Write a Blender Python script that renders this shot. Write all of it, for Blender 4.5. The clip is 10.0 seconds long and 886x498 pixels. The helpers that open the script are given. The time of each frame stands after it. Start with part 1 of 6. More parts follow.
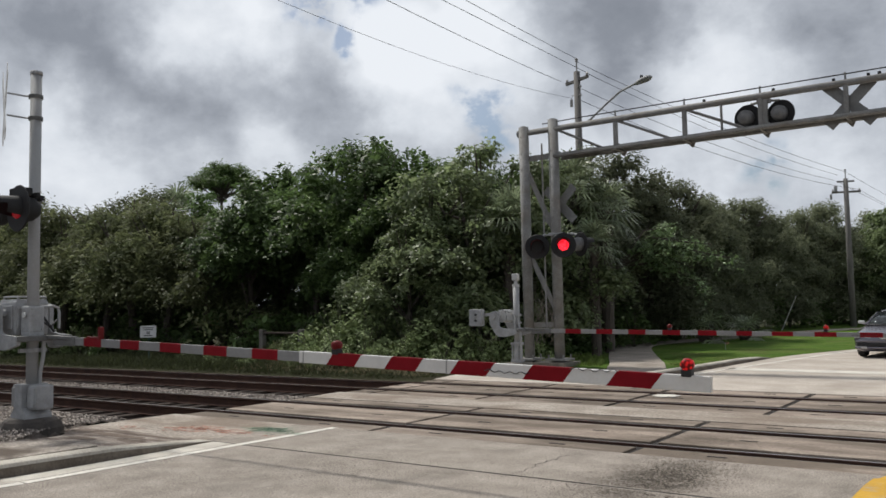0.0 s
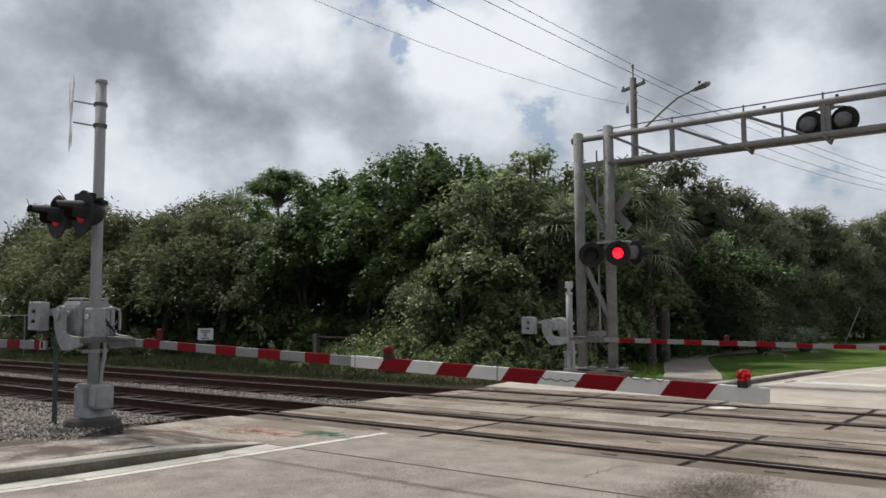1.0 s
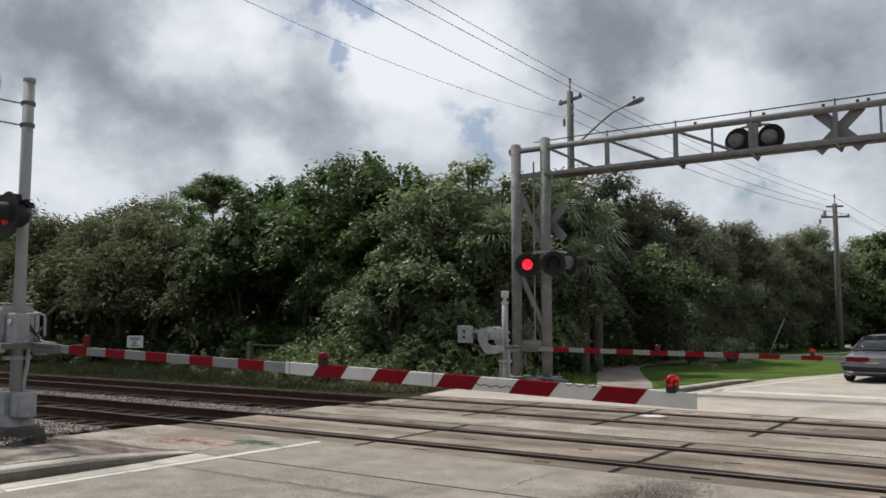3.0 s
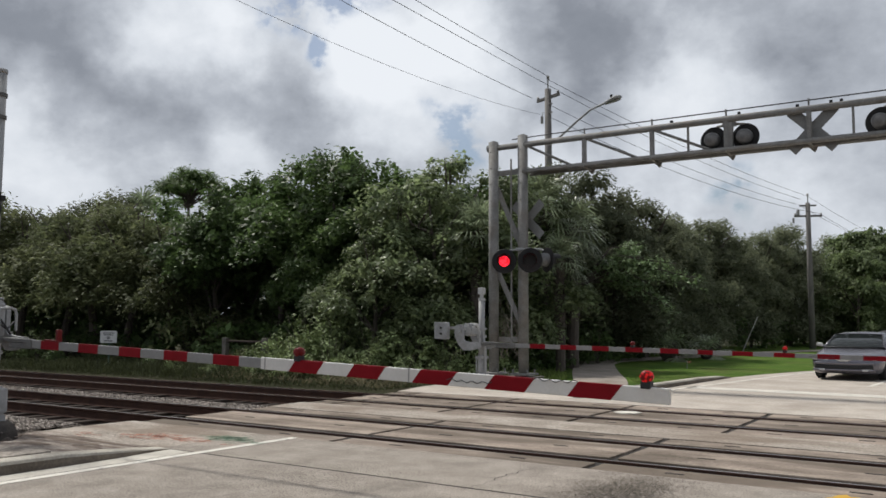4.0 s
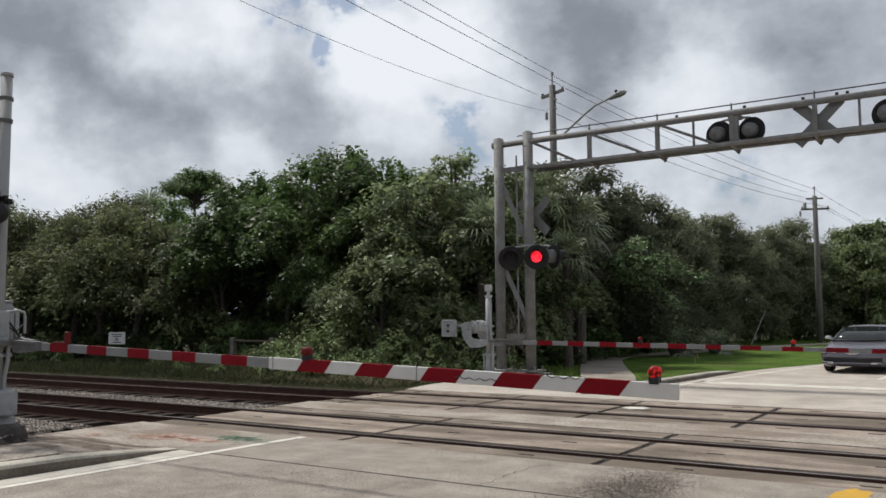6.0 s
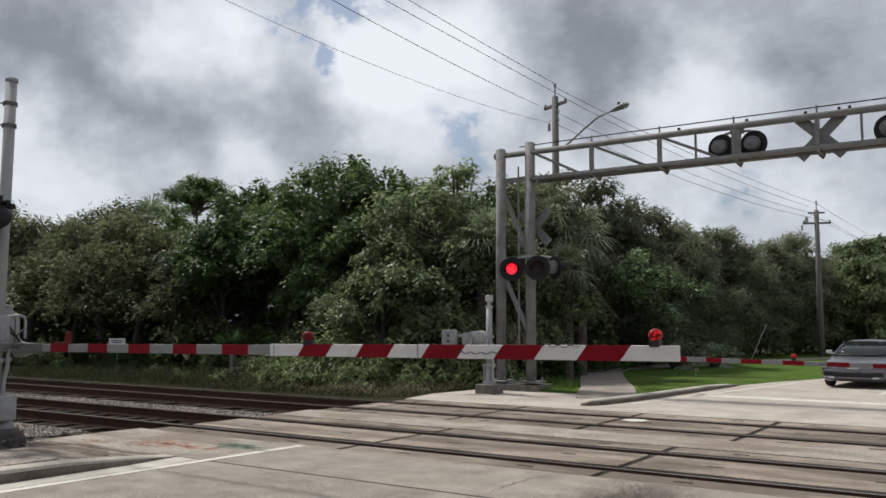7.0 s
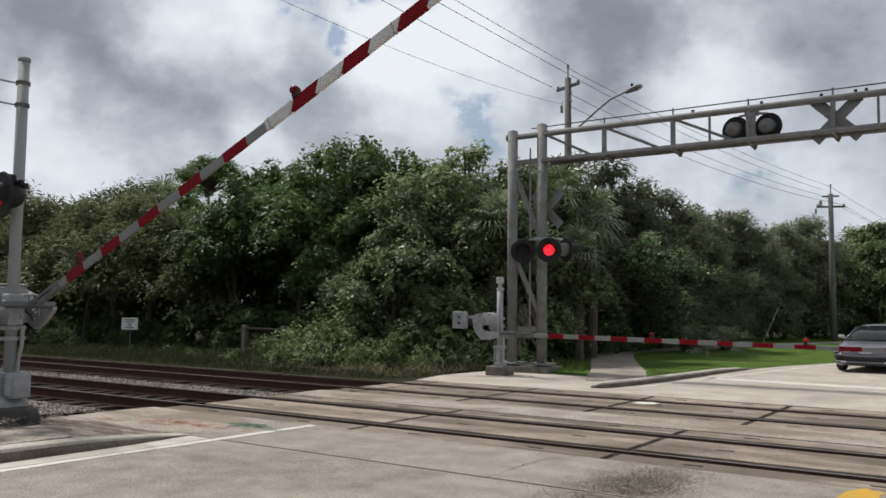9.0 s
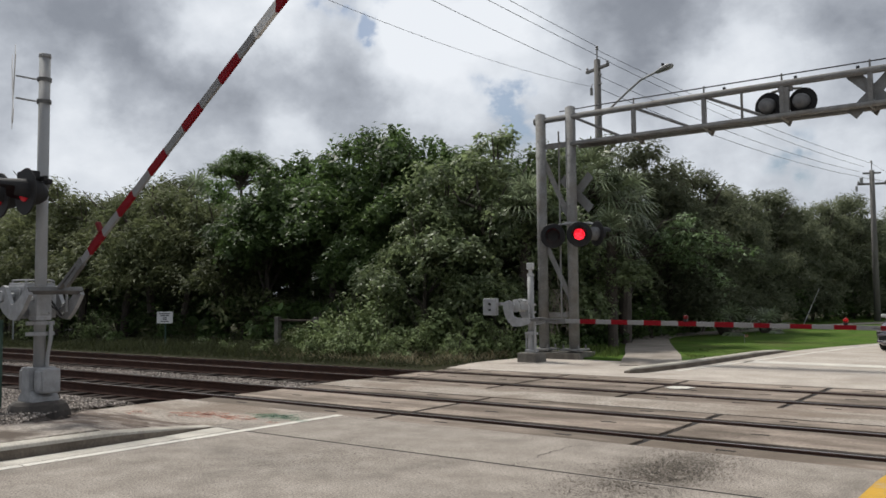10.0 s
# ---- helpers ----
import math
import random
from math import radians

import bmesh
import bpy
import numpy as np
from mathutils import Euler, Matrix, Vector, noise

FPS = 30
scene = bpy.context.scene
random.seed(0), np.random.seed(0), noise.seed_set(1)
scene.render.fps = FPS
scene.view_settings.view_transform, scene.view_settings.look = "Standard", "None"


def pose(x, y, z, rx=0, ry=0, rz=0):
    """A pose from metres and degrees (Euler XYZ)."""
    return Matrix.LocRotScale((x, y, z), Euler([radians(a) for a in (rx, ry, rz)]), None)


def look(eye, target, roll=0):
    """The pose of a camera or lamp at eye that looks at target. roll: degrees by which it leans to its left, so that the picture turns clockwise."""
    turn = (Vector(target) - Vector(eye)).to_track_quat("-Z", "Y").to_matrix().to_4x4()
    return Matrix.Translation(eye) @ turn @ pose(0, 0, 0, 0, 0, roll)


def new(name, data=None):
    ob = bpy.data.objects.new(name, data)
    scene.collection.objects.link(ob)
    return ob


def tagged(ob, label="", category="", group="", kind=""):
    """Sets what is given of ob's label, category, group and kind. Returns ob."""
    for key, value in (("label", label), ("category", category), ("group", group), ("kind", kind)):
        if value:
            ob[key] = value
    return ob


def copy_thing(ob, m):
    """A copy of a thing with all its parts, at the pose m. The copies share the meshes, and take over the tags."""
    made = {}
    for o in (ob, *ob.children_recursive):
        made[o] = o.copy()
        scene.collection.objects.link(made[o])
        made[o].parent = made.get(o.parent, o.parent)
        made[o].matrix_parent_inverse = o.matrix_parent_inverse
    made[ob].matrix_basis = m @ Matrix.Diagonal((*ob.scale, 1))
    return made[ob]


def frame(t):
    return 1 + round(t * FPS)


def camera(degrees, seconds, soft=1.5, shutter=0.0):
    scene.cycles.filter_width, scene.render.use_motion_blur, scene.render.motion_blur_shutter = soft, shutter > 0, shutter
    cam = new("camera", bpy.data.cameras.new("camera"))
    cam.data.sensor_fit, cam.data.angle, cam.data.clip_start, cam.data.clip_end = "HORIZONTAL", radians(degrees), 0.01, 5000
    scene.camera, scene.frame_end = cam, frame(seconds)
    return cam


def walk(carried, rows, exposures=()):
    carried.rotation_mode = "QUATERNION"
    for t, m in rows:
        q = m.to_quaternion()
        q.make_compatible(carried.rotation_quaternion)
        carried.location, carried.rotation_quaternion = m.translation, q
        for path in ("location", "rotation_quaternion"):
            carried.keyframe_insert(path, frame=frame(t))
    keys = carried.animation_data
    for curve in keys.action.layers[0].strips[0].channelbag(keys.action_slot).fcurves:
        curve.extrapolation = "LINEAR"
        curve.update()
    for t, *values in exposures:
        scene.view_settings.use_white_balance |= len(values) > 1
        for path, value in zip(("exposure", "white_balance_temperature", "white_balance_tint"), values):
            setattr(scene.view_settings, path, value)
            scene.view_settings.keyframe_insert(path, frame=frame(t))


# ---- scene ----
cam = camera(55.7, 10.0, soft=1.6)
PATH = [
    (0, (-0.059, -0.113, 1.518), (-1.214, 1.513, 1.66), -1.2),
    (0.5, (-0.065, -0.121, 1.514), (-1.299, 1.445, 1.676), -0.7),
    (1, (-0.051, -0.102, 1.525), (-1.306, 1.446, 1.684), -0.4),
    (1.5, (-0.062, -0.123, 1.506), (-1.3, 1.439, 1.676), -0.6),
    (2, (-0.058, -0.121, 1.516), (-1.275, 1.456, 1.694), -0.8),
    (2.5, (-0.042, -0.114, 1.512), (-1.219, 1.492, 1.693), -0.4),
    (4, (-0.033, -0.11, 1.506), (-1.124, 1.557, 1.678), 0.2),
    (4.5, (-0.034, -0.1, 1.5), (-1.132, 1.563, 1.664), 0.0),
    (5, (-0.041, -0.104, 1.508), (-1.15, 1.553, 1.669), -0.4),
    (5.5, (-0.036, -0.11, 1.511), (-1.14, 1.55, 1.671), -0.6),
    (7, (-0.03, -0.112, 1.505), (-1.135, 1.544, 1.695), 0.2),
    (7.5, (-0.024, -0.104, 1.483), (-1.13, 1.551, 1.675), 0.5),
    (8, (-0.032, -0.12, 1.506), (-1.135, 1.539, 1.686), 0.8),
    (8.5, (-0.024, -0.121, 1.499), (-1.141, 1.531, 1.658), 0.8),
    (9, (-0.04, -0.104, 1.509), (-1.169, 1.541, 1.655), 0.6),
    (9.5, (-0.032, -0.03, 1.498), (-1.179, 1.603, 1.634), 0.2),
    (10, (-0.011, 0.119, 1.485), (-1.209, 1.716, 1.604), -0.6),
]
walk(cam, [(t, look(eye, target, roll)) for t, eye, target, roll in PATH])

# ---- light: broken cloud, hazy sun high on the far side of the footway ----
SUN_FROM = Vector((-0.64, 0.13, 0.95)).normalized()


def way(azimuth, elevation):
    """A direction from degrees left of the road's line and degrees above the horizon."""
    a, e = radians(azimuth), radians(elevation)
    return (-math.sin(a) * math.cos(e), math.cos(a) * math.cos(e), math.sin(e))


def build_sky():
    world = bpy.data.worlds.new("sky")
    scene.world = world
    world.use_nodes = True
    nt = world.node_tree
    nt.nodes.clear()
    N, L = nt.nodes.new, nt.links.new

    def math_node(op, a, b=None, clamp=False):
        n = N("ShaderNodeMath")
        n.operation, n.use_clamp = op, clamp
        for k, v in enumerate((a, b)):
            if v is None:
                continue
            if isinstance(v, (int, float)):
                n.inputs[k].default_value = v
            else:
                L(v, n.inputs[k])
        return n.outputs[0]

    out = N("ShaderNodeOutputWorld")
    coord = N("ShaderNodeTexCoord").outputs["Generated"]
    sky = N("ShaderNodeTexSky")
    sky.sky_type, sky.sun_disc = "NISHITA", False
    sky.sun_elevation = math.asin(SUN_FROM.z)
    sky.sun_rotation = math.atan2(SUN_FROM.x, SUN_FROM.y)
    sky.air_density, sky.dust_density = 1.0, 1.5
    comb = N("ShaderNodeVectorMath")
    comb.operation = "MULTIPLY"
    L(coord, comb.inputs[0])
    comb.inputs[1].default_value = (1.0, 1.0, 1.35)

    def noise_of(scale, detail, rough, offset, warp):
        n = N("ShaderNodeTexNoise")
        m = N("ShaderNodeMapping")
        m.inputs["Location"].default_value = (offset, offset * 0.7, 0)
        L(comb.outputs[0], m.inputs[0])
        L(m.outputs[0], n.inputs["Vector"])
        n.inputs["Scale"].default_value, n.inputs["Detail"].default_value = scale, detail
        n.inputs["Roughness"].default_value, n.inputs["Distortion"].default_value = rough, warp
        return n.outputs["Fac"]

    big = noise_of(5.0, 3, 0.5, 3.1, 0.0)
    mid = noise_of(11.0, 6, 0.58, 9.4, 0.15)
    fine = noise_of(30.0, 6, 0.6, 7.7, 0.1)
    value = math_node("ADD", math_node("MULTIPLY", math_node("SUBTRACT", big, 0.5), 0.30),
                      math_node("MULTIPLY", math_node("SUBTRACT", mid, 0.5), 0.46))
    value = math_node("ADD", value, math_node("MULTIPLY", math_node("SUBTRACT", fine, 0.5), 0.22))
    value = math_node("ADD", value, 0.55)
    cover = None
    jitter = N("ShaderNodeVectorMath")
    jitter.operation = "MULTIPLY_ADD"
    wob = N("ShaderNodeTexNoise")
    wob.inputs["Scale"].default_value, wob.inputs["Detail"].default_value = 9.0, 6
    L(coord, wob.inputs["Vector"])
    L(wob.outputs["Color"], jitter.inputs[0])
    jitter.inputs[1].default_value = (0.16, 0.16, 0.16)
    L(coord, jitter.inputs[2])
    shift = N("ShaderNodeVectorMath")
    shift.operation = "SUBTRACT"
    L(jitter.outputs[0], shift.inputs[0])
    shift.inputs[1].default_value = (0.08, 0.08, 0.08)

    def blob(azimuth, elevation, radius):
        dot = N("ShaderNodeVectorMath")
        dot.operation = "DISTANCE"
        L(shift.outputs[0], dot.inputs[0])
        dot.inputs[1].default_value = way(azimuth, elevation)
        ramp = N("ShaderNodeMapRange")
        ramp.interpolation_type = "SMOOTHSTEP"
        ramp.inputs["From Min"].default_value, ramp.inputs["From Max"].default_value = math.radians(radius), 0.0
        L(dot.outputs["Value"], ramp.inputs["Value"])
        return ramp.outputs[0]

    # sunlit tops and grey bellies of the clouds: azimuth, elevation, size, strength
    for azimuth, elevation, size, gain in CLOUDS:
        value = math_node("ADD", value, math_node("MULTIPLY", blob(azimuth, elevation, size), gain))
    ragged = N("ShaderNodeMapRange")
    ragged.inputs["From Min"].default_value, ragged.inputs["From Max"].default_value = 0.38, 0.6
    ragged.inputs["To Min"].default_value, ragged.inputs["To Max"].default_value = 0.1, 1.25
    L(fine, ragged.inputs["Value"])
    for azimuth, elevation, size in GAPS:
        b = math_node("MULTIPLY", blob(azimuth, elevation, size), ragged.outputs[0])
        cover = b if cover is None else math_node("MAXIMUM", cover, b)
    ramp = N("ShaderNodeValToRGB")
    L(value, ramp.inputs[0])
    el = ramp.color_ramp.elements
    el[0].position, el[0].color = 0.0, (0.185, 0.207, 0.246, 1)
    el[1].position, el[1].color = 1.0, (0.84, 0.875, 0.925, 1)
    for pos, col in ((0.3, (0.268, 0.292, 0.338)), (0.52, (0.438, 0.471, 0.527)), (0.75, (0.682, 0.722, 0.78))):
        e = el.new(pos)
        e.color = (*col, 1)
    bg_sky, bg_cloud, mix = N("ShaderNodeBackground"), N("ShaderNodeBackground"), N("ShaderNodeMixShader")
    L(sky.outputs[0], bg_sky.inputs[0])
    bg_sky.inputs[1].default_value = 0.085
    L(ramp.outputs[0], bg_cloud.inputs[0])
    bg_cloud.inputs[1].default_value = 1.0
    thin = N("ShaderNodeMapRange")
    thin.interpolation_type = "SMOOTHSTEP"
    thin.inputs["From Min"].default_value, thin.inputs["From Max"].default_value = 0.0, 0.75
    thin.inputs["To Min"].default_value, thin.inputs["To Max"].default_value = 1.0, 0.2
    L(cover, thin.inputs["Value"])
    L(thin.outputs[0], mix.inputs[0])
    L(bg_sky.outputs[0], mix.inputs[1])
    L(bg_cloud.outputs[0], mix.inputs[2])
    L(mix.outputs[0], out.inputs[0])


CLOUDS = [(51, 18, 6, 0.38), (54.5, 17.6, 4, 0.22), (58, 10.2, 8, 0.32), (61.5, 11.3, 6, 0.26), (48, 19.5, 4.5, 0.30), (39.5, 19, 6.5, 0.40), (36.3, 17, 7, 0.36), (33, 19, 5, 0.30),
          (37, 13.8, 6.5, 0.28), (31, 14.6, 5, 0.24), (16.6, 15.6, 6, 0.34), (18, 9.6, 8, 0.15), (8.2, 9.2, 8, 0.13), (46.7, 11.2, 5, 0.26), (26, 10.5, 5, 0.2),
          (60.5, 17.5, 10, -0.20), (53.5, 13.6, 7, -0.24), (58.5, 13.4, 5, -0.20), (45.5, 15.6, 5, -0.06), (44, 12.8, 5, -0.10), (23, 19, 8, -0.30), (20.5, 15.2, 5, -0.04), (10.6, 17.5, 8, -0.18)]
GAPS = [(44, 20.9, 3.4), (40.8, 21.4, 3.4), (41.9, 17.8, 1.7), (41.8, 24.5, 7.0), (31.3, 12.3, 3.2), (14.5, 8.0, 3.0)]
build_sky()
sun = new("sun", bpy.data.lights.new("sun", "SUN"))
sun.data.energy, sun.data.angle, sun.data.color = 3.75, radians(6.0), (1.0, 0.965, 0.90)
sun.matrix_world = look(SUN_FROM * 60, (0, 0, 0))

# ---- materials ----


def material(name, base, rough=0.8, metal=0.0, second=None, scale=4.0, fine=40.0, mix=0.5, bump=0.2, bump_dist=0.01,
             stain=None, stain_scale=0.6, stain_amount=0.5, island=0.0, obj_random=0.0, spec=0.5, rough_var=0.1, translucent=0.0, stretch=(1, 1, 1), stain_stretch=None, deep=0.55, stain_from=0.48):
    """A surface with grain at two scales, broad stains and fine relief."""
    m = bpy.data.materials.new(name)
    m.use_nodes = True
    nt = m.node_tree
    N, L = nt.nodes.new, nt.links.new
    bsdf = nt.nodes["Principled BSDF"]
    coord = N("ShaderNodeTexCoord")
    mp = N("ShaderNodeMapping")
    mp.inputs["Scale"].default_value = stretch
    L(coord.outputs["Object"], mp.inputs[0])

    def tex(s, detail=5.0, rough_=0.6):
        n = N("ShaderNodeTexNoise")
        n.inputs["Scale"].default_value, n.inputs["Detail"].default_value, n.inputs["Roughness"].default_value = s, detail, rough_
        L(mp.outputs[0], n.inputs["Vector"])
        return n.outputs["Fac"]

    def mixed(fac, a, b):
        n = N("ShaderNodeMix")
        n.data_type = "RGBA"
        if isinstance(fac, float):
            n.inputs["Factor"].default_value = fac
        else:
            L(fac, n.inputs["Factor"])
        for idx, v in ((6, a), (7, b)):
            if isinstance(v, tuple):
                n.inputs[idx].default_value = (*v, 1)
            else:
                L(v, n.inputs[idx])
        return n.outputs[2]

    def ramped(fac, lo, hi):
        n = N("ShaderNodeMapRange")
        n.inputs["From Min"].default_value, n.inputs["From Max"].default_value = lo, hi
        L(fac, n.inputs["Value"])
        return n.outputs[0]

    second = second or tuple(c * 0.72 for c in base)
    big, small = tex(scale), tex(fine, 3.0)
    col = mixed(ramped(big, 0.35, 0.68), base, second)
    col = mixed(ramped(small, 0.3, 0.75), col, mixed(mix, col, tuple(c * deep for c in second)))
    if stain:
        st = tex(stain_scale, 4.0, 0.65)
        if stain_stretch:
            ms = N("ShaderNodeMapping")
            ms.inputs["Scale"].default_value = stain_stretch
            L(coord.outputs["Object"], ms.inputs[0])
            L(ms.outputs[0], st.node.inputs["Vector"])
        f = N("ShaderNodeMath")
        f.operation = "MULTIPLY"
        L(ramped(st, stain_from, stain_from + 0.18), f.inputs[0])
        f.inputs[1].default_value = stain_amount
        col = mixed(f.outputs[0], col, stain)
    sources = []
    if island:
        sources.append((N("ShaderNodeNewGeometry").outputs["Random Per Island"], island))
    if obj_random:
        sources.append((N("ShaderNodeObjectInfo").outputs["Random"], obj_random))
    for rnd, amount in sources:
        hsv = N("ShaderNodeHueSaturation")
        r = N("ShaderNodeMapRange")
        r.inputs["To Min"].default_value, r.inputs["To Max"].default_value = 1.0 - amount, 1.0 + amount
        L(rnd, r.inputs["Value"])
        L(r.outputs[0], hsv.inputs["Value"])
        L(col, hsv.inputs["Color"])
        col = hsv.outputs[0]
    L(col, bsdf.inputs["Base Color"])
    rr = N("ShaderNodeMapRange")
    rr.inputs["To Min"].default_value, rr.inputs["To Max"].default_value = max(0.02, rough - rough_var), min(1.0, rough + rough_var)
    L(big, rr.inputs["Value"])
    L(rr.outputs[0], bsdf.inputs["Roughness"])
    bsdf.inputs["Metallic"].default_value = metal
    bsdf.inputs["Specular IOR Level"].default_value = spec
    if bump:
        b = N("ShaderNodeBump")
        b.inputs["Strength"].default_value, b.inputs["Distance"].default_value = bump, bump_dist
        L(small, b.inputs["Height"])
        L(b.outputs[0], bsdf.inputs["Normal"])
    if translucent:
        tr = N("ShaderNodeBsdfTranslucent")
        ms = N("ShaderNodeMixShader")
        ms.inputs[0].default_value = translucent
        L(col, tr.inputs[0])
        L(bsdf.outputs[0], ms.inputs[1])
        L(tr.outputs[0], ms.inputs[2])
        L(ms.outputs[0], nt.nodes["Material Output"].inputs[0])
    return m


def glow(name, color, strength, base=(0.3, 0.01, 0.01)):
    m = bpy.data.materials.new(name)
    m.use_nodes = True
    b = m.node_tree.nodes["Principled BSDF"]
    b.inputs["Base Color"].default_value = (*base, 1)
    b.inputs["Roughness"].default_value = 0.25
    b.inputs["Emission Color"].default_value = (*color, 1)
    b.inputs["Emission Strength"].default_value = strength
    return m


ROAD = material("worn_road", (0.497, 0.440, 0.382), 0.9, second=(0.330, 0.290, 0.250), scale=2.6, fine=62, mix=0.95, bump=0.6, bump_dist=0.012,
                stain=(0.085, 0.076, 0.066), stain_scale=0.9, stain_amount=0.4, stain_stretch=(1, 0.4, 1), stain_from=0.54, deep=0.22, spec=0.12)
CONCRETE = material("apron_concrete", (0.531, 0.473, 0.410), 0.9, second=(0.350, 0.305, 0.260), scale=1.8, fine=24, mix=0.9, deep=0.35, bump=0.35, bump_dist=0.008,
                    stain=(0.17, 0.13, 0.10), stain_scale=0.9, stain_amount=0.75, stain_stretch=(0.5, 1.2, 1), stain_from=0.44, spec=0.12)
PANEL = material("crossing_panel", (0.409, 0.338, 0.280), 0.85, second=(0.235, 0.189, 0.155), scale=1.6, fine=24, mix=0.5, bump=0.35, bump_dist=0.008,
                 stain=(0.10, 0.080, 0.062), stain_scale=0.9, stain_amount=0.8, stain_stretch=(0.4, 1.8, 1), stain_from=0.40, deep=0.35, obj_random=0.15, spec=0.15)
KERB = material("kerb_concrete", (0.56, 0.525, 0.46), 0.9, second=(0.42, 0.385, 0.33), scale=2.5, fine=40, mix=0.6, bump=0.4, stain=(0.12, 0.105, 0.085), stain_scale=1.4, stain_amount=0.45, spec=0.12)
GUTTER = material("pale_gutter_concrete", (0.59, 0.555, 0.49), 0.9, second=(0.44, 0.41, 0.36), scale=2.5, fine=40, mix=0.5, bump=0.4, stain=(0.22, 0.19, 0.15), stain_scale=2.4, stain_amount=0.6, stain_from=0.55, spec=0.12)
KERB_FACE = material("dark_kerb_face", (0.22, 0.185, 0.15), 0.95, second=(0.11, 0.092, 0.075), scale=3.5, fine=35, mix=0.6, bump=0.5, stain=(0.26, 0.23, 0.19), stain_scale=2.0, stain_amount=0.5, stain_from=0.55, spec=0.1)
FAR_ROAD = material("pale_far_concrete", (0.572, 0.514, 0.453), 0.9, second=(0.400, 0.353, 0.305), scale=1.2, fine=22, mix=0.6, deep=0.5, bump=0.3, bump_dist=0.008, stain=(0.270, 0.234, 0.200), stain_scale=0.5, stain_amount=0.5, spec=0.12)
FOOTWAY = material("stained_footway", (0.440, 0.392, 0.341), 0.9, second=(0.270, 0.234, 0.200), scale=2.2, fine=26, mix=0.8, deep=0.4, bump=0.4, bump_dist=0.008, stain=(0.075, 0.057, 0.045), stain_scale=1.5, stain_amount=0.85, stain_from=0.43, spec=0.12)
PATH_CONCRETE = material("weathered_path_concrete", (0.40, 0.355, 0.31), 0.9, second=(0.29, 0.255, 0.22), scale=1.6, fine=26, mix=0.7, deep=0.45, bump=0.4, bump_dist=0.008, stain=(0.15, 0.125, 0.10), stain_scale=1.1, stain_amount=0.6, stain_from=0.5, spec=0.12)
RAMP = material("dirty_ramp_concrete", (0.440, 0.386, 0.336), 0.9, second=(0.270, 0.229, 0.195), scale=2.4, fine=26, mix=0.8, deep=0.4, bump=0.4, bump_dist=0.008, stain=(0.085, 0.060, 0.050), stain_scale=2.3, stain_amount=0.85, stain_stretch=(0.7, 1.7, 1), stain_from=0.43, spec=0.12)
WET_STAIN = material("old_brown_stain", (0.115, 0.085, 0.068), 0.8, second=(0.17, 0.135, 0.11), scale=5, fine=30, mix=0.5, bump=0.2, spec=0.1)
SPECK = material("tyre_dirt", (0.155, 0.132, 0.108), 0.95, second=(0.10, 0.086, 0.072), scale=4, fine=30, bump=0.0, island=0.4, spec=0.1)
DARK_GAP = material("joint_filler", (0.06, 0.055, 0.052), 0.95, scale=6, fine=60, bump=0.3, spec=0.1)
PAINT_W = material("road_paint_white", (0.68, 0.645, 0.57), 0.75, second=(0.56, 0.53, 0.47), scale=3, fine=45, mix=0.35, bump=0.2, stain=(0.38, 0.36, 0.33), stain_scale=2.2, stain_amount=0.7)
PAINT_Y = material("road_paint_yellow", (0.55, 0.31, 0.02), 0.75, second=(0.45, 0.25, 0.02), scale=3, fine=45, mix=0.3, bump=0.2, stain=(0.34, 0.29, 0.22), stain_scale=5.0, stain_amount=0.85, stain_from=0.53)
SPRAY_O = material("spray_orange", (0.66, 0.25, 0.17), 0.9, second=(0.55, 0.33, 0.25), scale=9, fine=60, bump=0.2, spec=0.1)
SPRAY_G = material("spray_green", (0.13, 0.31, 0.19), 0.9, second=(0.24, 0.34, 0.25), scale=9, fine=60, bump=0.2, spec=0.1)
BALLAST = material("ballast_stone", (0.20, 0.175, 0.155), 0.95, second=(0.12, 0.10, 0.088), scale=7, fine=35, mix=0.8, bump=1.0, bump_dist=0.04, stain=(0.07, 0.05, 0.04), stain_scale=1.0, stain_amount=0.5, spec=0.1)
STONE = material("loose_stone", (0.37, 0.325, 0.29), 0.9, second=(0.20, 0.175, 0.155), scale=3, fine=30, bump=0.3, island=0.75, spec=0.15)
RUST = material("rusty_rail", (0.085, 0.045, 0.032), 0.9, second=(0.055, 0.032, 0.026), scale=5, fine=60, mix=0.5, bump=0.3, spec=0.15)
RAILTOP = material("worn_rail_head", (0.42, 0.39, 0.37), 0.2, metal=0.85, second=(0.24, 0.21, 0.19), scale=2, fine=30, bump=0.03, stretch=(0.2, 4, 4), rough_var=0.06)
TIE = material("weathered_tie", (0.055, 0.042, 0.036), 0.95, second=(0.032, 0.026, 0.023), scale=3, fine=30, mix=0.6, bump=0.6, obj_random=0.3, stretch=(6, 1, 6), spec=0.1)
GALV = material("galvanised_steel", (0.31, 0.313, 0.312), 0.65, metal=0.1, spec=0.3, second=(0.33, 0.335, 0.34), scale=5, fine=40, mix=0.25, bump=0.08, stain=(0.22, 0.20, 0.18), stain_scale=2.0, stain_amount=0.35)
TRUSS = material("weathered_truss_steel", (0.285, 0.283, 0.275), 0.75, metal=0.05, spec=0.25, second=(0.19, 0.187, 0.18), scale=4, fine=30, mix=0.5, bump=0.1, stain=(0.16, 0.13, 0.10), stain_scale=1.5, stain_amount=0.45)
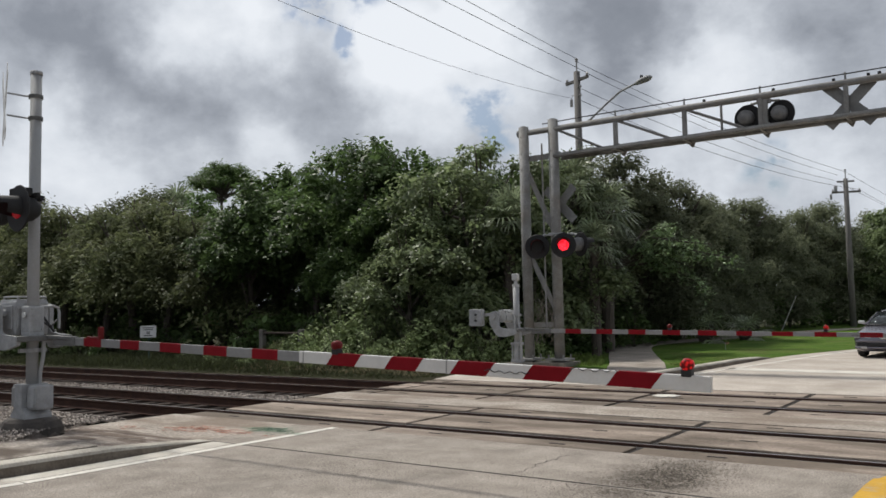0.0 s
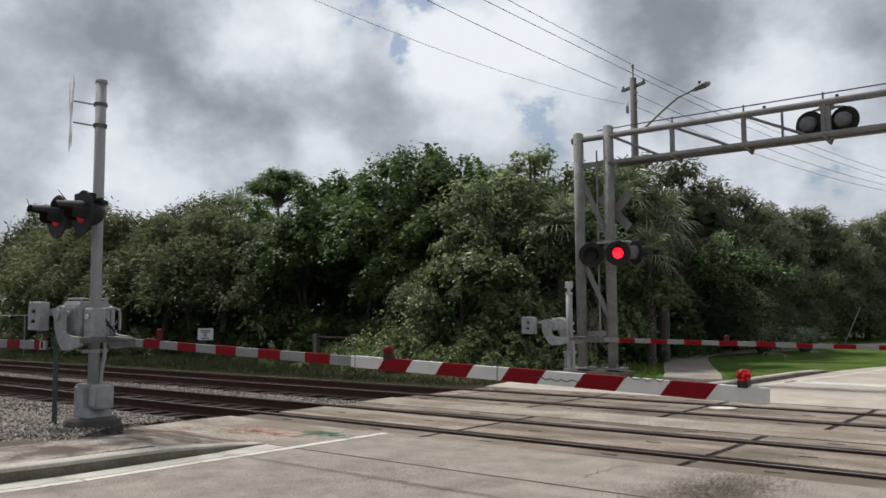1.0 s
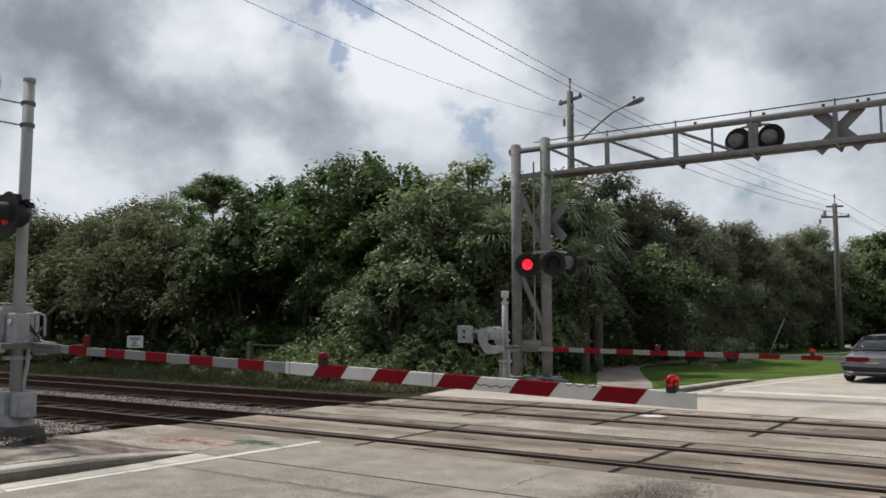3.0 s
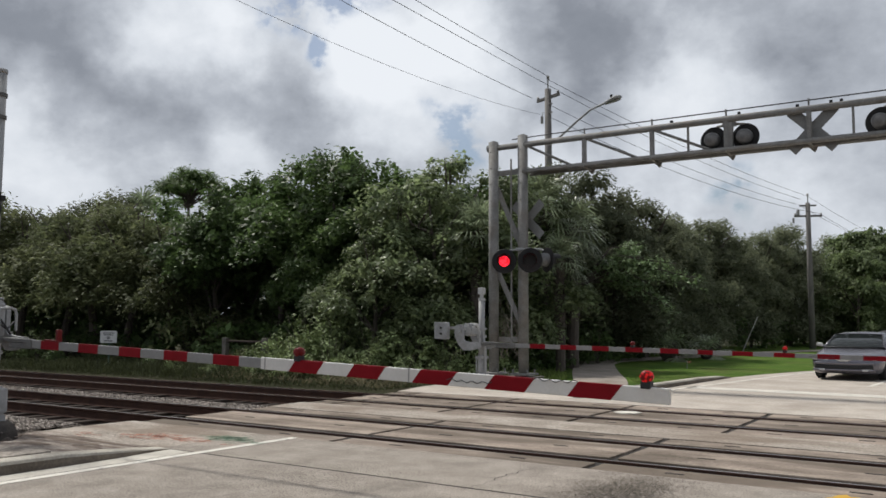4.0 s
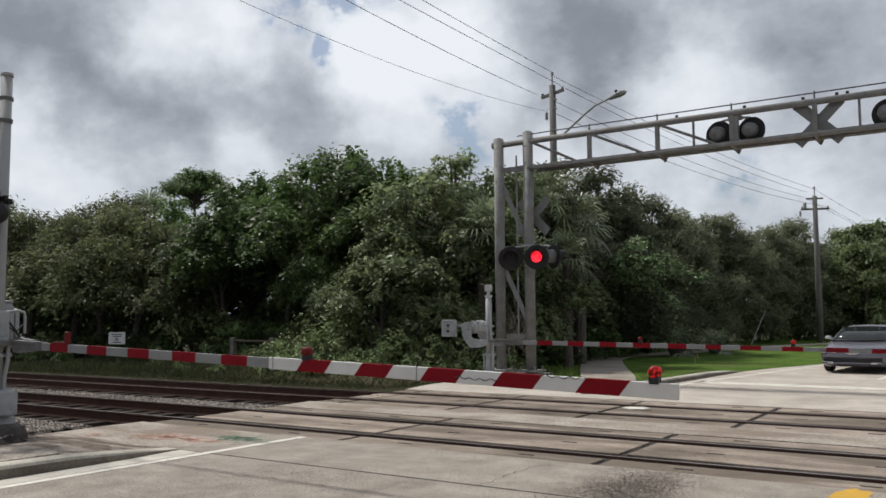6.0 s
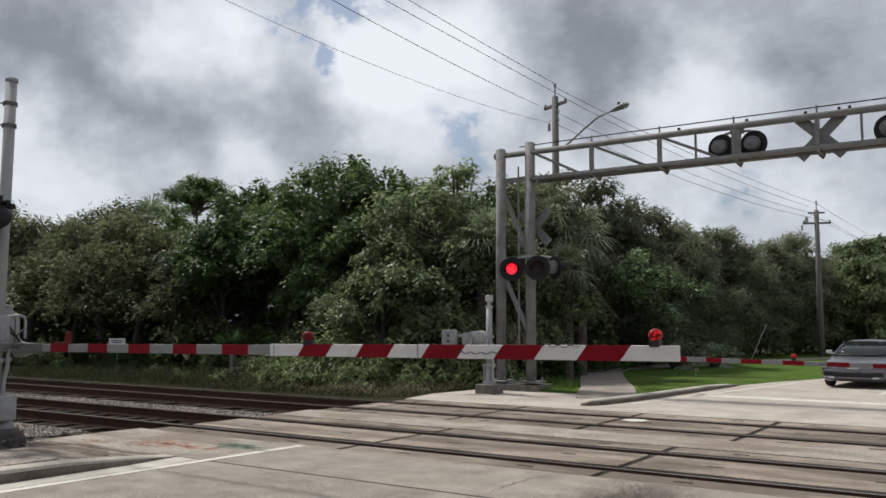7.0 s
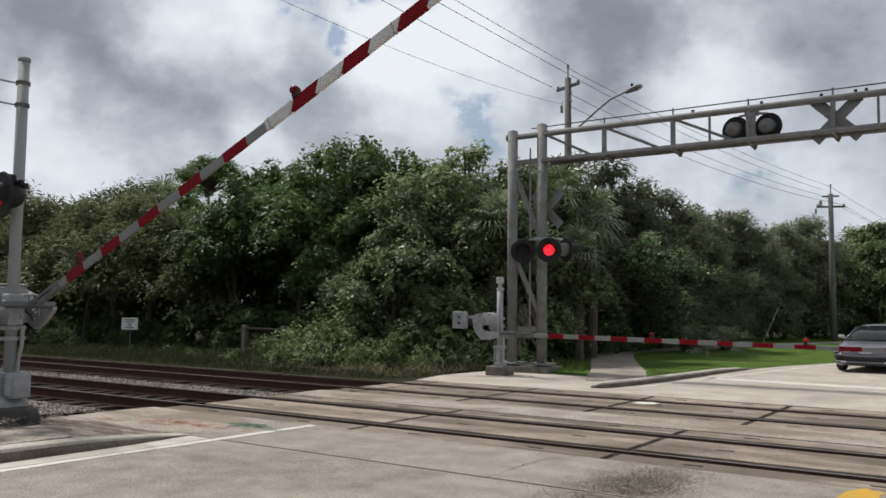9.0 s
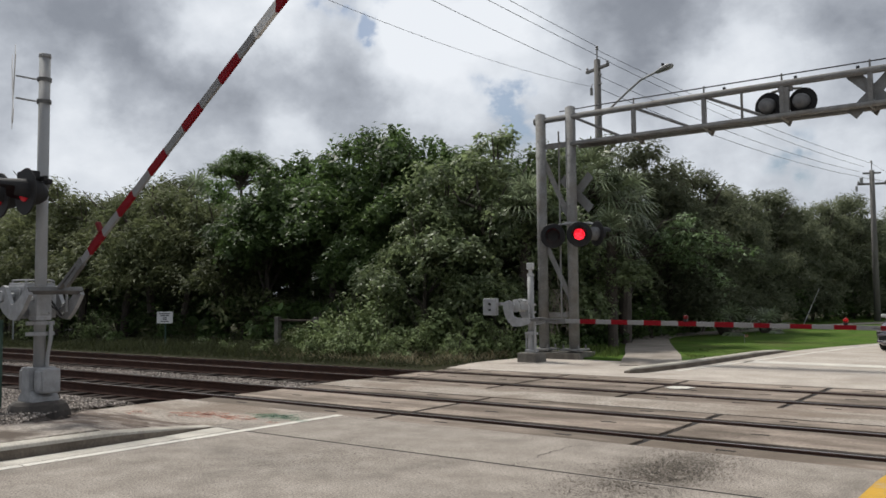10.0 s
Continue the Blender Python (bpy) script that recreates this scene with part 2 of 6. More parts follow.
# far gate's grey casting, with the light on it put into a paler colour
CASTING_LIT = material("lit_tone_casting", (0.52, 0.52, 0.515), 0.6, metal=0.05, spec=0.3, second=(0.40, 0.40, 0.395), scale=6, fine=40, mix=0.25, bump=0.12, stain=(0.30, 0.28, 0.25), stain_scale=4, stain_amount=0.4)
CASTING = material("grey_painted_casting", (0.365, 0.37, 0.375), 0.65, metal=0.05, spec=0.3, second=(0.25, 0.255, 0.26), scale=6, fine=40, mix=0.25, bump=0.12, stain=(0.25, 0.23, 0.21), stain_scale=3, stain_amount=0.35)
BELL = material("weathered_bell_steel", (0.21, 0.21, 0.212), 0.6, metal=0.1, spec=0.3, second=(0.13, 0.13, 0.132), scale=7, fine=40, mix=0.4, bump=0.1, stain=(0.10, 0.095, 0.09), stain_scale=4, stain_amount=0.4)
BLACK = material("black_signal_paint", (0.022, 0.022, 0.024), 0.6, second=(0.035, 0.034, 0.034), scale=6, fine=40, bump=0.1, spec=0.15)
BOARD_G = material("aluminium_board", (0.235, 0.235, 0.235), 0.6, spec=0.25, second=(0.19, 0.19, 0.19), scale=4, fine=40, mix=0.2, bump=0.05)
BOARD_W = material("white_board", (0.62, 0.61, 0.59), 0.5, second=(0.55, 0.54, 0.52), scale=4, fine=40, mix=0.15, bump=0.05, stain=(0.45, 0.43, 0.40), stain_scale=2.5, stain_amount=0.3)
BRACKET = material("dull_dark_bracket_steel", (0.17, 0.17, 0.168), 0.7, metal=0.1, spec=0.3, second=(0.11, 0.108, 0.105), scale=6, fine=40, mix=0.4, bump=0.15)
RED_SHEET = material("red_reflective_sheet", (0.20, 0.004, 0.010), 0.6, spec=0.12, second=(0.16, 0.004, 0.008), scale=6, fine=60, mix=0.2, bump=0.03)
SIGN_W = material("sign_white", (0.62, 0.62, 0.61), 0.55, second=(0.52, 0.52, 0.51), scale=5, fine=40, mix=0.2, bump=0.04)
SIGN_BACK = material("bare_sign_back", (0.25, 0.25, 0.245), 0.6, metal=0.3, second=(0.19, 0.19, 0.185), scale=3, fine=30, bump=0.05)
INK = material("dark_print", (0.06, 0.06, 0.065), 0.7, scale=8, fine=60, bump=0.0)
GREEN_POST = material("green_post_paint", (0.035, 0.075, 0.055), 0.6, second=(0.04, 0.085, 0.065), scale=5, fine=40, bump=0.1)


def broken_cover(m, scale, lo, hi, most):
    """Paint that covers only part of the ground under it."""
    nt = m.node_tree
    n, r, c = nt.nodes.new("ShaderNodeTexNoise"), nt.nodes.new("ShaderNodeMapRange"), nt.nodes.new("ShaderNodeTexCoord")
    n.inputs["Scale"].default_value, n.inputs["Detail"].default_value = scale, 6
    r.inputs["From Min"].default_value, r.inputs["From Max"].default_value = lo, hi
    r.inputs["To Max"].default_value = most
    nt.links.new(c.outputs["Object"], n.inputs["Vector"])
    nt.links.new(n.outputs["Fac"], r.inputs["Value"])
    nt.links.new(r.outputs[0], nt.nodes["Principled BSDF"].inputs["Alpha"])


broken_cover(SPRAY_O, 14, 0.34, 0.66, 0.7)
broken_cover(SPRAY_G, 14, 0.34, 0.66, 0.6)
broken_cover(PAINT_W, 14, 0.22, 0.40, 1.0)
LENS_ON = glow("lit_red_lens", (1.0, 0.02, 0.04), 1.0)


def led_dots(m, low, high, scale):
    """Rows of small bright diodes on a dimmer lens."""
    nt = m.node_tree
    v = nt.nodes.new("ShaderNodeTexVoronoi")
    v.inputs["Scale"].default_value = scale
    c = nt.nodes.new("ShaderNodeTexCoord")
    nt.links.new(c.outputs["Object"], v.inputs["Vector"])
    r = nt.nodes.new("ShaderNodeMapRange")
    for k, val in (("From Min", 0.25), ("From Max", 0.6), ("To Min", high), ("To Max", low)):
        r.inputs[k].default_value = val
    nt.links.new(v.outputs["Distance"], r.inputs["Value"])
    nt.links.new(r.outputs[0], m.node_tree.nodes["Principled BSDF"].inputs["Emission Strength"])


led_dots(LENS_ON, 0.75, 3.0, 24)
LENS_ON_DIM = glow("lit_red_lens_from_aside", (1.0, 0.03, 0.07), 0.09)
LENS_TIP = glow("lit_arm_lamp", (1.0, 0.02, 0.02), 0.07, (0.045, 0.0015, 0.0015))
led_dots(LENS_TIP, 0.04, 0.5, 38)
LENS_TIP.node_tree.nodes["Principled BSDF"].inputs["Roughness"].default_value = 0.5
LENS_TIP.node_tree.nodes["Principled BSDF"].inputs["Specular IOR Level"].default_value = 0.2
LENS_OFF = material("dark_red_lens", (0.13, 0.006, 0.007), 0.5, spec=0.2, second=(0.12, 0.006, 0.006), scale=8, fine=50, bump=0.05)
WOOD_POLE = material("weathered_pole_wood", (0.185, 0.175, 0.165), 0.9, second=(0.12, 0.112, 0.104), scale=2.5, fine=30, mix=0.5, bump=0.4, stretch=(6, 6, 0.5))
WIRE = material("cable_black", (0.03, 0.03, 0.032), 0.7, bump=0.0)
SOIL = material("verge_soil", (0.05, 0.045, 0.028), 0.95, second=(0.028, 0.032, 0.015), scale=0.8, fine=20, mix=0.6, bump=0.6, bump_dist=0.03, spec=0.04)
LAWN = material("mown_grass", (0.112, 0.176, 0.032), 0.95, spec=0.05, second=(0.052, 0.105, 0.019), scale=0.9, fine=40, mix=0.6, bump=0.8, bump_dist=0.03, stain=(0.110, 0.110, 0.045), stain_scale=0.5, stain_amount=0.55)
BLADE = material("grass_blade", (0.145, 0.215, 0.045), 0.8, spec=0.12, second=(0.11, 0.14, 0.05), scale=1.5, fine=10, bump=0.0, island=0.4, translucent=0.35)
DRY = material("dry_grass", (0.25, 0.21, 0.12), 0.9, second=(0.16, 0.14, 0.08), scale=2, fine=10, bump=0.0, island=0.35, translucent=0.2)
TWIG = material("pale_twig", (0.24, 0.21, 0.17), 0.9, second=(0.14, 0.12, 0.095), scale=3, fine=20, bump=0.0, island=0.4)
BARK = material("bark", (0.11, 0.09, 0.075), 0.95, second=(0.06, 0.05, 0.042), scale=4, fine=25, bump=0.7, stretch=(4, 4, 0.8))
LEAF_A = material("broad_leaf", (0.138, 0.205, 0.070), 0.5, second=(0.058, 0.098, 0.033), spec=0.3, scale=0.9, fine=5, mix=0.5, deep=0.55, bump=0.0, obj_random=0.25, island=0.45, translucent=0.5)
LEAF_B = material("olive_leaf", (0.188, 0.204, 0.100), 0.6, second=(0.074, 0.093, 0.042), spec=0.18, scale=0.9, fine=5, mix=0.5, deep=0.55, bump=0.0, obj_random=0.25, island=0.4, translucent=0.5)
LEAF_C = material("dark_leaf", (0.205, 0.224, 0.142), 0.7, second=(0.138, 0.156, 0.095), spec=0.12, scale=0.8, fine=5, mix=0.4, deep=0.65, bump=0.0, obj_random=0.2, island=0.25, translucent=0.5)
LEAF_D = material("vine_leaf", (0.285, 0.342, 0.172), 0.48, second=(0.125, 0.165, 0.076), spec=0.35, scale=1.1, fine=5, mix=0.5, deep=0.55, bump=0.0, obj_random=0.2, island=0.45, translucent=0.5)
LEAF_S = material("light_shrub_leaf", (0.290, 0.355, 0.165), 0.6, second=(0.120, 0.165, 0.060), spec=0.15, scale=1.8, fine=5, mix=0.6, deep=0.4, bump=0.0, island=0.5, translucent=0.2)
LEAF_G = material("bough_leaf", (0.26, 0.36, 0.17), 0.45, second=(0.12, 0.18, 0.075), spec=0.35, scale=1.4, fine=5, mix=0.5, deep=0.5, bump=0.0, island=0.5, translucent=0.3)
LEAF_R = material("roadside_leaf", (0.205, 0.26, 0.12), 0.5, second=(0.14, 0.185, 0.08), spec=0.3, scale=0.8, fine=5, mix=0.5, deep=0.6, bump=0.0, obj_random=0.2, island=0.4, translucent=0.5)
WEED = material("verge_weed", (0.075, 0.085, 0.036), 0.85, second=(0.035, 0.042, 0.018), spec=0.2, scale=0.8, fine=10, bump=0.0, island=0.5, translucent=0.2)
LEAF_P = material("palm_leaf", (0.30, 0.36, 0.22), 0.32, second=(0.10, 0.12, 0.06), scale=1.0, fine=8, bump=0.0, island=0.5, translucent=0.3)
CAR_PAINT = material("silver_car_paint", (0.155, 0.15, 0.175), 0.22, metal=0.65, second=(0.18, 0.175, 0.20), scale=2, fine=90, mix=0.12, bump=0.0, rough_var=0.03)
TYRE = material("tyre_rubber", (0.022, 0.022, 0.022), 0.9, scale=8, fine=60, bump=0.2)
TRIM_BLACK = material("black_plastic", (0.025, 0.025, 0.027), 0.5, scale=8, fine=60, bump=0.05, spec=0.3)
CHROME = material("chrome_trim", (0.75, 0.75, 0.76), 0.15, metal=1.0, scale=6, fine=40, mix=0.05, bump=0.0)
LAMP_CLEAR = material("headlamp_glass", (0.55, 0.56, 0.57), 0.12, metal=0.3, scale=8, fine=40, mix=0.2, bump=0.1)
FOUND_DARK = material("dark_earth_stained_foundation", (0.085, 0.072, 0.062), 0.95, second=(0.05, 0.044, 0.04), scale=5, fine=30, bump=0.6)
FOUND = material("stained_foundation", (0.20, 0.185, 0.16), 0.95, second=(0.11, 0.10, 0.088), scale=5, fine=30, bump=0.5)
INSULATOR = material("porcelain", (0.30, 0.29, 0.28), 0.35, scale=6, fine=40, bump=0.0)


def make_glass():
    m = bpy.data.materials.new("car_glass")
    m.use_nodes = True
    b = m.node_tree.nodes["Principled BSDF"]
    b.inputs["Base Color"].default_value = (0.13, 0.14, 0.155, 1)
    b.inputs["Roughness"].default_value = 0.03
    b.inputs["Transmission Weight"].default_value = 0.78
    b.inputs["IOR"].default_value = 1.45
    return m


GLASS = make_glass()
SCREEN_GLASS = material("tinted_windscreen", (0.03, 0.036, 0.036), 0.06, second=(0.022, 0.027, 0.027), scale=3, fine=40, bump=0.0, rough_var=0.02, spec=0.8)
SCREEN_GLASS.node_tree.nodes["Principled BSDF"].inputs["Alpha"].default_value = 0.75

# ---- mesh helpers ----


def box(bm, c, s, m=None, bevel=0.0):
    r = bmesh.ops.create_cube(bm, size=1.0)
    vs = r["verts"]
    bmesh.ops.scale(bm, vec=s, verts=vs)
    if bevel:
        es = list({e for v in vs for e in v.link_edges})
        out = bmesh.ops.bevel(bm, geom=es, offset=bevel, segments=2, affect="EDGES", profile=0.6)
        vs = list({v for f in out["faces"] for v in f.verts} | {v for v in vs if v.is_valid})
    bmesh.ops.transform(bm, matrix=Matrix.Translation(c) @ (m or Matrix.Identity(4)), verts=vs)
    return vs


def rod(bm, a, b, r0, r1=None, n=12, caps=True):
    a, b = Vector(a), Vector(b)
    d = b - a
    m = Matrix.Translation((a + b) / 2) @ d.to_track_quat("Z", "Y").to_matrix().to_4x4()
    return bmesh.ops.create_cone(bm, cap_ends=caps, segments=n, radius1=r0, radius2=r0 if r1 is None else r1, depth=d.length, matrix=m)["verts"]


def tube(bm, pts, radii, n=8):
    """A swept pipe through the points."""
    pts = [Vector(p) for p in pts]
    if not isinstance(radii, (list, tuple)):
        radii = [radii] * len(pts)
    rings = []
    side = None
    for i, p in enumerate(pts):
        d = (pts[min(i + 1, len(pts) - 1)] - pts[max(i - 1, 0)]).normalized()
        if side is None:
            side = d.orthogonal().normalized()
        side = (side - d * side.dot(d)).normalized()
        up = d.cross(side)
        rings.append([bm.verts.new(p + (side * math.cos(k * math.tau / n) + up * math.sin(k * math.tau / n)) * radii[i]) for k in range(n)])
    for a, b in zip(rings, rings[1:]):
        for k in range(n):
            bm.faces.new((a[k], a[(k + 1) % n], b[(k + 1) % n], b[k]))
    bm.faces.new(rings[0][::-1])
    bm.faces.new(rings[-1])


def prism(bm, outline, depth, m=None):
    """An outline in x, z, made depth thick about y = 0."""
    m = m or Matrix.Identity(4)
    a = [bm.verts.new(m @ Vector((x, -depth / 2, z))) for x, z in outline]
    b = [bm.verts.new(m @ Vector((x, depth / 2, z))) for x, z in outline]
    k = len(a)
    bm.faces.new(a)
    bm.faces.new(b[::-1])
    for i in range(k):
        bm.faces.new((a[i], b[i], b[(i + 1) % k], a[(i + 1) % k]))


def slab(bm, outline, z0, z1):
    """A flat piece from an outline in x, y."""
    a = [bm.verts.new((x, y, z1)) for x, y in outline]
    b = [bm.verts.new((x, y, z0)) for x, y in outline]
    k = len(a)
    bm.faces.new(a)
    bm.faces.new(b[::-1])
    for i in range(k):
        bm.faces.new((a[i], b[i], b[(i + 1) % k], a[(i + 1) % k]))


def lathe(bm, profile, m=None, n=24):
    """A turned shape: (radius, height) about z."""
    m = m or Matrix.Identity(4)
    rings = []
    for r, h in profile:
        rings.append([bm.verts.new(m @ Vector((r * math.cos(k * math.tau / n), r * math.sin(k * math.tau / n), h))) for k in range(n)])
    for a, b in zip(rings, rings[1:]):
        for k in range(n):
            bm.faces.new((a[k], a[(k + 1) % n], b[(k + 1) % n], b[k]))
    bm.faces.new(rings[0][::-1])
    bm.faces.new(rings[-1])


def part(name, bm, mat, parent=None, label="", smooth=False):
    bmesh.ops.recalc_face_normals(bm, faces=bm.faces)
    me = bpy.data.meshes.new(name)
    bm.to_mesh(me)
    bm.free()
    me.materials.append(mat)
    if smooth:
        for p in me.polygons:
            p.use_smooth = True
    ob = new(name, me)
    ob.parent = parent
    if label:
        ob["label"] = label
    return ob


def piece(name, me, parent, m=None):
    ob = new(name, me)
    ob.parent = parent
    if m is not None:
        ob.matrix_basis = m
    return ob


def empty(name, label, category, group="", m=None, kind=""):
    ob = new(name)
    ob.empty_display_size = 0.2
    if m is not None:
        ob.matrix_basis = m
    return tagged(ob, label, category, group, kind)


def raw(name, verts, faces, mat):
    me = bpy.data.meshes.new(name)
    verts = np.asarray(verts, dtype=np.float32).reshape(-1, 3)
    faces = np.asarray(faces, dtype=np.int32)
    k = faces.shape[1]
    me.vertices.add(len(verts))
    me.vertices.foreach_set("co", verts.ravel())
    me.loops.add(faces.size)
    me.loops.foreach_set("vertex_index", faces.ravel())
    me.polygons.add(len(faces))
    me.polygons.foreach_set("loop_start", np.arange(0, faces.size, k, dtype=np.int32))
    me.update(calc_edges=True)
    me.materials.append(mat)
    return me

# ---- ground, road, crossing, tracks ----
RAILS = (8.70, 10.135, 12.50, 13.935)
ROAD_RIGHT = 9.0


def ground_height(x, y):
    h = -0.06
    if x < -10.9 and 7.3 < y < 14.5:
        h = -0.34
    return h


def build_ground():
    xs = [-1500, -500, -150, -70, -45, -30, -20, -15, -12, -11.2, -10.9, -9, -5, 0, 10, 20, 40, 100, 400, 1500]
    ys = [-1500, -400, -100, -40, -15, 0, 5, 7, 7.3, 7.6, 10, 13, 14.3, 14.6, 17, 20, 25, 35, 50, 80, 150, 500, 1500]
    bm = bmesh.new()
    grid = [[bm.verts.new((x, y, ground_height(x, y))) for x in xs] for y in ys]
    for a, b in zip(grid, grid[1:]):
        for i in range(len(xs) - 1):
            bm.faces.new((a[i], a[i + 1], b[i + 1], b[i]))
    g = part("ground", bm, SOIL)
    tagged(g, "bare sandy soil and leaf litter under the verge", "ground", kind="structure")


def build_road():
    road = empty("road", "worn pale grey roadway crossing the rails", "road", kind="structure")

    def road_slab(name, outline, mat, label=""):
        bm = bmesh.new()
        slab(bm, outline, -0.22, 0.0)
        return part(name, bm, mat, road, label)

    R = ROAD_RIGHT
    road_slab("slab", [(-9.7, -30), (R, -30), (R, 6.508), (-8.22, 6.508), (-8.26, 4), (-8.5, 2.6), (-9.2, 0), (-9.7, -6)], ROAD, "speckled pale road surface")
    road_slab("slab", [(-8.35, 6.53), (R, 6.53), (R, 8.07), (-8.35, 8.07)], ROAD, "road surface beside the rails")
    road_slab("apron", [(-10.97, 6.63), (-9.9, 6.58), (-8.36, 6.52), (-8.36, 8.07), (-10.97, 8.07)], CONCRETE, "concrete footway apron with spray marks")
    road_slab("slab", [(-10.85, 10.77), (R, 10.77), (R, 11.72), (-10.9, 11.72)], CONCRETE, "concrete strip between the tracks")
    far = [(-10.9, 14.72), (R, 14.72), (R, 18.45), (-8.9, 18.45), (-9.4, 18.3), (-11.1, 18.15), (-11.25, 16.3)]
    road_slab("slab", far, FAR_ROAD, "pale concrete beyond the tracks")
    road_slab("slab", [(-6.9, 18.47), (R, 18.47), (16, 30), (30, 50), (55, 75), (45, 85), (16, 66), (4, 50), (-2.6, 36), (-4.9, 28.5), (-5.9, 25), (-6.45, 22)], FAR_ROAD, "road curving away past the trees")
    # dark bed below the joints and flangeways
    bm = bmesh.new()
    slab(bm, [(-10.8, 6.7), (R - 0.02, 6.4), (R - 0.02, 18.6), (-6.8, 18.6), (-10.7, 15)], -0.3, -0.03)
    part("joint_bed", bm, DARK_GAP, road, "dark rubber and dirt in the joints")
    # crack
    rng = random.Random(4)
    bm = bmesh.new()
    pts = [(-4.12, 6.42), (-4.07, 6.5), (-4.09, 6.62), (-4.05, 6.72), (-4.1, 6.86), (-4.06, 6.95), (-4.12, 7.06), (-4.09, 7.23), (-4.13, 7.3), (-4.07, 7.42), (-4.11, 7.53), (-4.08, 7.67), (-4.03, 7.74), (-3.99, 7.82)]
    for (x0, y0), (x1, y1) in zip(pts, pts[1:]):
        d = Vector((x1 - x0, y1 - y0, 0))
        s = Vector((-d.y, d.x, 0)).normalized() * rng.uniform(0.002, 0.0055)
        vs = [bm.verts.new((x0 - s.x, y0 - s.y, 0.004)), bm.verts.new((x1 - s.x, y1 - s.y, 0.004)), bm.verts.new((x1 + s.x, y1 + s.y, 0.004)), bm.verts.new((x0 + s.x, y0 + s.y, 0.004))]
        bm.faces.new(vs)
    part("crack", bm, DARK_GAP, road, "thin crack in the road surface")

    def strip(name, a, b, w, mat, label, z=0.004):
        a, b = Vector((*a, 0)), Vector((*b, 0))
        d = (b - a).normalized()
        s = Vector((-d.y, d.x, 0)) * w / 2
        bm = bmesh.new()
        slab(bm, [((a - s).x, (a - s).y), ((b - s).x, (b - s).y), ((b + s).x, (b + s).y), ((a + s).x, (a + s).y)], 0.0005, z)
        part(name, bm, mat, road, label)

    strip("edge_line", (-9.2, -2), (-7.9, 2.9), 0.13, PAINT_W, "white edge line")
    strip("edge_line", (-7.90, 2.92), (-7.78, 4.0), 0.13, PAINT_W, "white edge line")
    strip("edge_line", (-7.775, 4.02), (-7.66, 8.06), 0.12, PAINT_W, "white edge line")
    strip("edge_line", (-6.42, 16.4), (-5.70, 21.4), 0.13, PAINT_W, "white edge line")
    strip("edge_line", (-5.70, 21.42), (-4.72, 27.9), 0.13, PAINT_W, "white edge line")
    strip("edge_line", (-4.72, 27.92), (-2.0, 37), 0.13, PAINT_W, "white edge line")
    strip("joint", (-8.2, 6.515), (R - 0.05, 6.52), 0.03, DARK_GAP, "dark joint across the road", 0.0025)
    strip("stop_line", (-6.0, 19.5), (-1.1, 19.3), 0.62, PAINT_W, "white stop line")
    strip("lane_dash", (-2.55, 22.2), (-2.4, 25.2), 0.12, PAINT_W, "white lane dash")
    bm = bmesh.new()
    slab(bm, [(-1.42, -5), (-1.12, -5), (-1.03, 7.7), (-1.05, 7.86), (-1.02, 7.95), (-1.07, 8.06), (-1.13, 8.03), (-1.18, 8.12), (-1.24, 8.05), (-1.27, 7.93), (-1.31, 7.88), (-1.33, 7.6)], 0.0005, 0.004)
    part("centre_line", bm, PAINT_Y, road, "broad yellow centre line with a rounded end")
    bm = bmesh.new()
    slab(bm, [(-5.4, 13.3), (-5.2, 13.18), (-5.02, 13.3), (-4.98, 13.5), (-5.15, 13.62), (-5.36, 13.55)], 0.0005, 0.012)
    part("paint_spot", bm, PAINT_W, road, "spilt white paint spot")
    rng = random.Random(5)

    def spray(mat, label, strokes):
        bm = bmesh.new()
        for (x0, y0), (x1, y1), w in strokes:
            d = Vector((x1 - x0, y1 - y0, 0))
            s = Vector((-d.y, d.x, 0)).normalized()
            k = 9
            row = []
            for i in range(k + 1):
                p = Vector((x0, y0, 0)) + d * i / k
                ww = w * (0.4 + rng.random()) * (0.35 if i in (0, k) else 1)
                row.append(((p - s * ww), (p + s * ww)))
            for (a0, a1), (b0, b1) in zip(row, row[1:]):
                bm.faces.new([bm.verts.new((v.x, v.y, 0.005)) for v in (a0, b0, b1, a1)])
        part("spray_mark", bm, mat, road, label)

    def smudge(x, y, n, spread, w):
        return [((a, b), (a + rng.uniform(-0.25, 0.25), b + rng.uniform(-0.06, 0.06)), w * rng.uniform(0.4, 1)) for a, b in [(x + rng.gauss(0, spread), y + rng.gauss(0, spread * 0.45)) for _ in range(n)]]

    spray(SPRAY_O, "faded orange spray marks", smudge(-9.25, 7.12, 60, 0.20, 0.05) + smudge(-8.55, 7.15, 30, 0.16, 0.05) + smudge(-10.2, 6.75, 10, 0.14, 0.03))
    spray(SPRAY_G, "faded green spray marks", smudge(-8.15, 7.5, 60, 0.24, 0.06) + [((-8.45, 7.2), (-8.05, 7.95), 0.022), ((-8.5, 7.45), (-7.9, 7.5), 0.02)])
    # dirt picked up and dropped by tyres, in the wheel paths and along the rails
    gen = np.random.default_rng(17)
    spots = []
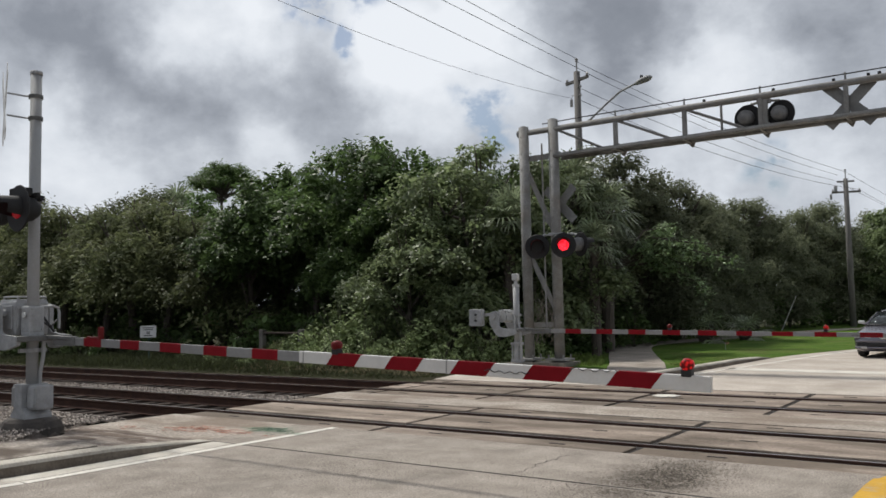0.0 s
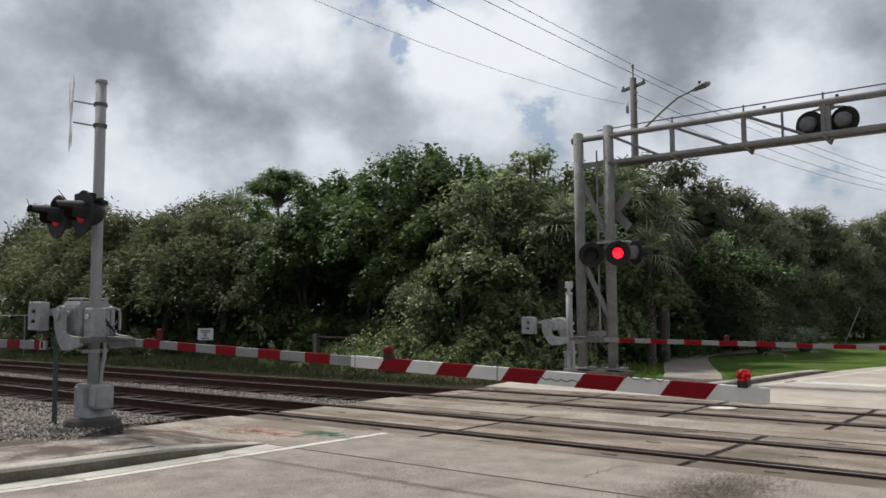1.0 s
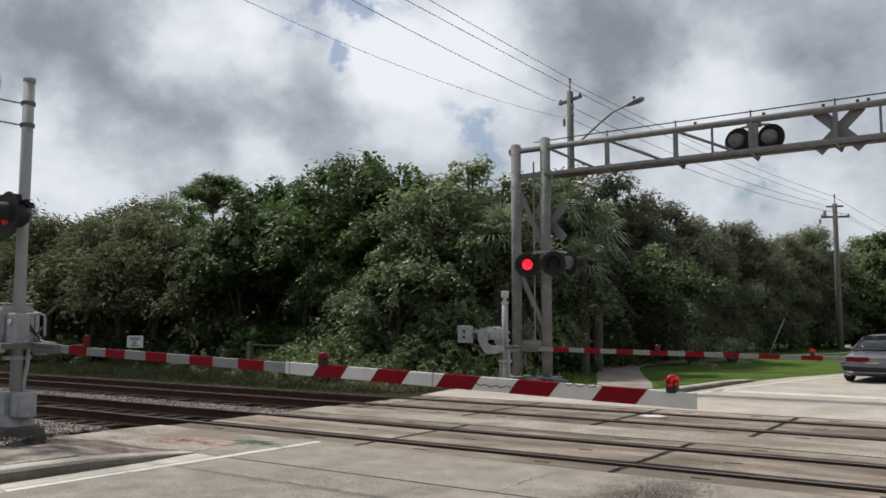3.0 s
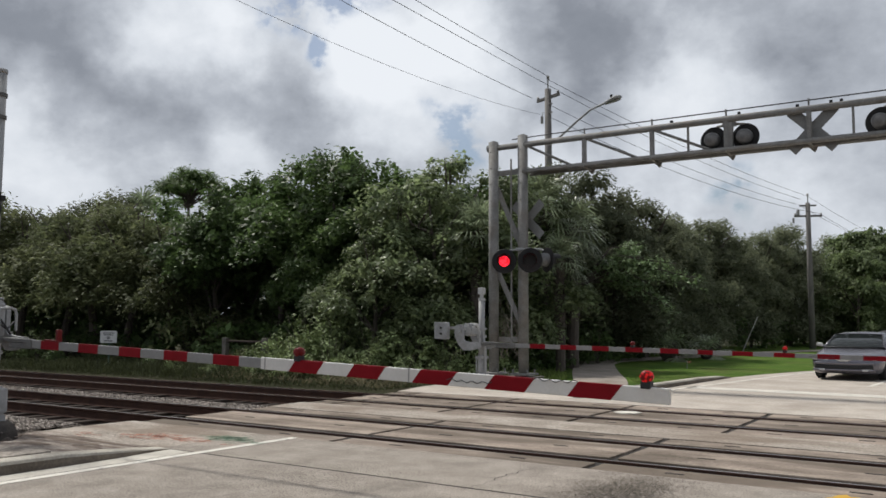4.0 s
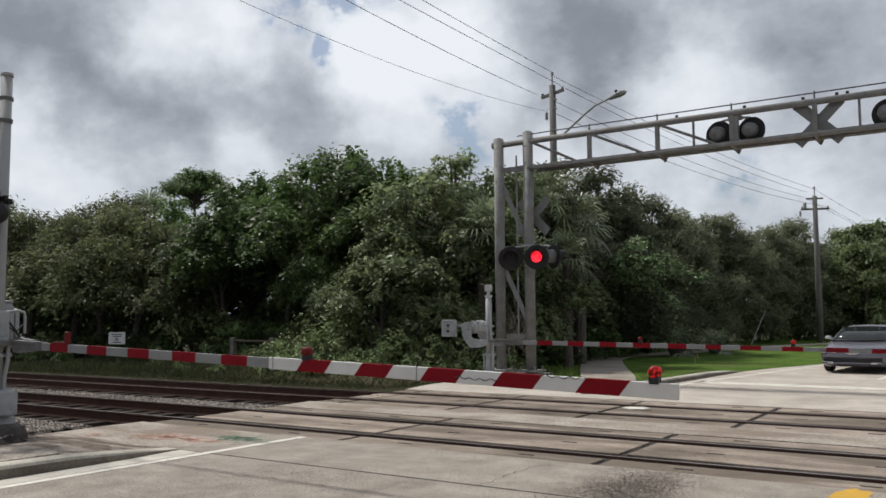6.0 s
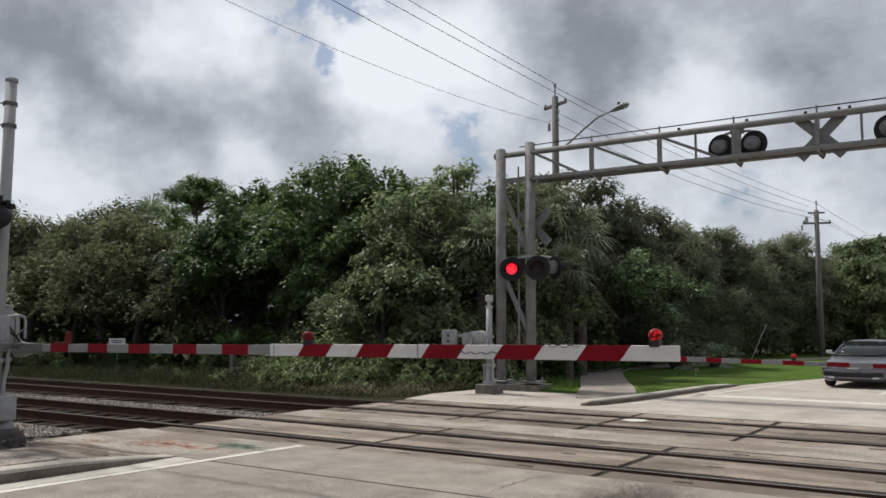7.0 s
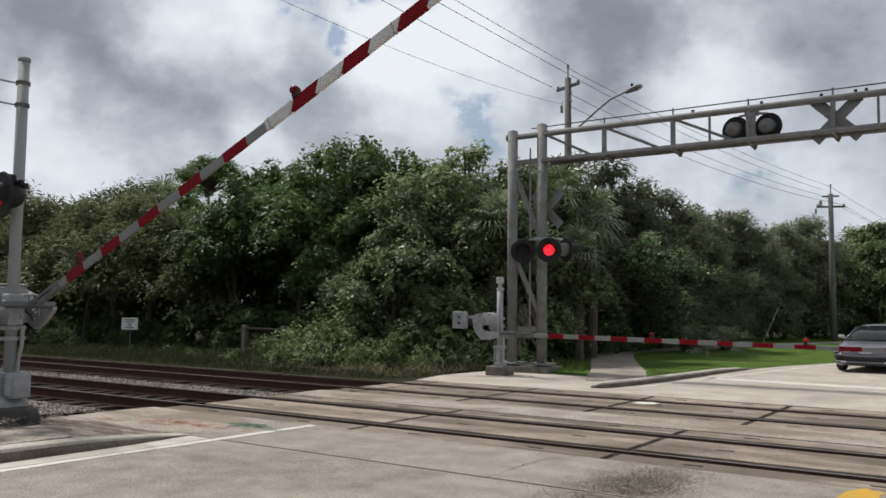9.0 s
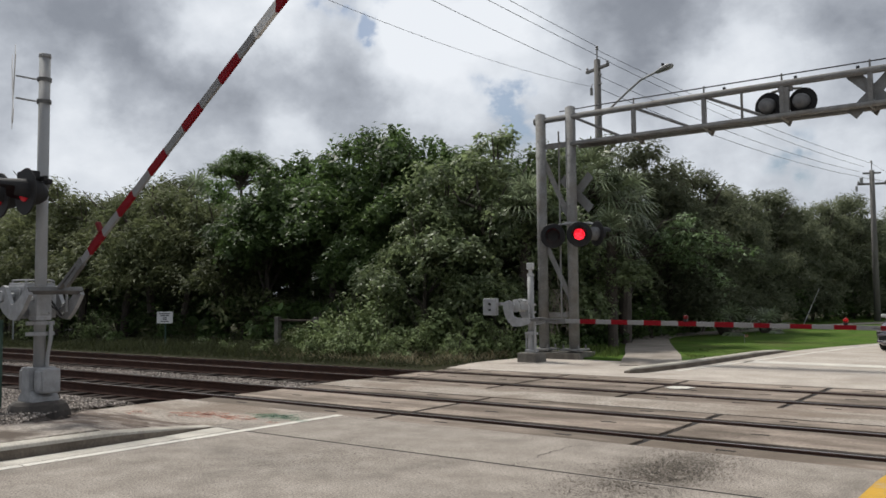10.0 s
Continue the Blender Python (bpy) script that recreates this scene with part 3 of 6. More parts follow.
    for x, y, sx, sy, n in ((-2.85, 7.1, 0.24, 0.55, 7000), (-2.95, 6.6, 0.32, 0.7, 3500), (-5.7, 6.1, 0.5, 0.45, 1500), (-6.4, 5.2, 0.4, 0.7, 700), (-3.0, 9.3, 0.45, 0.28, 900), (-6.6, 9.3, 0.9, 0.3, 900),
                            (-5.5, 8.05, 2.5, 0.07, 900), (-4.0, 5.0, 1.6, 1.0, 500), (-9.6, 6.9, 0.5, 0.15, 500), (-4.0, 13.0, 2.4, 0.3, 900), (-8.4, 12.9, 1.0, 0.5, 600)):
        spots.append(np.stack([gen.normal(x, sx, n), gen.normal(y, sy, n)], -1))
    P = np.concatenate(spots)
    ok = (P[:, 0] < 2) & (P[:, 0] > -10.7)
    for lo, hi in ((6.5, 6.535), (8.065, 8.1), (8.54, 8.9), (9.93, 10.3), (10.74, 10.78), (11.7, 11.76), (12.34, 12.7), (13.74, 14.1)):
        ok &= ~((P[:, 1] > lo - 0.03) & (P[:, 1] < hi + 0.03))
    ok &= ~((P[:, 0] < -7.95) & (P[:, 1] < 6.55))
    P = P[ok]
    n = len(P)
    size = gen.uniform(0.003, 0.0095, n)
    ang = gen.uniform(0, math.tau, (n, 1)) + np.array([[0, 1.3, 2.4, 3.9, 5.2]])
    rad = size[:, None] * gen.uniform(0.6, 1.3, (n, 5))
    V = np.stack([P[:, :1] + rad * np.cos(ang), P[:, 1:] + rad * np.sin(ang), np.full((n, 5), 0.0025)], -1).reshape(-1, 3)
    specks = new("tyre_dirt", raw("tyre_dirt", V, np.arange(n * 5).reshape(n, 5), SPECK))
    specks.parent = road
    tagged(specks, "dark gritty tyre dirt", kind="stuff")
    bm = bmesh.new()
    slab(bm, [(-8.35, 2.9), (-7.99, 3.0), (-7.86, 4.0), (-7.80, 6.5), (-8.17, 6.5), (-8.10, 5.2), (-8.13, 4.4), (-8.2, 3.45)], 0.0003, 0.003)
    part("gutter", bm, GUTTER, road, "pale concrete gutter along the kerb")
    return road


def build_kerb(name, pts, label, width=0.16):
    """A kerb with a rounded nose along points (x, y, height)."""
    bm, skin = bmesh.new(), bmesh.new()
    rings, front = [], []
    pts = [Vector(p) for p in pts]
    for i, p in enumerate(pts):
        d = pts[min(i + 1, len(pts) - 1)] - pts[max(i - 1, 0)]
        d.z = 0
        d.normalize()
        s = Vector((-d.y, d.x, 0))
        h = p.z
        prof = [(0.02, -0.2), (0.025, h * 0.72), (0.035, h * 0.92), (0.06, h), (width, h + 0.004), (width, -0.2)]
        rings.append([bm.verts.new(Vector((p.x, p.y, 0)) + s * u + Vector((0, 0, v))) for u, v in prof])
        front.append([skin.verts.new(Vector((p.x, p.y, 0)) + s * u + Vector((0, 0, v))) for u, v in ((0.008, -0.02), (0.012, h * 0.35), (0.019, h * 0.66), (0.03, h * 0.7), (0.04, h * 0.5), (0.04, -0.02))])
    for a, b in zip(rings, rings[1:]):
        for k in range(len(a) - 1):
            bm.faces.new((a[k], a[k + 1], b[k + 1], b[k]))
    bm.faces.new(rings[0])
    bm.faces.new(rings[-1][::-1])
    ob = part(name, bm, KERB)
    # front strip in a darker tone than the kerb's top
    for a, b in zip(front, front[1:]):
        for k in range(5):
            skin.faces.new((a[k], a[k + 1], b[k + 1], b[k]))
    part("kerb_face", skin, KERB_FACE, ob, "kerb face darker than the kerb top")
    return tagged(ob, label, "kerb", kind="structure")


from mathutils.bvhtree import BVHTree

FOOTPATH = [(-7.35, 17.3), (-7.75, 18.3), (-8.33, 19.75), (-9.4, 22.05), (-10.6, 24.75), (-11.75, 27.5), (-12.15, 29.6), (-11.5, 32.9), (-10.65, 36.6), (-9.9, 40.5), (-8.4, 46), (-4, 56)]


def build_walks():
    build_kerb("kerb_near", [(-9.6, -6, 0.14), (-8.9, 0.5, 0.14), (-8.38, 2.8, 0.14), (-8.24, 3.4, 0.14), (-8.16, 4.0, 0.135), (-8.14, 4.6, 0.13), (-8.13, 5.15, 0.12), (-8.11, 5.75, 0.08), (-8.14, 6.15, 0.045), (-8.17, 6.5, 0.012)], "weathered concrete kerb running down to the crossing", 0.22)
    build_kerb("kerb_far", [(-7.12, 15.45, 0.05), (-6.97, 15.45, 0.09), (-6.85, 15.6, 0.115), (-6.75, 15.95, 0.12), (-6.58, 16.95, 0.12), (-6.44, 18.2, 0.12), (-6.33, 19.75, 0.115), (-6.22, 21.5, 0.11), (-6.12, 22.9, 0.07), (-6.07, 23.6, 0.01)], "low concrete kerb stained dark beside the grass", 0.2)
    walk_ = empty("pavement", "concrete footway beside the road", "pavement", kind="structure")
    bm = bmesh.new()
    slab(bm, [(-9.82, -6), (-9.12, 0.4), (-8.62, 2.75), (-8.47, 3.36), (-8.39, 4.0), (-8.37, 4.6), (-8.36, 5.12), (-8.7, 5.2), (-9.55, 5.0), (-9.6, 3), (-11, -6)], -0.2, 0.14)
    part("slab", bm, FOOTWAY, walk_)
    bm = bmesh.new()
    top = [(-8.36, 5.14, 0.12), (-8.345, 5.7, 0.085), (-8.37, 6.13, 0.045), (-8.40, 6.47, 0.010), (-9.9, 6.55, 0.008), (-10.98, 6.60, 0.004), (-10.75, 6.25, 0.02), (-10.2, 5.85, 0.05), (-9.75, 5.5, 0.09), (-9.55, 5.03, 0.13), (-8.7, 5.23, 0.13)]
    a = [bm.verts.new(p) for p in top]
    b = [bm.verts.new((x, y, -0.2)) for x, y, z in top]
    bmesh.ops.triangulate(bm, faces=[bm.faces.new(a)])
    for i in range(len(a)):
        bm.faces.new((a[i], b[i], b[(i + 1) % len(a)], a[(i + 1) % len(a)]))
    tree = BVHTree.FromBMesh(bm)
    rng = random.Random(9)
    for cx, cy, rx, ry in ((-10.3, 6.14, 0.42, 0.10), (-9.75, 6.05, 0.35, 0.07), (-9.2, 6.0, 0.40, 0.09), (-9.95, 6.33, 0.4, 0.05), (-9.0, 6.28, 0.45, 0.05), (-9.3, 5.5, 0.25, 0.10), (-8.7, 5.75, 0.3, 0.05)):
        blot = bmesh.new()
        rings = []
        wave = [rng.uniform(0.65, 1.25) for _ in range(18)]
        for f in (0.35, 0.7, 1.0):
            ring = []
            for k in range(18):
                a = k * math.tau / 18
                sx, sy = abs(math.cos(a)) ** 0.6 * (1 if math.cos(a) > 0 else -1), abs(math.sin(a)) ** 0.6 * (1 if math.sin(a) > 0 else -1)
                x, y = cx + rx * f * wave[k] * sx, cy + 1.5 * ry * f * wave[k] * sy
                hit = tree.ray_cast(Vector((x, y, 2)), Vector((0, 0, -1)))[0]
                ring.append(blot.verts.new((x, y, (hit.z if hit else 0.01) + 0.004)))
            rings.append(ring)
        blot.faces.new(rings[0])
        for a, b in zip(rings, rings[1:]):
            for k in range(18):
                blot.faces.new((a[k], a[(k + 1) % 18], b[(k + 1) % 18], b[k]))
        part("stain", blot, WET_STAIN, walk_, "dark brown stain")
    part("ramp", bm, RAMP, walk_, "footway ramp with dark stains")
    line = [Vector((x, y, 0)) for x, y in FOOTPATH]
    sides = []
    for i, p in enumerate(line):
        d = (line[min(i + 1, len(line) - 1)] - line[max(i - 1, 0)]).normalized()
        sides.append(Vector((-d.y, d.x, 0)) * (0.66 if p.y < 28 else 0.55))
    for i in range(len(line) - 1):
        # each bay stops short of the next, which leaves a joint
        a, b = line[i], line[i].lerp(line[i + 1], 0.992)
        za, zb = (0.012 if i == 0 else 0.075), 0.075
        sa, sb = sides[i], sides[i].lerp(sides[i + 1], 0.992)
        bm = bmesh.new()
        top = [bm.verts.new((v.x, v.y, z)) for v, z in ((a - sa, za), (b - sb, zb), (b + sb, zb), (a + sa, za))]
        low = [bm.verts.new((v.co.x, v.co.y, -0.1)) for v in top]
        bm.faces.new(top)
        for k in range(4):
            bm.faces.new((top[k], low[k], low[(k + 1) % 4], top[(k + 1) % 4]))
        part("slab", bm, PATH_CONCRETE, walk_)
    lawn = bmesh.new()
    rng = np.random.default_rng(3)
    edge = [(-6.70, 18.02), (-6.69, 18.14), (-6.54, 20), (-6.42, 22), (-6.16, 23.9), (-5.80, 25.8), (-4.95, 28.6), (-2.7, 36), (3.9, 50), (16, 67)]
    back = [(-12.5, 18.5), (-12.5, 18.64), (-13, 20), (-13.5, 22), (-14, 24.5), (-14, 26), (-14.5, 29), (-15, 37), (-14, 52), (-10, 75)]
    rows = []
    LAWN_STEPS = (-0.06, 0.005, 0.12, 0.26, 0.4, 0.55, 0.7, 0.85, 1.0)
    for (x0, y0), (x1, y1) in zip(edge, back):
        rows.append([lawn.verts.new((x0 + (x1 - x0) * LAWN_STEPS[k], y0 + (y1 - y0) * LAWN_STEPS[k], -0.05 if not rows else (-0.05, 0.02)[k] if k < 2 else 0.04 + 0.015 * math.sin(k * 2.1 + y0))) for k in range(9)])
    for a, b in zip(rows, rows[1:]):
        for k in range(8):
            lawn.faces.new((a[k], b[k], b[k + 1], a[k + 1]))
    tagged(part("lawn", lawn, LAWN), "sunlit mown grass verge between kerb and woods", "grass", kind="structure")


RAIL_PROFILE = [(-0.036, 0.0), (-0.037, -0.03), (-0.012, -0.045), (-0.010, -0.13), (-0.068, -0.155), (-0.068, -0.17),
                (0.068, -0.17), (0.068, -0.155), (0.010, -0.13), (0.012, -0.045), (0.037, -0.03), (0.036, 0.0)]


def build_tracks():
    bm = bmesh.new()
    box(bm, (0, 0, 0), (0.22, 2.55, 0.16), None, 0.012)
    tie_mesh = bpy.data.meshes.new("tie")
    bm.to_mesh(tie_mesh)
    bm.free()
    tie_mesh.materials.append(TIE)
    rng = random.Random(11)
    for k, (y0, y1) in enumerate((RAILS[:2], RAILS[2:])):
        tr = empty("railway_track", "rusty railway track on weathered ties in ballast", "railway track", "tracks over the road", kind="structure")
        for y in (y0, y1):
            bm = bmesh.new()
            rings = [[bm.verts.new((x, y + u, v)) for u, v in RAIL_PROFILE] for x in (-90, -40, -10.95, ROAD_RIGHT + 1, 40)]
            for a, b in zip(rings, rings[1:]):
                for i in range(len(a)):
                    bm.faces.new((a[i], a[(i + 1) % len(a)], b[(i + 1) % len(a)], b[i]))
            rail = part("rail", bm, RUST, tr, "rusty steel rail")
            bm = bmesh.new()
            crown_ = [(-0.034, -0.018), (-0.0325, -0.010), (-0.029, -0.004), (-0.023, 0.0), (-0.012, 0.003), (0.012, 0.003), (0.023, 0.0), (0.034, -0.012)]
            if y == RAILS[3]:  # the far rail's near side is bevelled wide to catch a sun glint
                crown_[:5] = [(-0.036, -0.027), (-0.034, -0.024), (-0.008, -0.002), (-0.004, 0.0), (0.0, 0.002)]
            ends = [[bm.verts.new((x, y + u * 1.06, v)) for u, v in crown_] for x in (-90, 40)]
            for i in range(len(crown_) - 1):
                bm.faces.new((ends[0][i], ends[0][i + 1], ends[1][i + 1], ends[1][i]))
            part("railhead", bm, RAILTOP, rail, "rail head polished by wheels", True)
        x = -11.25
        while x > -60:
            m = pose(x + rng.uniform(-0.03, 0.03), (y0 + y1) / 2 + rng.uniform(-0.05, 0.05), -0.245 + rng.uniform(-0.015, 0.01), 0, 0, rng.uniform(-1.5, 1.5))
            piece("tie", tie_mesh, tr, m)
            x -= 0.5
        # concrete panels between and beside the rails, with open joints
        step, first = ((3.45, -3.65), (2.35, -3.2))[k]
        lo, hi = ((8.09, 10.75), (11.74, 14.70))[k]
        xs = [-10.85] + sorted(first + step * i for i in range(-4, 6) if -10.4 < first + step * i < ROAD_RIGHT) + [ROAD_RIGHT]
        for xa, xb in zip(xs, xs[1:]):
            xa, xb = xa + 0.045, xb - 0.045
            for ya, yb in ((lo, y0 - 0.19), (y0 + 0.21, y1 - 0.21), (y1 + 0.19, hi)):
                bm = bmesh.new()
                box(bm, ((xa + xb) / 2, (ya + yb) / 2, -0.105), (xb - xa, yb - ya, 0.2), None, 0.012)
                panel = part("crossing_panel", bm, PANEL, tr)
                for f in (0.25, 0.75):
                    bm = bmesh.new()
                    cx, cy = xa + (xb - xa) * f, (ya + yb) / 2
                    slab(bm, [(cx - 0.09, cy - 0.022), (cx + 0.09, cy - 0.022), (cx + 0.1, cy), (cx + 0.09, cy + 0.022), (cx - 0.09, cy + 0.022), (cx - 0.1, cy)], -0.02, -0.001)
                    part("lifting_pocket", bm, DARK_GAP, panel)


def build_ballast():
    rng = np.random.default_rng(8)

    def bed_height(x, y):
        if y < 7.2:
            return 0.02 + 0.05 * min(1, max(0, (6.3 - y) / 0.5))
        if y < 7.9:
            return 0.02 - 0.275 * (y - 7.2) / 0.7
        if y < 14.6:
            return -0.255 + (0.09 if 10.75 < y < 11.85 else 0.0)
        return -0.255 + 0.1 * min(1, (y - 14.6) / 0.4)

    for name, xr, yr in (("ballast", (-60, -10.97), (6.62, 14.5)), ("ballast", (-30, -9.62), (-2.0, 6.62))):
        xs = np.concatenate([np.linspace(xr[0], -22, 60), np.linspace(-21.8, xr[1], 90)])
        ys = np.linspace(yr[0], yr[1], 75)
        hs = np.array([bed_height(0, y) for y in ys])
        X, Y = np.meshgrid(xs, ys)
        Z = hs[:, None] + rng.normal(0, 0.012, X.shape)
        if yr[0] < 0:
            Z = np.where((X > -11.05 + np.clip(6.3 - Y, 0, 9) * 0.9) & (Y > 4.9), -0.05, np.where(X > -10.4, np.minimum(Z, 0.0) + np.clip(5.6 - Y, 0, 1) * 0.10, Z))
        V = np.stack([X, Y, Z], -1).reshape(-1, 3)
        ny, nx = X.shape
        idx = np.arange(ny * nx).reshape(ny, nx)
        F = np.stack([idx[:-1, :-1], idx[:-1, 1:], idx[1:, 1:], idx[1:, :-1]], -1).reshape(-1, 4)
        tagged(new("ballast", raw("ballast", V, F, BALLAST)), "grey brown crushed stone ballast", "gravel", kind="structure")
    # loose stones
    n = 46000
    x = -10.98 - np.abs(rng.normal(0, 6.5, n))
    y = rng.uniform(2.4, 14.4, n)
    keep = (x > -40) & ~((y > 7.5) & ((np.abs(y - 9.42) < 1.3) | (np.abs(y - 13.2) < 1.3)) & (rng.random(n) < 0.75))
    near = rng.random(n) < 0.42
    x = np.where(near & (y < 6.4), rng.uniform(-14, -9.7, n), x)
    keep &= ~((x > -10.98) & (y > 6.5)) & ~((x > -11.0 + np.clip(6.3 - y, 0, 9) * 0.85) & (y > 4.85))
    for r in RAILS:
        keep &= np.abs(y - r) > 0.07
    x, y = x[keep], y[keep]
    z = np.array([bed_height(0, v) for v in y]) + 0.012
    n = len(x)
    s = rng.uniform(0.011, 0.027, n)
    octa = np.array([(1, 0, 0), (0, 1, 0), (-1, 0, 0), (0, -1, 0), (0, 0, 0.8), (0, 0, -0.8)], float)
    V = octa[None] * s[:, None, None] * rng.uniform(0.6, 1.3, (n, 6, 3))
    a = rng.uniform(0, math.tau, n)
    c, si = np.cos(a), np.sin(a)
    V = np.stack([V[..., 0] * c[:, None] - V[..., 1] * si[:, None], V[..., 0] * si[:, None] + V[..., 1] * c[:, None], V[..., 2]], -1)
    V += np.stack([x, y, z], -1)[:, None]
    tri = np.array([(0, 1, 4), (1, 2, 4), (2, 3, 4), (3, 0, 4), (1, 0, 5), (2, 1, 5), (3, 2, 5), (0, 3, 5)])
    F = (tri[None] + 6 * np.arange(n)[:, None, None]).reshape(-1, 3)
    tagged(new("ballast_stones", raw("ballast_stones", V.reshape(-1, 3), F, STONE)), "loose pale grey and brown ballast stones", "gravel", kind="stuff")


# ---- signals and gates ----
ADDED_SHUTTERS = {}


def signal_head(parent, m, lens, hood=0.32, shutter=None, tip=0.172, bell=None):
    """A round flashing-light head, facing its own -y: bell, dark disc, hood and lens."""
    turn = Matrix.Rotation(radians(90), 4, "X")
    bm = bmesh.new()
    lathe(bm, [(0.02, -0.26), (0.10, -0.25), (0.155, -0.17), (0.17, -0.06), (0.17, 0.0)], turn)
    head = part("signal_head", bm, bell or BELL, parent, "round flashing light head", True)
    head.matrix_basis = m
    bm = bmesh.new()
    lathe(bm, [(0.16, -0.012), (0.295, -0.012), (0.305, 0.0), (0.295, 0.012), (0.16, 0.012)], turn, 36)
    part("background_disc", bm, BLACK, head, "black round background disc")
    bm = bmesh.new()
    n = 20
    rings = []
    for d, r in ((0.0, 0.165), (hood * 0.5, (0.165 + tip) / 2), (hood, tip)):
        rings.append([(r * math.sin(a), -d, r * math.cos(a) + (0.165 - r) * 0.55) for a in [radians(-128 + 256 * k / n) for k in range(n + 1)]])
    for inner in (1.0, 0.965):
        vs = [[bm.verts.new((x * inner, y - 0.005, z * inner)) for x, y, z in ring] for ring in rings]
        for a, b in zip(vs, vs[1:]):
            for k in range(n):
                cut = (k < 4 or k > n - 5) and b is vs[2]
                if not cut:
                    bm.faces.new((a[k], a[k + 1], b[k + 1], b[k]))
    part("hood", bm, BLACK, head, "black hood")
    bm = bmesh.new()
    lathe(bm, [(0.135, 0.012), (0.13, 0.03), (0.09, 0.048), (0.04, 0.056), (0.005, 0.058)], turn)
    part("lens", bm, lens, head, "red lens", True)
    if shutter:
        # added disc, swung over the ever-glowing lens to make it look unlit
        bm = bmesh.new()
        lathe(bm, [(0.15, -0.004), (0.15, 0.004)], Matrix.Translation((0, 0, -0.152)) @ turn)
        sh = part("shutter", bm, BLACK, head, "added black disc that hides the lens while its light is off")
        ADDED_SHUTTERS[shutter] = sh
    return head


def crossbuck(parent, m, face, label):
    """Two crossed blades facing their own -y."""
    for k, ang in enumerate((45, -45)):
        bm = bmesh.new()
        box(bm, (0, 0.012 * k, 0), (1.22, 0.008, 0.23), Matrix.Rotation(radians(ang), 4, "Y"))
        ob = part("blade", bm, face, parent, label)
        ob.matrix_basis = m


def arm_lamp(parent, u, w, lens):
    bm = bmesh.new()
    box(bm, (u, 0, w + 0.018), (0.075, 0.075, 0.055), None, 0.008)
    base = part("arm_lamp", bm, TRIM_BLACK, parent, "small red warning lamp on the arm")
    bm = bmesh.new()
    lathe(bm, [(0.02, -0.05), (0.040, -0.042), (0.048, 0.0), (0.040, 0.042), (0.02, 0.05)], Matrix.Translation((u, 0, w + 0.078)) @ Matrix.Rotation(radians(90), 4, "X"), 18)
    part("lamp_lens", bm, lens, base, "red lens", True)


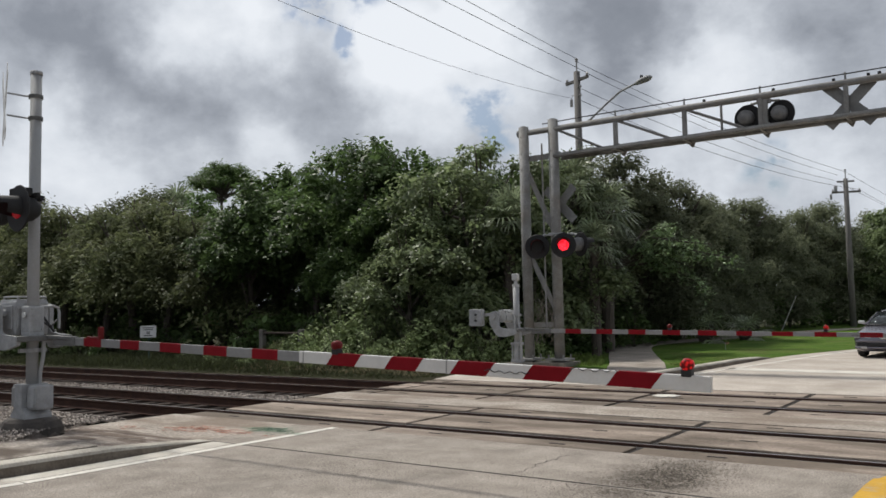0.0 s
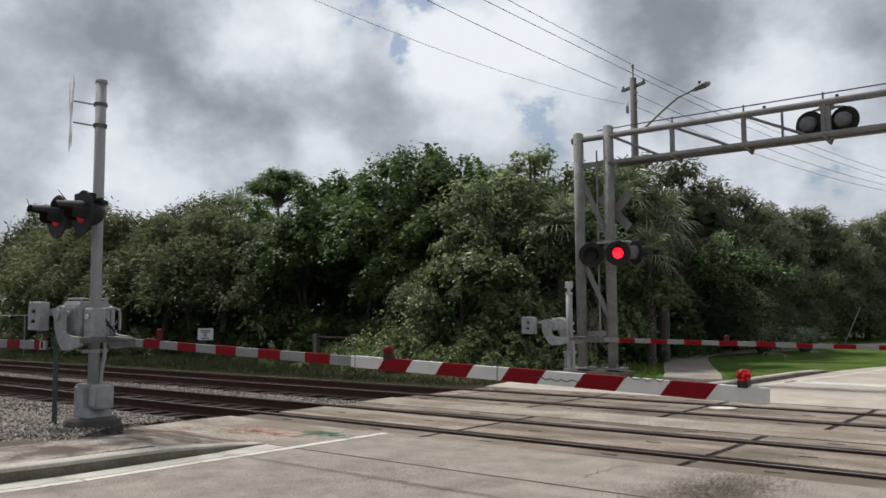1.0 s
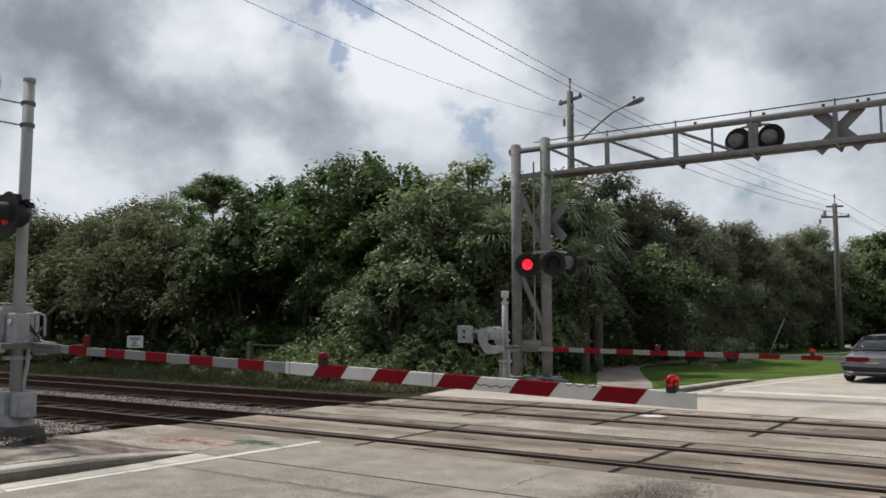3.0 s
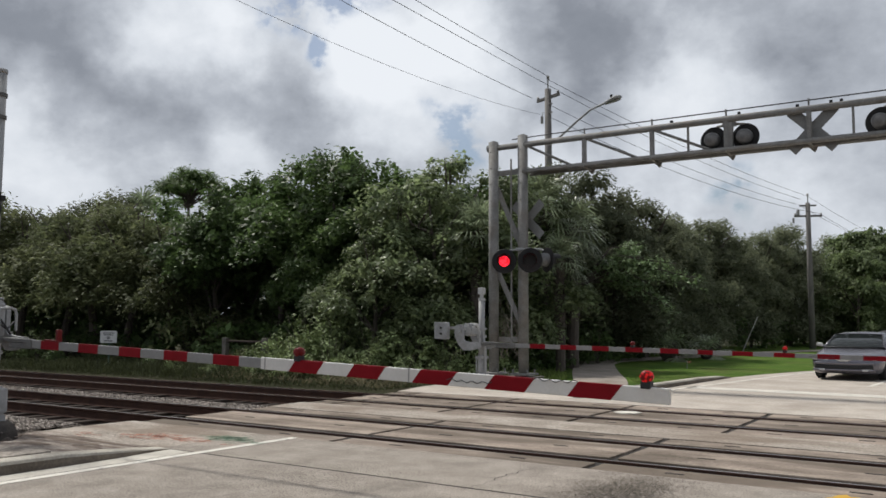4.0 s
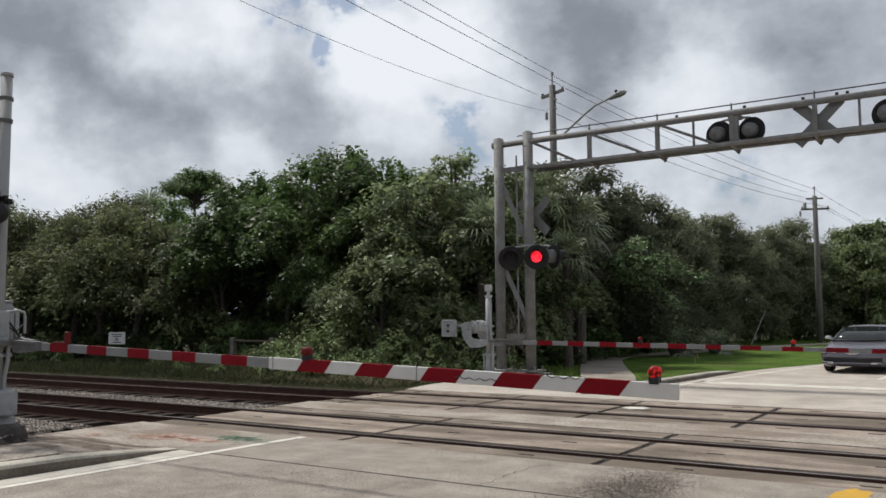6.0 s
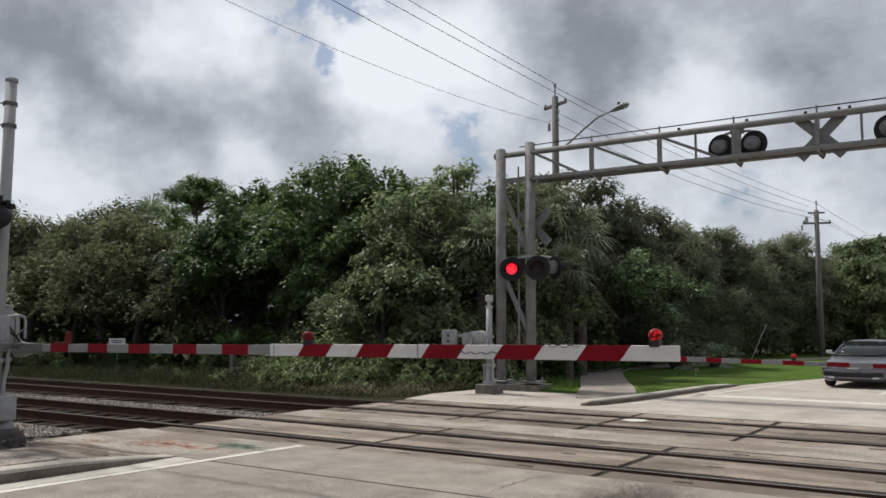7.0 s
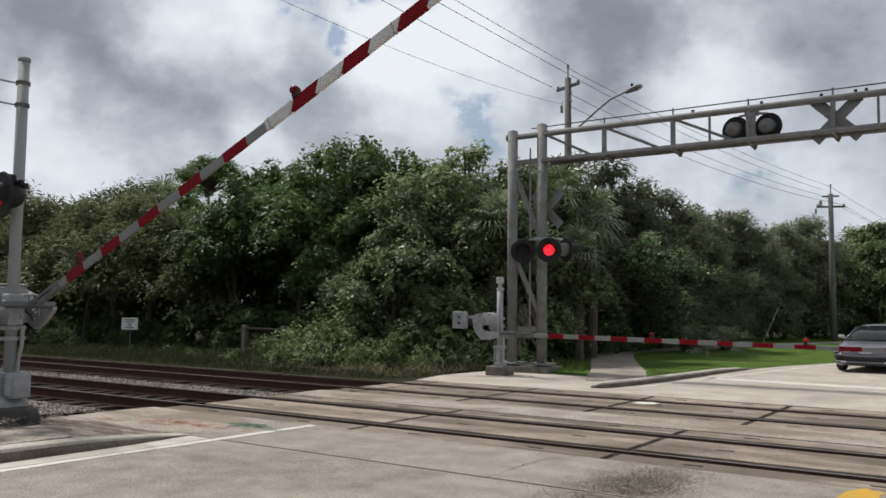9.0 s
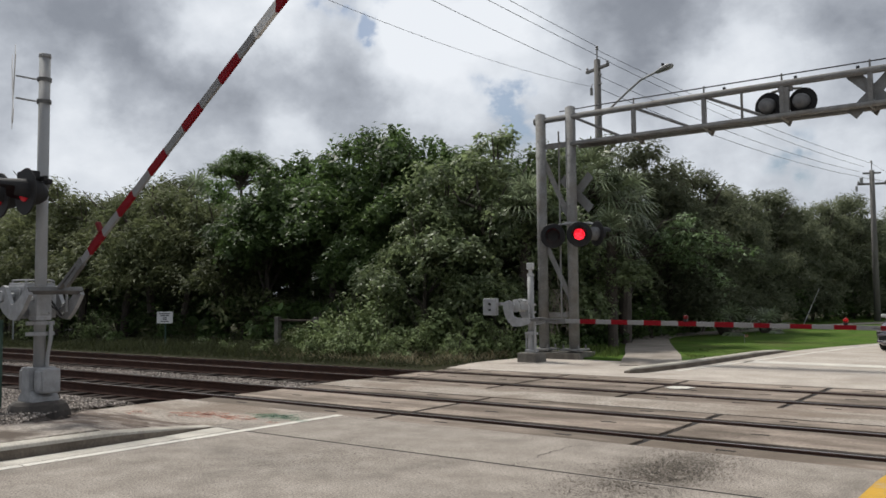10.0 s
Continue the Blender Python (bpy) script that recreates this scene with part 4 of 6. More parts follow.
def gate_arm(parent, m, length, split, reds_in, reds_out, lamps, slant, outer=BOARD_W, tall=0.115):
    """The moving arm: side arms and counterweights about the pivot, then the striped board. u runs out along the arm, w up."""
    W = -0.341
    bm = bmesh.new()
    box(bm, ((1.15 + split) / 2, 0, W), (split - 1.15, 0.035, 0.10), None, 0.006)
    arm = part("gate_arm", bm, BOARD_G, parent, "red and white striped gate arm")
    arm.matrix_basis = m
    bm = bmesh.new()
    box(bm, ((split + length) / 2 - 0.03, 0, W), (length - split + 0.06, 0.045, tall), None, 0.006)
    part("outer_board", bm, outer, arm, "outer board of the arm")
    for u in (split, split + 1.753) if slant else (split,):
        bm = bmesh.new()
        box(bm, (u, 0, W), (0.012, 0.051, tall + 0.006))
        part("joint_clip", bm, GALV, arm)
    for reds, h, t, lean in ((reds_in, 0.1015, 0.037, 0.0), (reds_out, tall + 0.0015, 0.047, slant)):
        for u, n in reds:
            bm = bmesh.new()
            prism(bm, [(u - lean / 2, W - h / 2), (u + n - lean / 2, W - h / 2), (u + n + lean / 2, W + h / 2), (u + lean / 2, W + h / 2)], t + 0.001)
            part("stripe", bm, RED_SHEET, arm, "red reflective stripe")
    for u, lens in lamps:
        if u < 2:
            bm = bmesh.new()
            box(bm, (u - 0.12, 0, W + 0.06), (0.3, 0.04, 0.022), None, 0.004)
            box(bm, (u + 0.015, 0, W + 0.12), (0.05, 0.06, 0.16), None, 0.01)
            part("lamp_bracket", bm, LENS_OFF, arm, "dark red bent lamp bracket")
            continue
        arm_lamp(arm, u, W + 0.055, lens)
    # cable along the board, where it hangs loose
    for u0, u1, w0 in ((split + 2.15, split + 2.6, 0.0), (split + 2.95, split + 3.35, tall / 2 + 0.004)):
        bm = bmesh.new()
        tube(bm, [(u, -0.027, W + w0 + 0.009 * math.sin(u * 62) - 0.012 * math.sin((u - u0) / (u1 - u0) * math.pi)) for u in np.arange(u0, u1, 0.02)], 0.0035, 5)
        part("lamp_cable", bm, WIRE, arm, "thin lamp cable tied along the board")
    for y in (-0.40, 0.30):
        heavy = y < 0
        bm = bmesh.new()
        prism(bm, [(-0.11, 0.06), (-0.05, 0.11), (0.03, 0.125), (0.10, 0.11), (0.14, 0.05), (0.145, -0.22), (0.19, -0.26), (0.3, -0.28), (0.62, -0.29), (0.62, -0.40), (0.45, -0.45), (0.30, -0.48), (0.14, -0.48), (0.02, -0.38), (-0.08, -0.22), (-0.12, -0.08)], 0.055, Matrix.Translation((0, y, 0)))
        side = part("support_arm", bm, CASTING, arm, "cast grey support arm curving down from the hub")
        bm = bmesh.new()
        prism(bm, [(-0.42, -0.02), (-0.05, 0.02), (-0.05, 0.09), (-0.42, 0.06)], 0.05, Matrix.Translation((0, y, 0)))
        part("weight_bar", bm, CASTING, side)
        if not heavy:
            continue
        bm = bmesh.new()
        box(bm, (-0.42, y - 0.10, -0.03), (0.36, 0.14, 0.40), None, 0.02)
        cw = part("counterweight", bm, CASTING, side, "grey counterweight block")
        for dz in (0.04, -0.1):
            bm = bmesh.new()
            rod(bm, (-0.40, y - 0.205, dz), (-0.40, y - 0.17, dz), 0.025, n=8)
            part("bolt", bm, TRIM_BLACK, side)
        bm = bmesh.new()
        rod(bm, (0, y - 0.06, 0), (0, y + 0.06, 0), 0.08, n=16)
        part("hub", bm, CASTING, side)
    bm = bmesh.new()
    box(bm, (0.6, -0.05, W + 0.02), (0.09, 0.74, 0.07), None, 0.01)
    box(bm, (0.9, 0, W + 0.035), (0.62, 0.07, 0.045), None, 0.006)
    box(bm, (1.0, 0, W - 0.03), (0.42, 0.05, 0.07), None, 0.006)
    box(bm, (1.22, 0, W), (0.16, 0.06, 0.12), None, 0.006)
    part("arm_bracket", bm, BRACKET, arm, "grey bracket that clamps the board")
    return arm


def mechanism(parent, x, y, z):
    """The gate motor housing about its hub axis at x, y, z, and the block that holds it to the mast."""
    bm = bmesh.new()
    box(bm, (x, y - 0.025, z - 0.07), (0.48, 0.46, 0.46), None, 0.035)
    box(bm, (x, y - 0.025, z + 0.165), (0.44, 0.42, 0.04), None, 0.015)
    box(bm, (x + 0.29, y - 0.06, z - 0.09), (0.16, 0.26, 0.3), None, 0.02)
    rod(bm, (x, y - 0.42, z), (x, y + 0.32, z), 0.05, n=14)
    body = part("mechanism_case", bm, CASTING, parent, "grey cast gate motor case")
    bm = bmesh.new()
    box(bm, (x + 0.252, y - 0.17, z - 0.05), (0.03, 0.14, 0.3), None, 0.01)
    part("cover", bm, CASTING, body, "raised inspection cover")
    bm = bmesh.new()
    box(bm, (x + 0.05, y - 0.262, z - 0.06), (0.24, 0.03, 0.32), None, 0.01)
    part("cover", bm, CASTING, body, "raised inspection cover")
    bm = bmesh.new()
    box(bm, (x + 0.434, y - 0.13, z - 0.09), (0.22, 0.21, 0.36), None, 0.03)
    box(bm, (x + 0.434, y - 0.13, z - 0.29), (0.21, 0.21, 0.07), None, 0.015)
    block = part("mast_block", bm, CASTING, body, "grey cast block round the mast")
    for s in (-0.17, 0.17):
        bm = bmesh.new()
        tube(bm, [(x - 0.2, y - 0.025 + s, z + 0.17), (x - 0.19, y - 0.025 + s, z + 0.22), (x + 0.19, y - 0.025 + s, z + 0.22), (x + 0.2, y - 0.025 + s, z + 0.17)], 0.013)
        part("lifting_rail", bm, GALV, body, "thin lifting rail")
    bm = bmesh.new()
    tube(bm, [(x + 0.2, y - 0.22, z + 0.2), (x + 0.22, y - 0.2, z + 0.215), (x + 0.22, y + 0.15, z + 0.215), (x + 0.2, y + 0.18, z + 0.2)], 0.013)
    part("lifting_rail", bm, GALV, body, "thin lifting rail")
    bm = bmesh.new()
    tube(bm, [(x + 0.43, y - 0.02, z + 0.07), (x + 0.43, y + 0.16, z + 0.085), (x + 0.43, y + 0.225, z + 0.06), (x + 0.43, y + 0.24, z), (x + 0.43, y + 0.24, z - 0.22)], 0.02)
    part("conduit", bm, GALV, body, "pale conduit elbow")
    bm = bmesh.new()
    tube(bm, [(x + 0.43, y + 0.01, z - 0.05), (x + 0.5, y + 0.06, z - 0.16), (x + 0.48, y + 0.14, z - 0.26), (x + 0.42, y + 0.2, z - 0.24)], 0.015)
    tube(bm, [(x + 0.43, y + 0.01, z - 0.12), (x + 0.46, y + 0.1, z - 0.2), (x + 0.42, y + 0.22, z - 0.1)], 0.012)
    part("hose", bm, WIRE, body, "black looping hose")
    for dx, dy, dz in ((0.552, -0.2, 0.05), (0.552, -0.06, -0.22), (0.275, -0.21, 0.07), (0.275, -0.12, -0.17)):
        bm = bmesh.new()
        rod(bm, (x + dx - 0.02, y + dy, z + dz), (x + dx + 0.012, y + dy, z + dz), 0.018, n=8)
        part("cover_bolt", bm, GALV, body)
    bm = bmesh.new()
    lathe(bm, [(0.02, 0.0), (0.036, 0.0), (0.036, 0.02), (0.02, 0.02)], Matrix.Translation((x + 0.45, y - 0.25, z - 0.03)) @ Matrix.Rotation(radians(90), 4, "X"), 14)
    part("lock_ring", bm, SIGN_W, block, "pale lock ring")
    for dz in (-0.36, -0.5):
        bm = bmesh.new()
        rod(bm, (x + 0.434, y - 0.13, z + dz - 0.025), (x + 0.434, y - 0.13, z + dz + 0.025), 0.1, n=20)
        box(bm, (x + 0.434, y + 0.0, z + dz), (0.06, 0.12, 0.05), None, 0.006)
        box(bm, (x + 0.434, y - 0.26, z + dz), (0.06, 0.1, 0.05), None, 0.006)
        part("mast_clamp", bm, GALV, body, "dull steel clamp round the mast")


def small_mechanism(parent, x, y, z):
    """The compact motor of the far gate, tucked behind its mast."""
    bm = bmesh.new()
    rod(bm, (x + 0.06, y - 0.16, z - 0.02), (x + 0.06, y + 0.2, z - 0.02), 0.13, n=24)
    rod(bm, (x, y - 0.42, z), (x, y + 0.32, z), 0.045, n=12)
    box(bm, (x + 0.26, y - 0.03, z - 0.02), (0.34, 0.2, 0.2), None, 0.03)
    body = part("mechanism_case", bm, CASTING_LIT, parent, "compact grey gate motor")
    for dx, dz in ((0.0, 0.12), (0.12, 0.13), (0.22, 0.11)):
        bm = bmesh.new()
        rod(bm, (x + dx, y - 0.15, z + dz), (x + dx, y + 0.18, z + dz), 0.03, n=10)
        part("rib", bm, CASTING_LIT, body)
    bm = bmesh.new()
    tube(bm, [(x + 0.3, y - 0.15, z + 0.06), (x + 0.4, y - 0.2, z + 0.12), (x + 0.47, y - 0.22, z - 0.05), (x + 0.46, y - 0.2, z - 0.3)], 0.02)
    part("hose", bm, CASTING_LIT, body, "looping grey hose")
    for dz in (0.02, -0.16, -0.34):
        bm = bmesh.new()
        rod(bm, (x + 0.464, y - 0.13, z + dz - 0.03), (x + 0.464, y - 0.13, z + dz + 0.03), 0.098, n=20)
        box(bm, (x + 0.464, y + 0.0, z + dz), (0.06, 0.12, 0.05), None, 0.006)
        part("mast_clamp", bm, GALV, body, "steel clamp round the mast")


def mast_base(parent, z0, boxes=True):
    bm = bmesh.new()
    if boxes:
        lathe(bm, [(0.43, -0.3), (0.41, z0 * 0.35), (0.36, z0 * 0.8), (0.3, z0)], Matrix.Rotation(radians(45), 4, "Z"), 8)
        part("foundation", bm, FOUND_DARK, parent, "dark earth stained foundation mound")
    else:
        box(bm, (0, 0, z0 / 2 - 0.15), (0.5, 0.5, z0 + 0.3), None, 0.03)
        part("foundation", bm, FOUND, parent, "stained concrete foundation")
    bm = bmesh.new()
    if boxes:
        prism(bm, [(-0.19, z0), (0.19, z0), (0.18, z0 + 0.05), (0.085, z0 + 0.14), (0.085, z0 + 0.44), (-0.085, z0 + 0.44), (-0.085, z0 + 0.14), (-0.18, z0 + 0.05)], 0.36)
    else:
        rod(bm, (0, 0, z0), (0, 0, z0 + 0.5), 0.095, 0.09, 16)
        for z in (z0 + 0.02, z0 + 0.42):
            box(bm, (0, 0, z + 0.02), (0.26, 0.2, 0.06), None, 0.01)
        for k in (-0.11, 0.11):
            rod(bm, (k, -0.05, z0), (k, -0.05, z0 + 0.45), 0.02, n=8)
    part("pedestal", bm, CASTING, parent, "grey cast pedestal")
    for x in (-0.2, 0.19) if boxes else ():
        bm = bmesh.new()
        box(bm, (x, 0.02, z0 + 0.27), (0.22, 0.24, 0.32), None, 0.03)
        box(bm, (x, -0.11, z0 + 0.27), (0.16, 0.03, 0.25), None, 0.01)
        part("junction_box", bm, CASTING, parent, "grey junction box")


def build_near_gate():
    g = empty("crossing_gate", "grey railway crossing gate on a tall mast beside the footway", "crossing gate", "crossing gates", pose(-11.03, 5.85, 0.0))
    mast_base(g, 0.2)
    bm = bmesh.new()
    rod(bm, (0, 0, 0.4), (0.01, 0, 4.83), 0.076, 0.073, 20)
    rod(bm, (0.01, 0, 4.80), (0.01, 0, 4.85), 0.08, n=20)
    mast = part("mast", bm, GALV, g, "tall grey steel mast", True)
    for z in (4.50, 4.20, 1.3, 3.06):
        bm = bmesh.new()
        rod(bm, (0.005, 0, z - 0.025), (0.005, 0, z + 0.025), 0.092, n=20)
        part("band", bm, BRACKET, mast, "dark clamp band")
    for z in (4.50, 4.20):
        bm = bmesh.new()
        tube(bm, [(0, -0.05, z), (-0.1, -0.1, z + 0.015), (-0.17, -0.3, z + 0.03)], 0.012, 6)
        part("sign_rod", bm, GALV, mast, "thin sign rod")
    crossbuck(g, pose(-0.19, -0.33, 4.36, 0, 4, -24), SIGN_W, "white crossbuck blade")
    bm = bmesh.new()
    box(bm, (0, -0.2, 3.10), (0.95, 0.05, 0.06), None, 0.01)
    box(bm, (0, -0.1, 3.10), (0.12, 0.26, 0.08), None, 0.01)
    box(bm, (0.12, 0.0, 3.1), (0.16, 0.07, 0.07), None, 0.01)
    box(bm, (0.22, -0.3, 3.14), (0.3, 0.16, 0.12), None, 0.02)
    part("crossarm", bm, BLACK, g, "black light crossarm")
    for x in (-0.37, 0.31):
        signal_head(g, pose(x, -0.38, 2.92, 0, 0, -3), LENS_ON_DIM, 0.37, None, 0.105, BLACK)
    mechanism(g, -0.434, 0.13, 1.58)
    bm = bmesh.new()
    tube(bm, [(0.1, 0.1, 1.22), (0.11, 0.09, 1.0), (0.07, 0.075, 0.8), (0.05, 0.07, 0.5)], 0.026, 8)
    part("cable_conduit", bm, GALV, g, "bent grey cable conduit")
    reds_in = [(1.497 + 0.792 * k, 0.388) for k in range(5)]
    reds_out = [(5.79, 0.36), (6.52, 0.36), (7.26, 0.37), (7.99, 0.37), (8.73, 0.355)]
    arm = gate_arm(g, pose(-0.464, 0.13, 1.58), 9.485, 5.427, reds_in, reds_out,
                   [(1.83, LENS_OFF), (5.86, LENS_OFF), (9.31, LENS_TIP)], 0.09)
    return arm


def build_far_gate():
    g = empty("crossing_gate", "short grey crossing gate with lowered striped arm beside the cantilever", "crossing gate", "crossing gates", pose(-10.19, 17.1, 0.0))
    mast_base(g, 0.22, False)
    bm = bmesh.new()
    rod(bm, (0, 0, 0.4), (0, 0, 2.02), 0.075, n=16)
    mast = part("mast", bm, GALV, g, "short grey steel mast", True)
    bm = bmesh.new()
    rod(bm, (0, 0, 2.0), (0, 0, 2.06), 0.085, n=16)
    rod(bm, (0, 0, 2.06), (0, 0, 2.15), 0.045, n=12)
    box(bm, (0, 0, 2.23), (0.15, 0.13, 0.16), None, 0.02)
    part("mast_cap", bm, CASTING_LIT, mast, "pale cap on the mast")
    small_mechanism(g, -0.464, 0.13, 1.31)
    reds_in = [(1.68 + 0.766 * k, 0.39) for k in range(5)]
    reds_out = [(5.53, 0.31), (6.22, 0.40), (7.01, 0.39), (7.8, 0.39), (8.58, 0.39), (9.36, 0.39)]
    arm = gate_arm(g, pose(-0.464, 0.13, 1.31, 0, 0.75, 0), 10.2, 5.51, reds_in, reds_out, [(4.14, LENS_OFF), (7.215, LENS_TIP)], 0.0, BOARD_G, 0.085)
    bm = bmesh.new()
    tube(bm, [(0.08, -0.08, 1.25), (0.16, -0.1, 0.8), (0.14, -0.06, 0.15)], 0.03, 8)
    part("cable_conduit", bm, GALV, g)


def build_path_gate():
    g = empty("footway_gate", "small striped gate arm lowered over the footway", "crossing gate", "crossing gates", pose(-15.31, 5.5, 0.03))
    mast_base(g, 0.1)
    bm = bmesh.new()
    rod(bm, (0, 0, 0.4), (0, 0, 1.6), 0.07, n=16)
    part("mast", bm, GALV, g, "short grey mast", True)
    bm = bmesh.new()
    box(bm, (1.85, 0, 1.13), (3.6, 0.035, 0.12), None, 0.006)
    arm = part("gate_arm", bm, BOARD_G, g, "grey and red footway arm")
    for k in range(5):
        bm = bmesh.new()
        box(bm, (3.45 - 0.78 * k, 0, 1.13), (0.26 if k == 0 else 0.4, 0.038, 0.122))
        part("stripe", bm, RED_SHEET, arm, "red reflective stripe")
    bm = bmesh.new()
    for u, w, lw, lh in ((3.62, 1.13, 0.012, 0.12), (3.56, 1.186, 0.12, 0.01), (3.56, 1.074, 0.12, 0.01), (3.505, 1.13, 0.012, 0.12)):
        box(bm, (u, -0.012, w), (lw, 0.03, lh))
    part("end_frame", bm, BOARD_W, arm, "pale frame round the arm's end")
    bm = bmesh.new()
    box(bm, (0, 0, 1.2), (0.4, 0.36, 0.4), None, 0.03)
    part("mechanism_case", bm, CASTING, g, "grey motor case")


def build_cantilever():
    g = empty("signal_cantilever", "weathered grey steel cantilever over the road with flashing lights", "signal bridge", "", pose(0, 18.5, 0))
    for x, y, z in ((-10.66, 0.0, 6.12), (-9.85, 0.07, 6.22)):
        bm = bmesh.new()
        rod(bm, (x, y, 0.2), (x, y, z), 0.128, n=24)
        rod(bm, (x, y, z), (x, y, z + 0.03), 0.12, 0.06, 24)
        mast = part("mast", bm, TRUSS, g, "round grey steel mast", True)
        bm = bmesh.new()
        box(bm, (x, y, 0.21), (0.55, 0.55, 0.05), None, 0.008)
        for dx in (-0.2, 0.2):
            for dy in (-0.2, 0.2):
                rod(bm, (x + dx, y + dy, 0.2), (x + dx, y + dy, 0.33), 0.022, n=8)
        part("base_plate", bm, TRUSS, mast, "bolted base plate")
        for h in np.arange(0.8, z, 0.42):
            bm = bmesh.new()
            rod(bm, (x, y - 0.11, h), (x, y - 0.15, h), 0.018, n=6)
            part("step_bolt", bm, TRUSS, mast)
    bm = bmesh.new()
    slab(bm, [(-10.95, -0.35), (-9.5, -0.35), (-9.5, 0.5), (-10.95, 0.5)], -0.2, 0.15)
    part("foundation", bm, FOUND, g, "dark concrete foundation at the masts")
    for za, zb, w in ((4.98, 3.45, 0.13), (2.88, 1.45, 0.13), (5.3, 5.3, 0.14), (1.06, 1.06, 0.13)):
        bm = bmesh.new()
        run = Vector((0.70, 0, zb - za))
        box(bm, (-10.255, 0.035, (za + zb) / 2), (run.length, 0.03, w), Matrix.Rotation(math.atan2(za - zb, 0.70), 4, "Y"), 0.006)
        part("brace", bm, TRUSS, g, "flat brace between the masts")
    bm = bmesh.new()
    rod(bm, (-10.05, -0.18, 0.9), (-10.05, -0.18, 5.6), 0.022, n=6)
    part("ladder_rail", bm, TRUSS, g, "thin ladder rail")
    end = 2.4
    bm = bmesh.new()
    rod(bm, (-10.8, 0.03, 5.975), (end, 0.05, 5.975), 0.075, n=14)
    rod(bm, (-10.84, 0.03, 5.975), (-10.78, 0.03, 5.975), 0.095, n=14)
    part("top_chord", bm, TRUSS, g, "round top chord", True)
    for y in (-0.02, 0.42):
        bm = bmesh.new()
        rod(bm, (-9.8, y, 5.28), (end, y, 5.28), 0.055, n=12)
        part("bottom_chord", bm, TRUSS, g, "round bottom chord", True)
    bm = bmesh.new()
    box(bm, ((-9.8 + end) / 2, 0.2, 5.335), (end + 9.8, 0.42, 0.025))
    for x in np.arange(-9.6, end, 0.3):
        box(bm, (x, 0.2, 5.31), (0.03, 0.44, 0.04))
    part("walkway", bm, TRUSS, g, "steel grating walkway")
    xs = [-9.75, -8.15, -6.46, -4.78, -3.08, -1.4, 0.3, 2.0]
    for i, x in enumerate(xs):
        if i:
            bm = bmesh.new()
            box(bm, (x, 0.03, 5.63), (0.09, 0.09, 0.66))
            rod(bm, (x, 0.05, 6.0), (x, 0.05, 6.2), 0.02, n=6)
            rod(bm, (x, -0.12, 5.25), (x, 0.55, 5.22), 0.03, n=6)
            prism(bm, [(x - 0.09, 5.24), (x + 0.09, 5.24), (x + 0.04, 5.13), (x + 0.01, 5.13)], 0.04, Matrix.Translation((0, 0.46, 0)))
            part("upright", bm, TRUSS, g)
        if i < 3:
            bm = bmesh.new()
            rod(bm, (x + 0.05, 0.04, 5.93), (xs[i + 1] - 0.38, 0.05, 5.34), 0.033, n=8)
            part("diagonal", bm, TRUSS, g)
    for x in (-5.62, -2.24, 1.1):
        bm = bmesh.new()
        rod(bm, (x, 0.02, 5.95), (x, 0.02, 5.25), 0.028, n=6)
        part("hanger", bm, TRUSS, g)
    bm = bmesh.new()
    tube(bm, [(-10.14, 0.05, 6.15)] + [(x, 0.05, 6.165) for x in (-9.0, -8.15, -6.46, -4.78, -3.08, -1.4, 0.3, end)], 0.014, 6)
    part("guard_wire", bm, WIRE, g, "thin handrail line above the truss")
    for x in (-6.0, -4.5, -3.3, -2.65, -2.45):
        bm = bmesh.new()
        box(bm, (x, 0.05, 6.075), (0.06, 0.06, 0.06), None, 0.01)
        part("clamp", bm, TRIM_BLACK, g)
    for x in (-5.10, -4.40, -1.75, -1.05):
        signal_head(g, pose(x, 0.18, 5.56, 0, 0, 172), LENS_OFF, 0.3)
    for x in (-4.72, -1.38):
        bm = bmesh.new()
        tube(bm, [(x - 0.36, 0.25, 5.74), (x - 0.3, 0.2, 5.86), (x, 0.12, 5.88), (x + 0.3, 0.2, 5.86), (x + 0.34, 0.25, 5.74)], 0.03, 8)
        box(bm, (x, 0.09, 5.86), (0.3, 0.1, 0.1), None, 0.02)
        box(bm, (x, 0.05, 5.62), (0.17, 0.1, 0.55), None, 0.01)
        part("light_bracket", bm, TRUSS, g)
    crossbuck(g, pose(-3.03, 0.16, 5.56, 0, 0, 180), SIGN_BACK, "bare metal back of a crossbuck blade")
    # lower pair towards the near approach, and one head turned the other way
    bm = bmesh.new()
    tube(bm, [(-10.12, -0.24, 3.2), (-10.08, -0.22, 3.28), (-9.5, -0.2, 3.31), (-9.44, -0.24, 3.2)], 0.022, 8)
    box(bm, (-9.85, -0.1, 3.3), (0.12, 0.25, 0.08), None, 0.008)
    tube(bm, [(-9.85, 0.1, 3.3), (-9.5, 0.25, 3.32), (-9.2, 0.2, 3.24)], 0.03, 8)
    part("crossarm", bm, GALV, g, "thin grey light crossarm")
    signal_head(g, pose(-10.15, -0.37, 3.0, 0, 0, 28), LENS_ON, 0.3, "left")
    signal_head(g, pose(-9.43, -0.37, 3.0, 0, 0, 27), LENS_ON, 0.3, "right")
    signal_head(g, pose(-9.2, 0.10, 3.03, 0, 0, 150), LENS_OFF, 0.3)
    # dry climber that has caught between the masts
    rng = random.Random(31)
    bm = bmesh.new()
